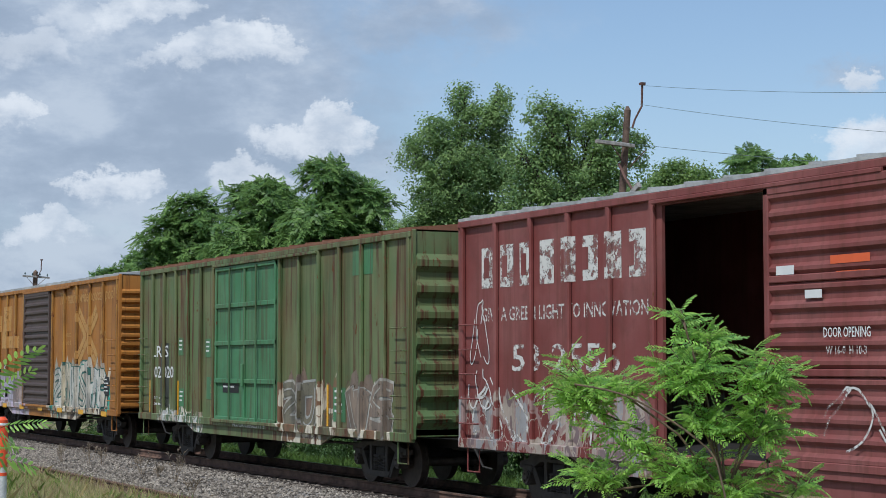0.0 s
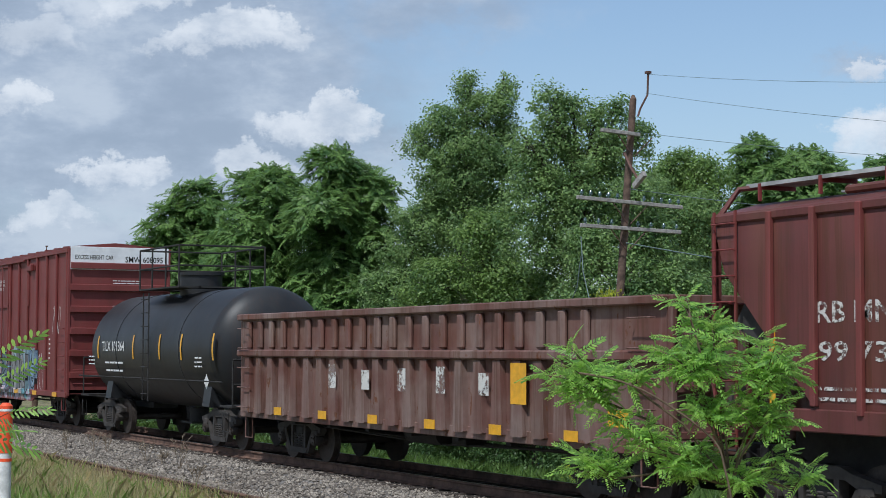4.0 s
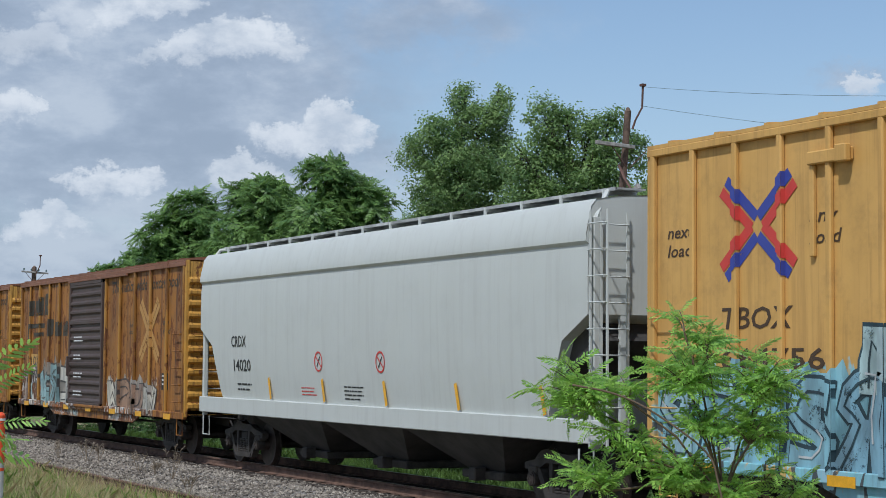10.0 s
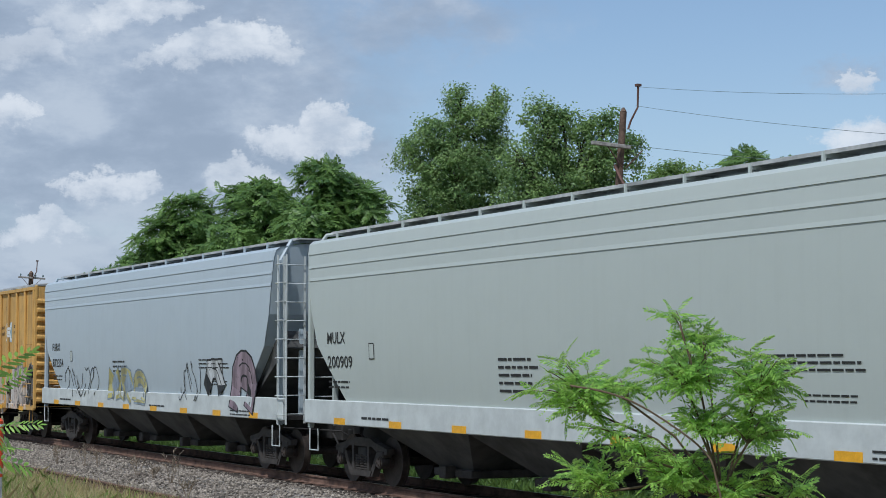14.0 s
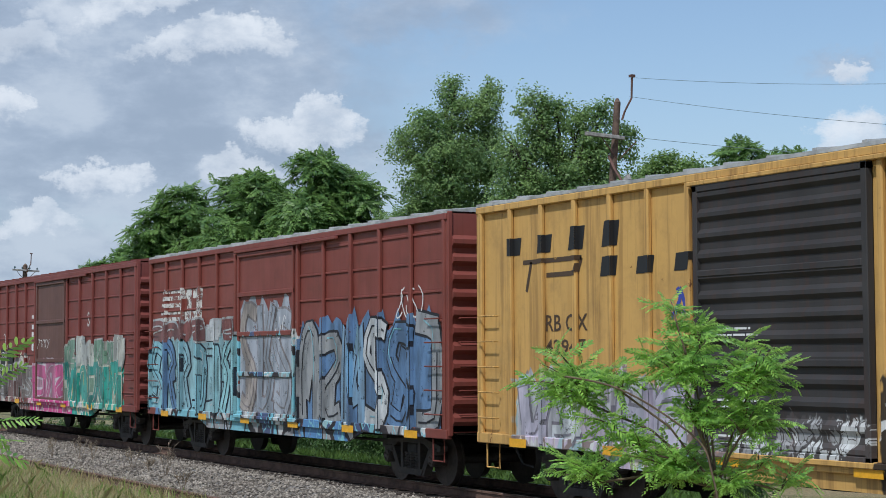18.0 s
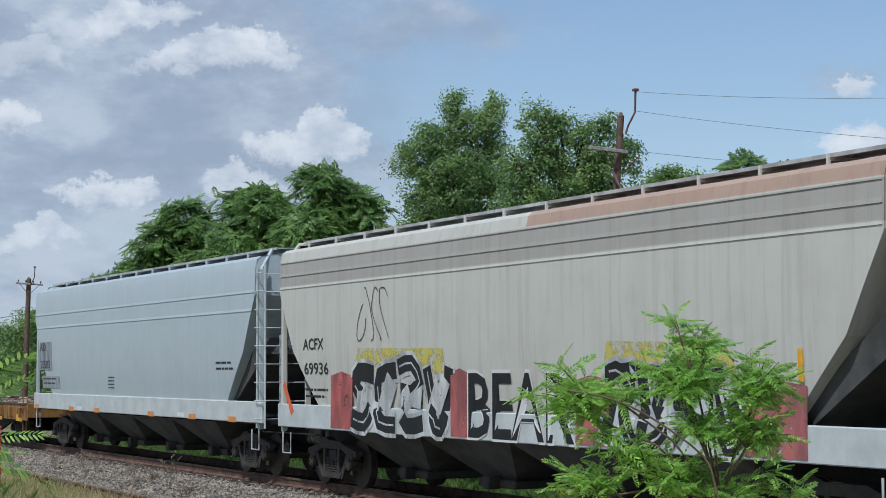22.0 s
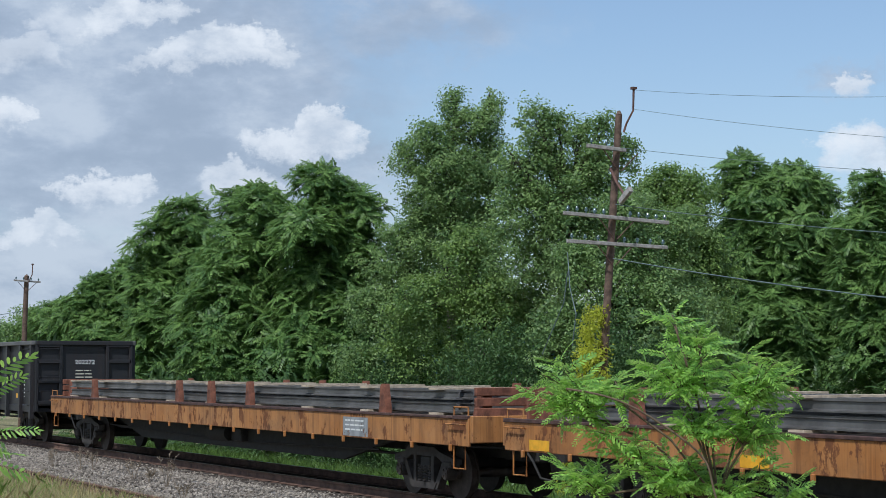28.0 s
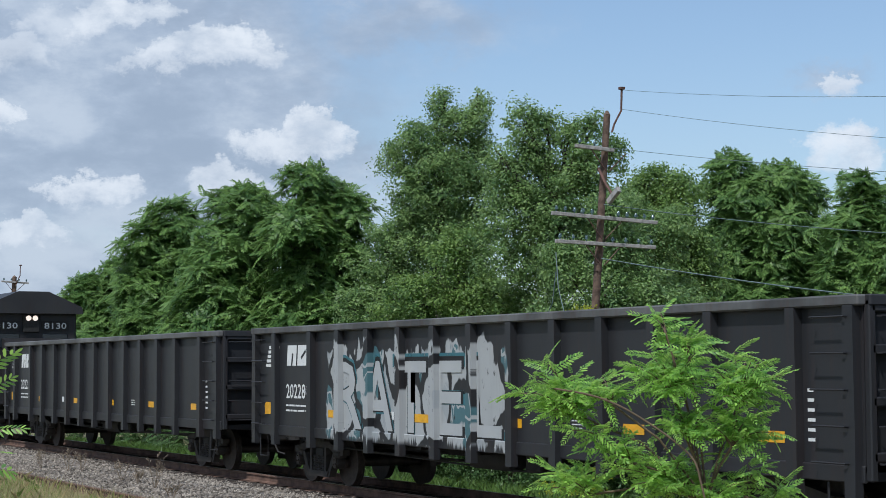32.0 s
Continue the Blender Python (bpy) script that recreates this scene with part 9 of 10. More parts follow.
def thicket(name, label, spans, templates, leaf, seed, scale=1.0):
    """Undergrowth: heaps of leafy sprays, one shrub to each span (x, y, half width, foot, height, sprays)."""
    rng = np.random.default_rng(seed)
    for x, y, w, z0, h, n in spans:
        t = thing(name, label, "shrub", "undergrowth below the trees", at=pose(x, y, z0))
        stems = Shape()
        for k in range(6):
            a = 1.05 * k
            stems.cyl((0.15 * math.cos(a), 0.15 * math.sin(a), -0.05), (0.5 * w * math.cos(a), 0.35 * w * math.sin(a), h * 0.65), 0.035, 5, 0.01)
        part("stem", stems, BARK, t)
        d = rng.normal(0, 1, (n, 3))
        d /= np.linalg.norm(d, axis=1, keepdims=True)
        d[:, 2] = np.abs(d[:, 2]) * 0.9 + rng.uniform(-0.25, 0.1, n)
        wob = 1 + 0.22 * np.sin(3 * np.arctan2(d[:, 0], d[:, 2]) + seed + x)
        p = d * np.array((w, w * 0.65, h)) * (rng.uniform(0.55, 1.0, (n, 1)) ** 0.6) * wob[:, None]
        p[:, 2] = np.maximum(p[:, 2], 0.05)
        part("foliage", fast_mesh("foliage", sprays(rng, templates, p, d, scale), None, leaf), leaf, t)


thicket("shrub", "dense green roadside shrub", [(-84, 10.6, 4.2, -1.0, 3.6, 800), (-75, 10.2, 4.0, -1.0, 3.4, 900), (-67, 10.0, 3.8, -1.0, 3.6, 1000), (-61, 10.2, 3.4, -1.0, 3.4, 900)], AILANTHUS, LEAF_SHADED, 21, 0.8)
thicket("shrub", "rounded green shrub below the trees, shade in its leaf colour", [(-55.5, 10.6, 3.0, -1.0, 2.6, 1900), (-51.2, 10.2, 2.6, -1.0, 3.3, 2100), (-47.2, 10.0, 2.4, -1.0, 4.2, 2200), (-43.6, 10.0, 2.4, -1.0, 4.6, 2200), (-58.5, 11.5, 2.8, -1.0, 2.6, 1700),
                                                                          (-40.3, 10.4, 2.2, -1.0, 4.4, 2000), (-37.4, 11.0, 2.0, -1.1, 4.0, 1800)], ELM, LEAF_SHADED, 22, 0.95)
thicket("shrub", "green shrub at the wood's edge, shade in its leaf colour", [(-60, 33, 4.5, -2.2, 4.5, 700), (-52, 33, 4.0, -2.2, 4.5, 700), (-45, 32.5, 4.0, -2.2, 4.2, 700), (-67, 32, 4.5, -2.2, 5.0, 700), (-34, 32.5, 5.0, -2.2, 5.0, 700),
                                                                 (-57, 27, 3.5, -2.0, 5.5, 800), (-62.5, 24, 3.5, -2.0, 5.0, 800)], AILANTHUS, LEAF_SHADED, 23, 0.9)


def far_wood():
    """The wood's depth, shade in its leaf colour, and the far tree line, too far to tell apart."""
    rng = np.random.default_rng(31)
    n = 9000
    x = rng.uniform(-150, 10, n)
    top = 5.6 + 2.2 * np.sin(x * 0.21) + 1.0 * np.sin(x * 0.53 + 1)
    z = -2.2 + (top + 2.2) * rng.uniform(0, 1, n) ** 0.75
    p = np.stack((x, rng.uniform(42, 48, n), z), -1)
    d = np.stack((rng.normal(0, 0.6, n), -np.abs(rng.normal(0.8, 0.3, n)), rng.normal(0.3, 0.4, n)), -1)
    d /= np.linalg.norm(d, axis=1, keepdims=True)
    v = sprays(rng, AILANTHUS, p, d, 1.6)
    tagged(new("far_wood", fast_mesh("far_wood", v, None, LEAF_SHADED)), "woodland foliage beyond the trees, coloured dark for shade", "woodland", kind="stuff")
    n = 5000
    x = rng.uniform(-420, -120, n)
    y = rng.uniform(20, 60, n)
    p = np.stack((x, y, -1.5 + (6.5 + 2 * np.sin(x * 0.11)) * rng.uniform(0, 1, n) ** 0.7), -1)
    d = rng.normal(0, 1, (n, 3))
    d /= np.linalg.norm(d, axis=1, keepdims=True)
    v = sprays(rng, AILANTHUS, p, d, 2.6)
    tagged(new("far_tree_line", fast_mesh("far_tree_line", v, None, LEAF_ELM)), "hazy green tree line far down the track", "woodland", kind="stuff")


far_wood()


def blades(name, label, mat, n, xr, yr, tall, wide, seed, clump=0.0):
    rng = np.random.default_rng(seed)
    x, y = rng.uniform(*xr, n), rng.uniform(*yr, n)
    if clump:
        keep = np.array([noise.noise((a * clump, b * clump, seed)) for a, b in zip(x, y)]) > -0.05
        x, y = x[keep], y[keep]
        n = len(x)
    z = np.array([height(a, b) for a, b in zip(x, y)])
    h = rng.uniform(*tall, n)
    a = rng.uniform(0, 2 * np.pi, n)
    lean = rng.normal(0, 0.35, (n, 2)) * h[:, None]
    dx, dy = np.cos(a) * wide, np.sin(a) * wide
    p = np.stack((x, y, z - 0.02), -1)
    side = np.stack((dx, dy, np.zeros(n)), -1)
    mid = p + np.stack((lean[:, 0] * 0.35, lean[:, 1] * 0.35, h * 0.6), -1)
    tip = p + np.stack((lean[:, 0], lean[:, 1], h * 0.95), -1)
    v = np.stack((p - side, p + side, mid + side * 0.7, tip, mid - side * 0.7), 1).reshape(-1, 3)
    tagged(new(name, fast_mesh(name, v, None, mat, 5)), label, "grass", kind="stuff")


STRAW = leaf_material("dry_straw", (0.27, 0.215, 0.10), (0.64, 0.55, 0.31), 0.4)
STALK = plain("dead_weed_stalk", (0.20, 0.155, 0.11), 0.9, 0.0, 0.3, 20.0)
GRASS = leaf_material("fresh_grass", (0.10, 0.185, 0.04), (0.33, 0.44, 0.11), 0.4)
blades("dry_grass", "dry straw-coloured grass and stalks by the siding", STRAW, 42000, (-52, -14), (-11.5, -4.75), (0.08, 0.36), 0.006, 41)
blades("straw_tufts", "tall pale straw stalks on the bank", STRAW, 16000, (-32, -11), (-12.6, -7.0), (0.22, 0.58), 0.006, 45, 0.7)
blades("green_grass", "fresh green grass clumps beside the siding", GRASS, 16000, (-52, -13), (-12.5, -5.0), (0.08, 0.42), 0.008, 42, 0.5)
blades("bank_grass", "tall green grass on the bank near the siding", GRASS, 22000, (-30, -9), (-13.0, -8.0), (0.2, 0.6), 0.007, 43, 0.6)
# darker copy of the grass: shade behind the train is put into its colour
VERGE_SHADED = leaf_material("verge_grass_blade", (0.05, 0.11, 0.025), (0.17, 0.27, 0.065), 0.3)
blades("verge_grass", "green grass verge beyond the track, shade in its colour", VERGE_SHADED, 30000, (-75, -12), (3.2, 11.0), (0.12, 0.5), 0.012, 44)


def weed(x, y, z, h, mat, seed):
    rng = random.Random(seed)
    t = thing("weed", "dry branching weed standing on the ballast", "weed", "dry weeds on the ballast", at=pose(x, y, z))
    s = Shape()
    for k in range(5):
        a, l = rng.uniform(0, 6.3), h * rng.uniform(0.7, 1.0)
        tip = (0.35 * l * math.cos(a), 0.35 * l * math.sin(a), l)
        s.cyl((0, 0, 0), tip, 0.008, 5, 0.004)
        for j in range(6):
            f = rng.uniform(0.55, 1.0)
            q = Vector(tip) * f
            s.cyl(q, q + Vector((rng.uniform(-0.1, 0.1), rng.uniform(-0.1, 0.1), rng.uniform(0.02, 0.12))), 0.006, 4, 0.010)
    part("stalk", s, mat, t)


for i, (wx, wy, wh) in enumerate(((-37.5, -2.6, 0.62), (-40.2, -2.5, 0.45), (-43.8, -2.4, 0.42), (-44.6, -2.5, 0.5), (-46.5, -2.7, 0.4), (-33.5, -3.6, 0.3), (-39.0, -2.5, 0.3))):
    weed(wx, wy, -0.40, wh * 1.35, STALK, 60 + i)


# ---- the young locust bush before the line, in branches that sway ----
SWAY = []                           # (branch, root, strength, phase)


def bush(label, root, lobes, base, leaf_mat, fronds, per, seed, depth=0.03, start=0.3, size=1.0, single=3):
    """lobes: pairs of a fork and the branch tips that grow from it."""
    rng = random.Random(seed)
    t = thing("bush", label, "bush", at=pose(*root))
    meshes = [fast_mesh("leaf", f.reshape(-1, 3), None, leaf_mat, f.shape[1]) for f in fronds]
    twig = plain("tan_twig", (0.13, 0.09, 0.055), 0.85, 0.0, 0.3, 12.0) if "tan_twig" not in bpy.data.materials else bpy.data.materials["tan_twig"]
    foot = Vector(base) - Vector(root)
    part("stem", Shape().cyl((0, 0, 0), foot, 0.024, 8, 0.014), twig, t)
    for spot, tips in lobes:
        fork = Vector(spot) - Vector(root)
        if (fork - foot).length > 0.05:
            mid = foot.lerp(fork, 0.5) + Vector((0, 0, 0.10 * (fork - foot).length))
            part("main_branch", Shape().tube([foot, foot.lerp(mid, 0.6), mid, mid.lerp(fork, 0.6), fork], 0.0058, 6), twig, t, "bare tan branch")
        for tip in tips:
            own = Vector(tip) - Vector(root) + Vector((rng.uniform(-depth, depth), rng.uniform(-depth, depth), 0)) - fork
            bend = own * 0.5 + Vector((0, 0, 0.14 * own.length)) - Vector((own.x, own.y, 0)) * 0.08
            line = [2 * u * (1 - u) * bend + u * u * own for u in [i / 6 for i in range(7)]]
            s = Shape()
            for i in range(6):
                s.cyl(line[i], line[i + 1], 0.0042 - 0.0004 * i, 5, 0.0038 - 0.0004 * i)
            br = part("branch", s, twig, t, "thin tan twig with feathered leaves", at=Matrix.Translation(fork))
            SWAY.append((br, fork, own.length, rng.uniform(0, 6.28)))
            rest = []
            for i in range(per):
                u = start + (1 - start) * (i + 0.5) / per
                p = 2 * u * (1 - u) * bend + u * u * own
                along = (2 * (1 - u) * bend + 2 * u * (own - bend)).normalized()
                turn = 2.4 * i + rng.uniform(-0.6, 0.6)
                side = Vector((math.cos(turn), math.sin(turn), rng.uniform(-0.45, 0.85)))
                d = (along * (0.30 if i < per - 1 else 1.2) + side).normalized()
                m = d.to_track_quat("X", "Z").to_matrix().to_4x4() @ Matrix.Rotation(rng.uniform(-1.2, 1.2), 4, "X")
                k = size * rng.uniform(0.55, 1.1)
                at = Matrix.Translation(p) @ m @ Matrix.Scale(k, 4)
                pick = rng.randrange(len(meshes))
                if i >= per - single:
                    part("leaf", meshes[pick], leaf_mat, br, at=at)
                else:
                    a = np.array(at)
                    rest.append(fronds[pick].reshape(-1, 3) @ a[:3, :3].T + a[:3, 3])
            if rest:
                part("foliage", fast_mesh("foliage", np.concatenate(rest), None, leaf_mat, fronds[0].shape[1]), leaf_mat, br)
    return t


LOCUST = [frond_template(10, 0.25, 0.046, 0.019, d, True, 70 + i) for i, d in enumerate((0.12, 0.35, 0.60, 0.25, 0.85))]
SUMAC = [frond_template(9, 0.40, 0.085, 0.024, d, True, 80 + i) for i, d in enumerate((0.25, 0.45, 0.35))]
ACROSS, DEEP = Vector((5.0, 7.09, 0)).normalized(), Vector((-7.09, 5.0, 0)).normalized()
HEART = Vector((-7.07, -10.12, 1.93))


def clump_tips(seed, lobes):
    """Forks and branch tips spread over the bush's lobes: middle and half size, across and up, and how many."""
    rnd = random.Random(seed)
    out = []
    for cx, cz, rx, rz, n in lobes:
        mid = HEART + ACROSS * (cx * 0.82 + 0.01) + DEEP * rnd.uniform(-0.1, 0.1) + Vector((0, 0, cz - 0.55 * rz - 0.05))
        tips = []
        for k in range(n):
            a, r = 2.4 * k + rnd.uniform(-0.3, 0.3), math.sqrt((k + 0.5) / n)
            tips.append(HEART + ACROSS * (cx + rx * r * math.cos(a)) + DEEP * rnd.uniform(-0.22, 0.20) + Vector((0, 0, cz + rz * r * math.sin(a))))
        out.append((mid, tips))
    return out


locust = bush("bright green young locust bush with feathered leaves", (-7.05, -10.10, 0.42),
              clump_tips(70, ((-0.66, 0.22, 0.17, 0.14, 20), (-0.45, 0.24, 0.08, 0.07, 6), (-0.10, 0.32, 0.20, 0.12, 22), (-0.13, 0.56, 0.02, 0.05, 2), (0.0, 0.46, 0.06, 0.05, 5), (0.29, 0.28, 0.16, 0.14, 22),
                              (0.24, 0.06, 0.16, 0.10, 14), (-0.02, 0.08, 0.10, 0.08, 9), (-0.12, -0.17, 0.24, 0.09, 20), (-0.59, -0.20, 0.18, 0.06, 9), (-0.34, -0.06, 0.13, 0.03, 5),
                              (-0.48, 0.02, 0.09, 0.02, 3), (0.33, -0.15, 0.05, 0.03, 2), (0.46, -0.25, 0.06, 0.03, 3), (0.15, -0.24, 0.16, 0.06, 8))),
              (-7.02, -10.05, 1.62), LEAF_BUSH, LOCUST, 9, 71, 0.03, 0.20, 0.56)
for limb in (((0.10, -0.42), (0.06, -0.22), (0.003, -0.074), (-0.23, 0.10), (-0.42, 0.19), (-0.62, 0.23)),):
    line = [HEART + ACROSS * a - DEEP * 0.26 + Vector((0, 0, c)) - Vector((-7.05, -10.10, 0.42)) for a, c in rounded(limb, 4)]
    part("main_branch", Shape().tube(line, 0.0050, 7), bpy.data.materials["tan_twig"], locust, "bare tan branch")
bush("long feathered sumac leaves at the bank's edge", (-8.90, -13.51, 0.85), [((-8.87, -13.42, 1.66), [(-8.80, -13.13, 2.12), (-8.79, -13.12, 1.95), (-8.82, -13.17, 2.19), (-8.83, -13.20, 1.85)])],
     (-8.87, -13.42, 1.66), LEAF_BUSH, SUMAC, 4, 72, 0.05, 0.60, 0.80)


# ---- poles, wires and buildings beyond the line ----
TIMBER = plain("weathered_pole_timber", (0.13, 0.085, 0.062), 0.9, 0.0, 0.4, 7.0, 0.015)
ARM = plain("grey_crossarm_timber", (0.30, 0.28, 0.26), 0.9, 0.0, 0.35, 8.0, 0.01)
PIPE = plain("rusty_bracket_pipe", (0.12, 0.06, 0.045), 0.7, 0.2, 0.3)
WIRE = plain("dull_green_wire", (0.16, 0.21, 0.21), 0.6, 0.3, 0.2)
GLASS_KNOB, _n, _b, _o = material("aqua_glass_insulator")
_b.inputs["Base Color"].default_value = (0.10, 0.17, 0.17, 1)
_b.inputs["Roughness"].default_value = 0.12
_b.inputs["Transmission Weight"].default_value = 0.5


def cable(points, sag, r, name="overhead_wire", label="thin sagging overhead wire"):
    p, q = Vector(points[0]), Vector(points[1])
    line = [p.lerp(q, i / 14) - Vector((0, 0, sag * 4 * (i / 14) * (1 - i / 14))) for i in range(15)]
    ob = new(name, Shape().tube(line, r, 5).mesh(name, WIRE))
    return tagged(ob, label, "wire", "overhead wires")


def insulator_mesh():
    return shared("insulator", lambda: Shape().cyl((0, 0, 0), (0, 0, 0.06), 0.018, 6).cyl((0, 0, 0.05), (0, 0, 0.10), 0.05, 10, 0.036).cyl((0, 0, 0.10), (0, 0, 0.15), 0.042, 10, 0.022).mesh("insulator", GLASS_KNOB))


def utility_pole(foot, top, arms, label, bracket=True, r=0.118):
    t = thing("utility_pole", label, "utility pole", "utility poles", at=pose(*foot))
    f, e = Vector((0, 0, 0)), Vector(top) - Vector(foot)
    part("pole", Shape().cyl(f, e, r, 12, r * 0.72).cyl(e, e + Vector((0, 0, 0.10)), r * 0.7, 12, 0.03), TIMBER, t)
    for z, a, b, tilt, knobs in arms:
        c = e * ((z - foot[2]) / (top[2] - foot[2])) + Vector((0.16, 0, 0))
        arm = part("crossarm", Shape().box(-0.05, 0.05, a, b, -0.045, 0.045, 0.008), ARM, t, at=Matrix.Translation(c) @ Matrix.Rotation(radians(tilt), 4, "X"))
        for k in range(knobs):
            y = a + 0.12 + (b - a - 0.24) * k / max(1, knobs - 1)
            if abs(y) > 0.16:
                part("insulator", insulator_mesh(), GLASS_KNOB, arm, at=pose(0, y, 0.045))
        for k in (-1, 1):
            part("brace", Shape().tube([(0.02, k * 0.5, -0.05), (0.0, k * 0.05, -0.52)], 0.014, 5), PIPE, arm)
    if bracket:
        part("bracket", Shape().tube([e + Vector((0.18, 0.02, -0.45)), e + Vector((0.2, 0.08, -0.25)), e + Vector((0.30, 0.22, 0.08)), e + Vector((0.30, 0.24, 0.62))], 0.028, 6).box(e.x + 0.24, e.x + 0.36, e.y + 0.18, e.y + 0.30, e.z + 0.60, e.z + 0.66), PIPE, t)
    return t


utility_pole((-37.85, 8.6, -1.2), (-36.6, 8.6, 8.45), ((7.58, -0.95, 0.15, -3, 3), (5.92, -1.50, 1.55, -2.5, 12), (5.28, -1.35, 1.55, -1.5, 8)), "leaning brown timber utility pole with three crossarms")
tilted = thing("broken_crossarm", "broken grey board hanging from the pole", "board", at=pose(-36.26, 8.40, 6.26))
part("board", Shape().box(0, 0.54, -0.05, 0.05, -0.075, 0.075, 0.008), ARM, tilted, at=pose(0, 0, 0, 0, -31, 0))
part("hanger", Shape().tube([(-0.44, 0, 0.87), (-0.18, 0, 0.52), (0.2, 0, 0.14)], 0.035, 6), PIPE, tilted)
utility_pole((-95.3, 8.6, -1.2), (-94.5, 8.6, 7.15), ((6.88, -0.72, 0.72, -3, 4),), "distant timber utility pole with one crossarm", True, 0.17)
for a, b, s, r in (((-36.2, 8.8, 9.02), (-24.0, 9.4, 7.30), 0.12, 0.005), ((-36.2, 8.7, 8.55), (-24.0, 9.4, 6.30), 0.10, 0.005), ((-36.5, 8.6, 7.62), (-24.0, 9.4, 5.70), 0.08, 0.006),
                   ((-36.77, 8.6, 6.25), (-24.0, 9.4, 4.55), 0.10, 0.009), ((-36.92, 8.6, 4.93), (-24.0, 9.4, 3.25), 0.10, 0.014), ((-95.0, 8.5, 5.3), (-260.0, 8.5, 5.2), 0.5, 0.02)):
    cable((a, b), s, r)
for k, pts in enumerate((((-38.9, 8.5, 5.2), (-38.8, 8.5, 4.3), (-38.5, 8.5, 3.6), (-38.7, 8.5, 2.8)), ((-38.9, 8.5, 4.7), (-39.1, 8.5, 3.9), (-39.7, 8.5, 3.2), (-40.2, 8.5, 2.6)))):
    tagged(new("loose_cable", Shape().tube(pts, 0.014, 5).mesh("loose_cable", WIRE)), "slack grey cable hanging from the crossarm", "wire", "overhead wires")


def vine():
    rng = np.random.default_rng(91)
    n = 620
    z = rng.uniform(0, 1, n)
    a = rng.uniform(0, 2 * np.pi, n)
    rad = (1.0 - 0.88 * z ** 0.7) * rng.uniform(0.3, 1.1, n)
    p = np.stack((rad * np.cos(a) + 0.55 * z - 0.1, 0.6 * rad * np.sin(a), 4.9 * z), -1)
    d = np.stack((np.cos(a), np.sin(a), rng.normal(0.2, 0.4, n)), -1)
    t = thing("climbing_vine", "yellow-green vine climbing the utility pole", "vine", at=pose(-37.85, 8.35, -1.2))
    part("stem", Shape().cyl((0, 0, -0.05), (0.5, 0, 4.2), 0.03, 6, 0.012), BARK, t)
    part("foliage", fast_mesh("foliage", sprays(rng, ELM, p, d, 0.70), None, LEAF_YEL), LEAF_YEL, t)


vine()


def sheds():
    blue = plain("blue_corrugated_sheet", (0.06, 0.17, 0.34), 0.6, 0.1, 0.15, 1.0)
    t = thing("blue_shed", "blue corrugated metal shed hidden behind the trees", "shed", at=pose(-64, 18.5, -2.2))
    prof = []
    for i in range(28):
        x = -7 + 14 * i / 27
        prof += [(x, 0.0), (x + 0.12, -0.05), (x + 0.26, -0.05), (x + 0.38, 0.0)]
    part("wall", Shape().prism(prof + [(7.4, 4.0), (-7, 4.0)], "z", 0, 6.2), blue, t)
    part("roof", Shape().box(-7.4, 7.6, -0.4, 4.4, 6.2, 6.35), ROOF_METAL, t)
    white = plain("white_painted_block", (0.70, 0.71, 0.70), 0.8, 0.0, 0.08, 3.0)
    red = plain("red_roll_door", (0.55, 0.05, 0.055), 0.5, 0.0, 0.15, 2.0)
    grey = plain("grey_green_metal_roof", (0.36, 0.40, 0.39), 0.45, 0.4, 0.15, 1.5)
    b = thing("storage_building", "low white storage building with red doors and grey metal roof", "building", at=pose(-51.3, 25, -2.35))
    part("wall", Shape().box(0, 34, 0.12, 8.0, 0, 2.55), white, b)
    part("roof", Shape().prism([(-0.45, 2.50), (-0.45, 2.60), (4.2, 3.35), (8.5, 2.60), (8.5, 2.50)], "x", -0.3, 34.3), grey, b)
    part("gutter", Shape().box(-0.3, 34.3, -0.60, -0.45, 2.36, 2.58, 0.02), white, b, "white rain gutter")
    rib = shared("roof_rib", lambda: Shape().prism([(-0.46, 2.60), (-0.46, 2.65), (4.2, 3.40), (4.2, 3.35)], "x", -0.03, 0.03).mesh("roof_rib", grey))
    for i in range(44):
        part("roof_rib", rib, grey, b, at=pose(0.2 + 0.78 * i, 0, 0))
    slat = shared("door_slat", lambda: Shape().box(0, 2.35, 0.02, 0.07, 0, 0.115, 0.012).mesh("door_slat", red))
    for i in range(11):
        x = 0.35 + 3.05 * i
        d = part("roll_door", Shape().box(x, x + 2.4, 0.07, 0.12, 0, 2.02), red, b)
        for k in range(16):
            part("door_slat", slat, red, d, at=pose(x + 0.025, 0, 0.02 + 0.125 * k))
        part("pier", Shape().box(x + 2.4, x + 3.05, 0.0, 0.12, 0, 2.5, 0.01), white, b)
        part("door_header", Shape().box(x, x + 2.4, 0.03, 0.12, 2.02, 2.5), white, b)


sheds()


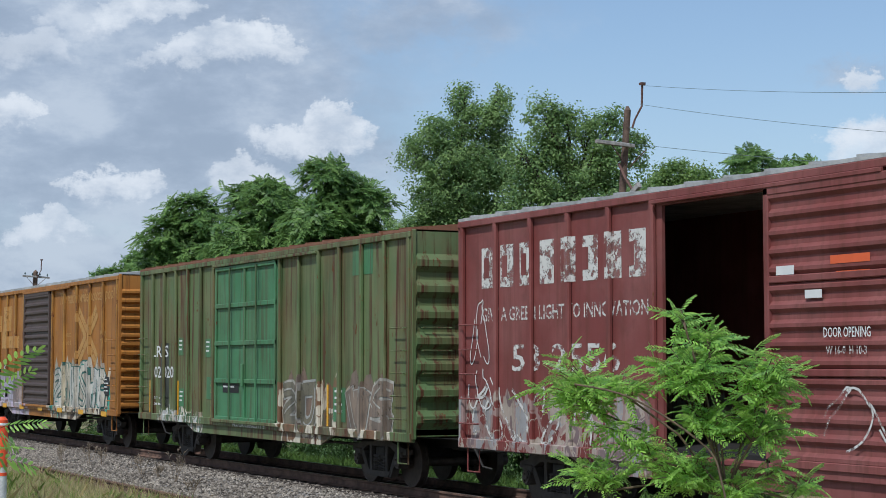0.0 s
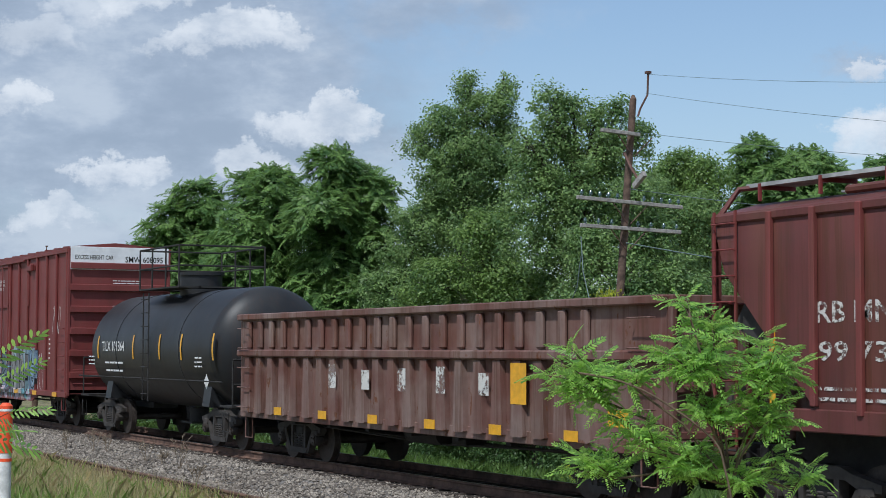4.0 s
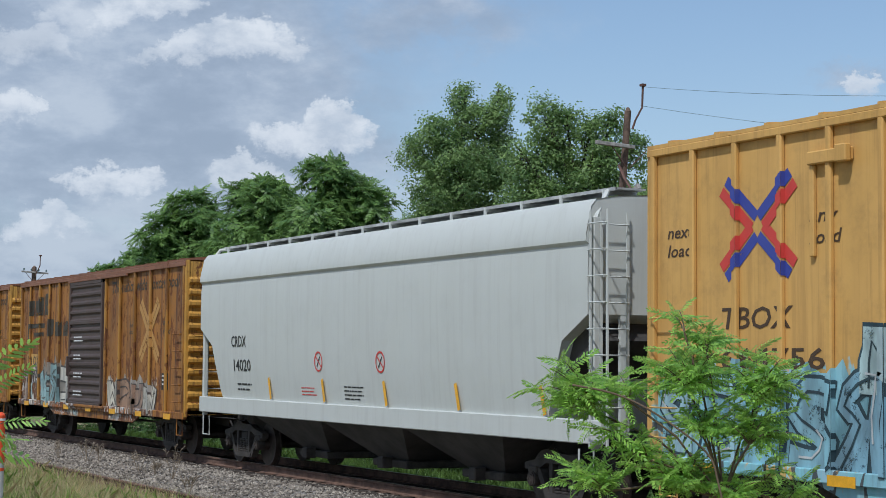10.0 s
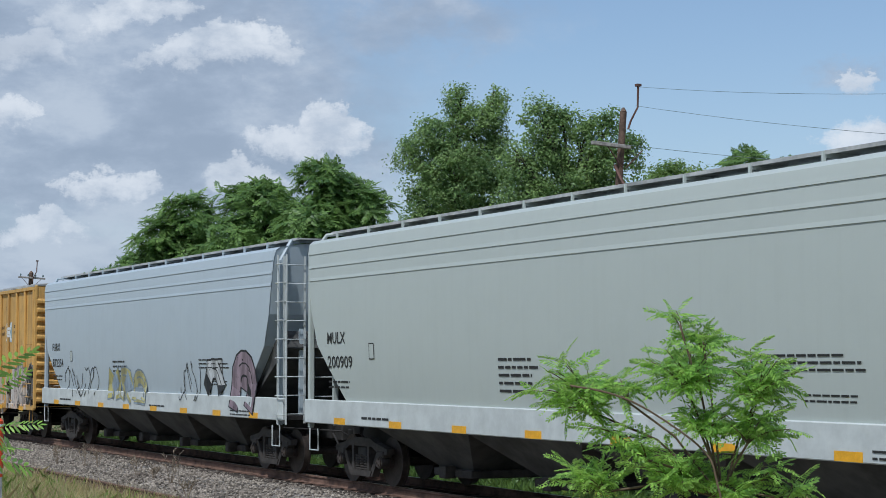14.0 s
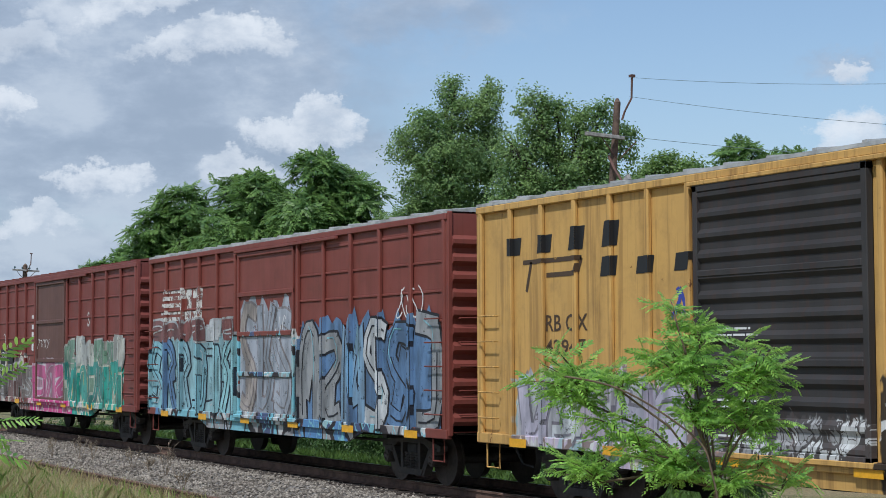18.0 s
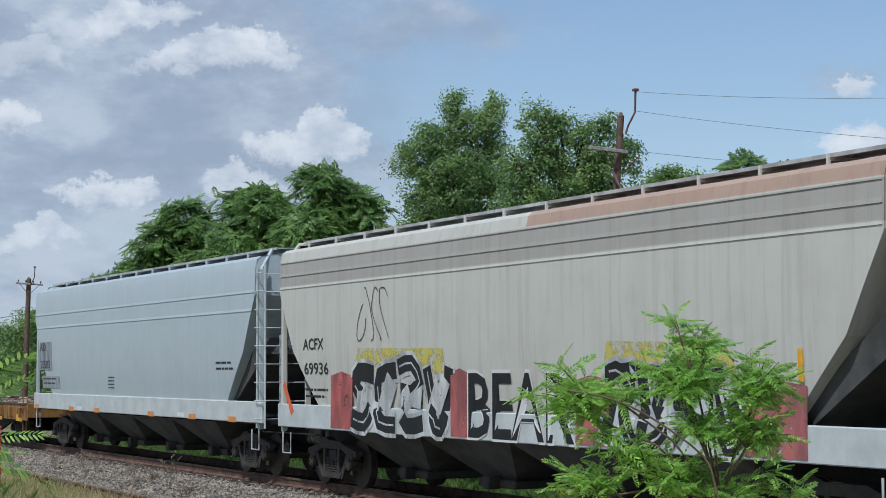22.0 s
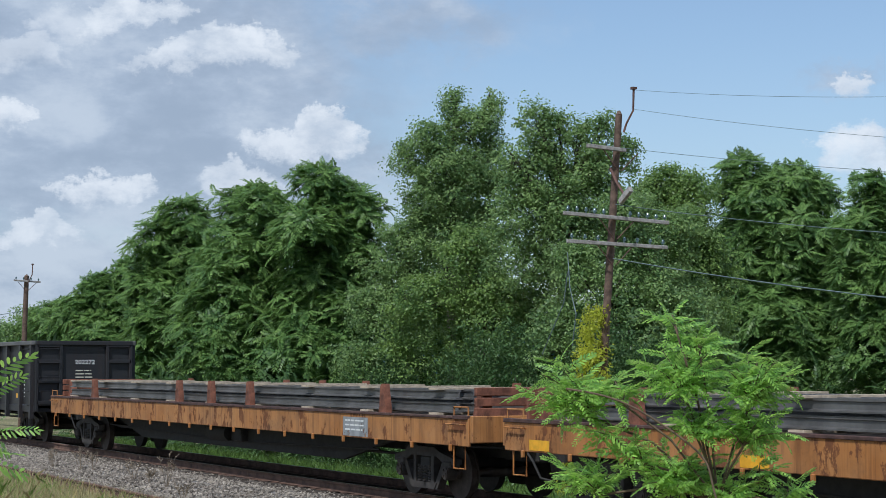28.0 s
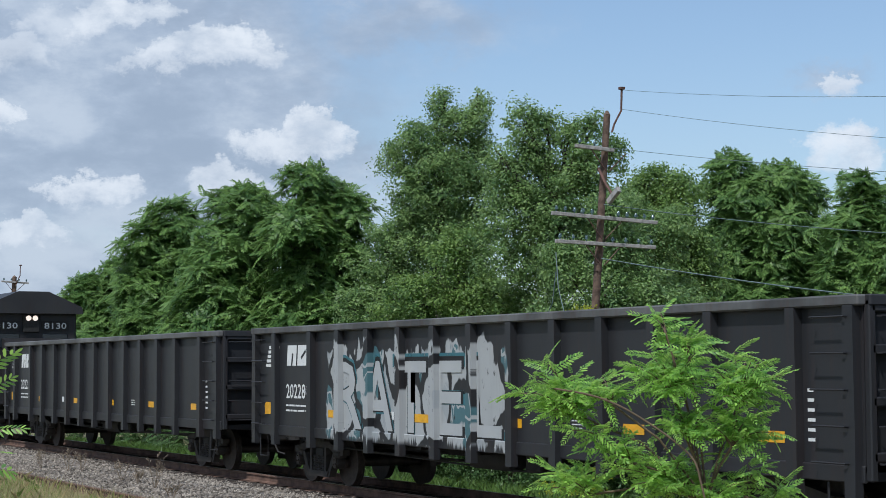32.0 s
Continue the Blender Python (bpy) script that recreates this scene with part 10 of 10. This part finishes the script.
def marker_post():
    orange = plain("orange_reflective_sleeve", (0.78, 0.09, 0.025), 0.5, 0.0, 0.12, 8.0)
    chalk = plain("scuffed_white_post", (0.66, 0.66, 0.64), 0.6, 0.0, 0.25, 14.0)
    t = thing("marker_post", "white marker post with an orange upper sleeve", "marker post", at=pose(-11.66, -12.43, 0.42))
    part("post", Shape().cyl((0, 0, -0.1), (0, 0, 1.17), 0.040, 16), chalk, t)
    part("sleeve", Shape().cyl((0, 0, 1.17), (0, 0, 1.475), 0.043, 16).cyl((0, 0, 1.475), (0, 0, 1.495), 0.043, 16, 0.025), orange, t)
    part("band", Shape().cyl((0, 0, 1.115), (0, 0, 1.135), 0.0415, 16), orange, t)
    part("band", Shape().cyl((0, 0, 1.44), (0, 0, 1.455), 0.0445, 16), chalk, t)


marker_post()


# ---- what moves: the train runs past, and every wheelset turns ----
# metres that the train has run, every two seconds
RUN = (0.0, 30.06, 60.1, 90.19, 120.4, 150.75, 181.26, 211.93, 242.73, 273.63, 304.58, 335.48, 366.25, 396.78, 426.92, 456.54, 485.46)


def run(t):
    i = min(15, int(t / 2))
    p = [RUN[max(0, i - 1)] if i else -30.02, RUN[i], RUN[i + 1], RUN[i + 2] if i < 15 else 513.7]
    f = t / 2 - i
    return p[1] + 0.5 * f * (p[2] - p[0] + f * (2 * p[0] - 5 * p[1] + 4 * p[2] - p[3] + f * (3 * (p[1] - p[2]) + p[3] - p[0])))


def motions():
    times = [0.5 * i for i in range(65)]
    for car, u in CARS:
        walk(car, [(t, pose(u + run(t), 0, 0)) for t in times])
    for br, root, length, ph in SWAY:
        rows = []
        for i in range(65):
            t = 0.5 * i
            a = (1.6 * math.sin(2.7 * t + ph) + 1.1 * math.sin(1.13 * t + 2 * ph)) * (0.6 + 0.4 * math.sin(0.37 * t + ph))
            b = 1.2 * math.sin(2.2 * t + 1.7 * ph)
            rows.append((t, Matrix.Translation(root) @ pose(0, 0, 0, a, b, 0)))
        walk(br, rows)
    for k, sets in WHEELSETS.items():
        walk(sets[0], [(i / FPS, pose(k, 0, 0.457) @ Matrix.Rotation(run(i / FPS) / 0.457, 4, "Y")) for i in range(int(32 * FPS) + 1)])
        keys = sets[0].animation_data
        for w in sets[1:]:
            w.rotation_mode = "QUATERNION"
            w.animation_data_create()
            w.animation_data.action = keys.action
            w.animation_data.action_slot = keys.action_slot


motions()
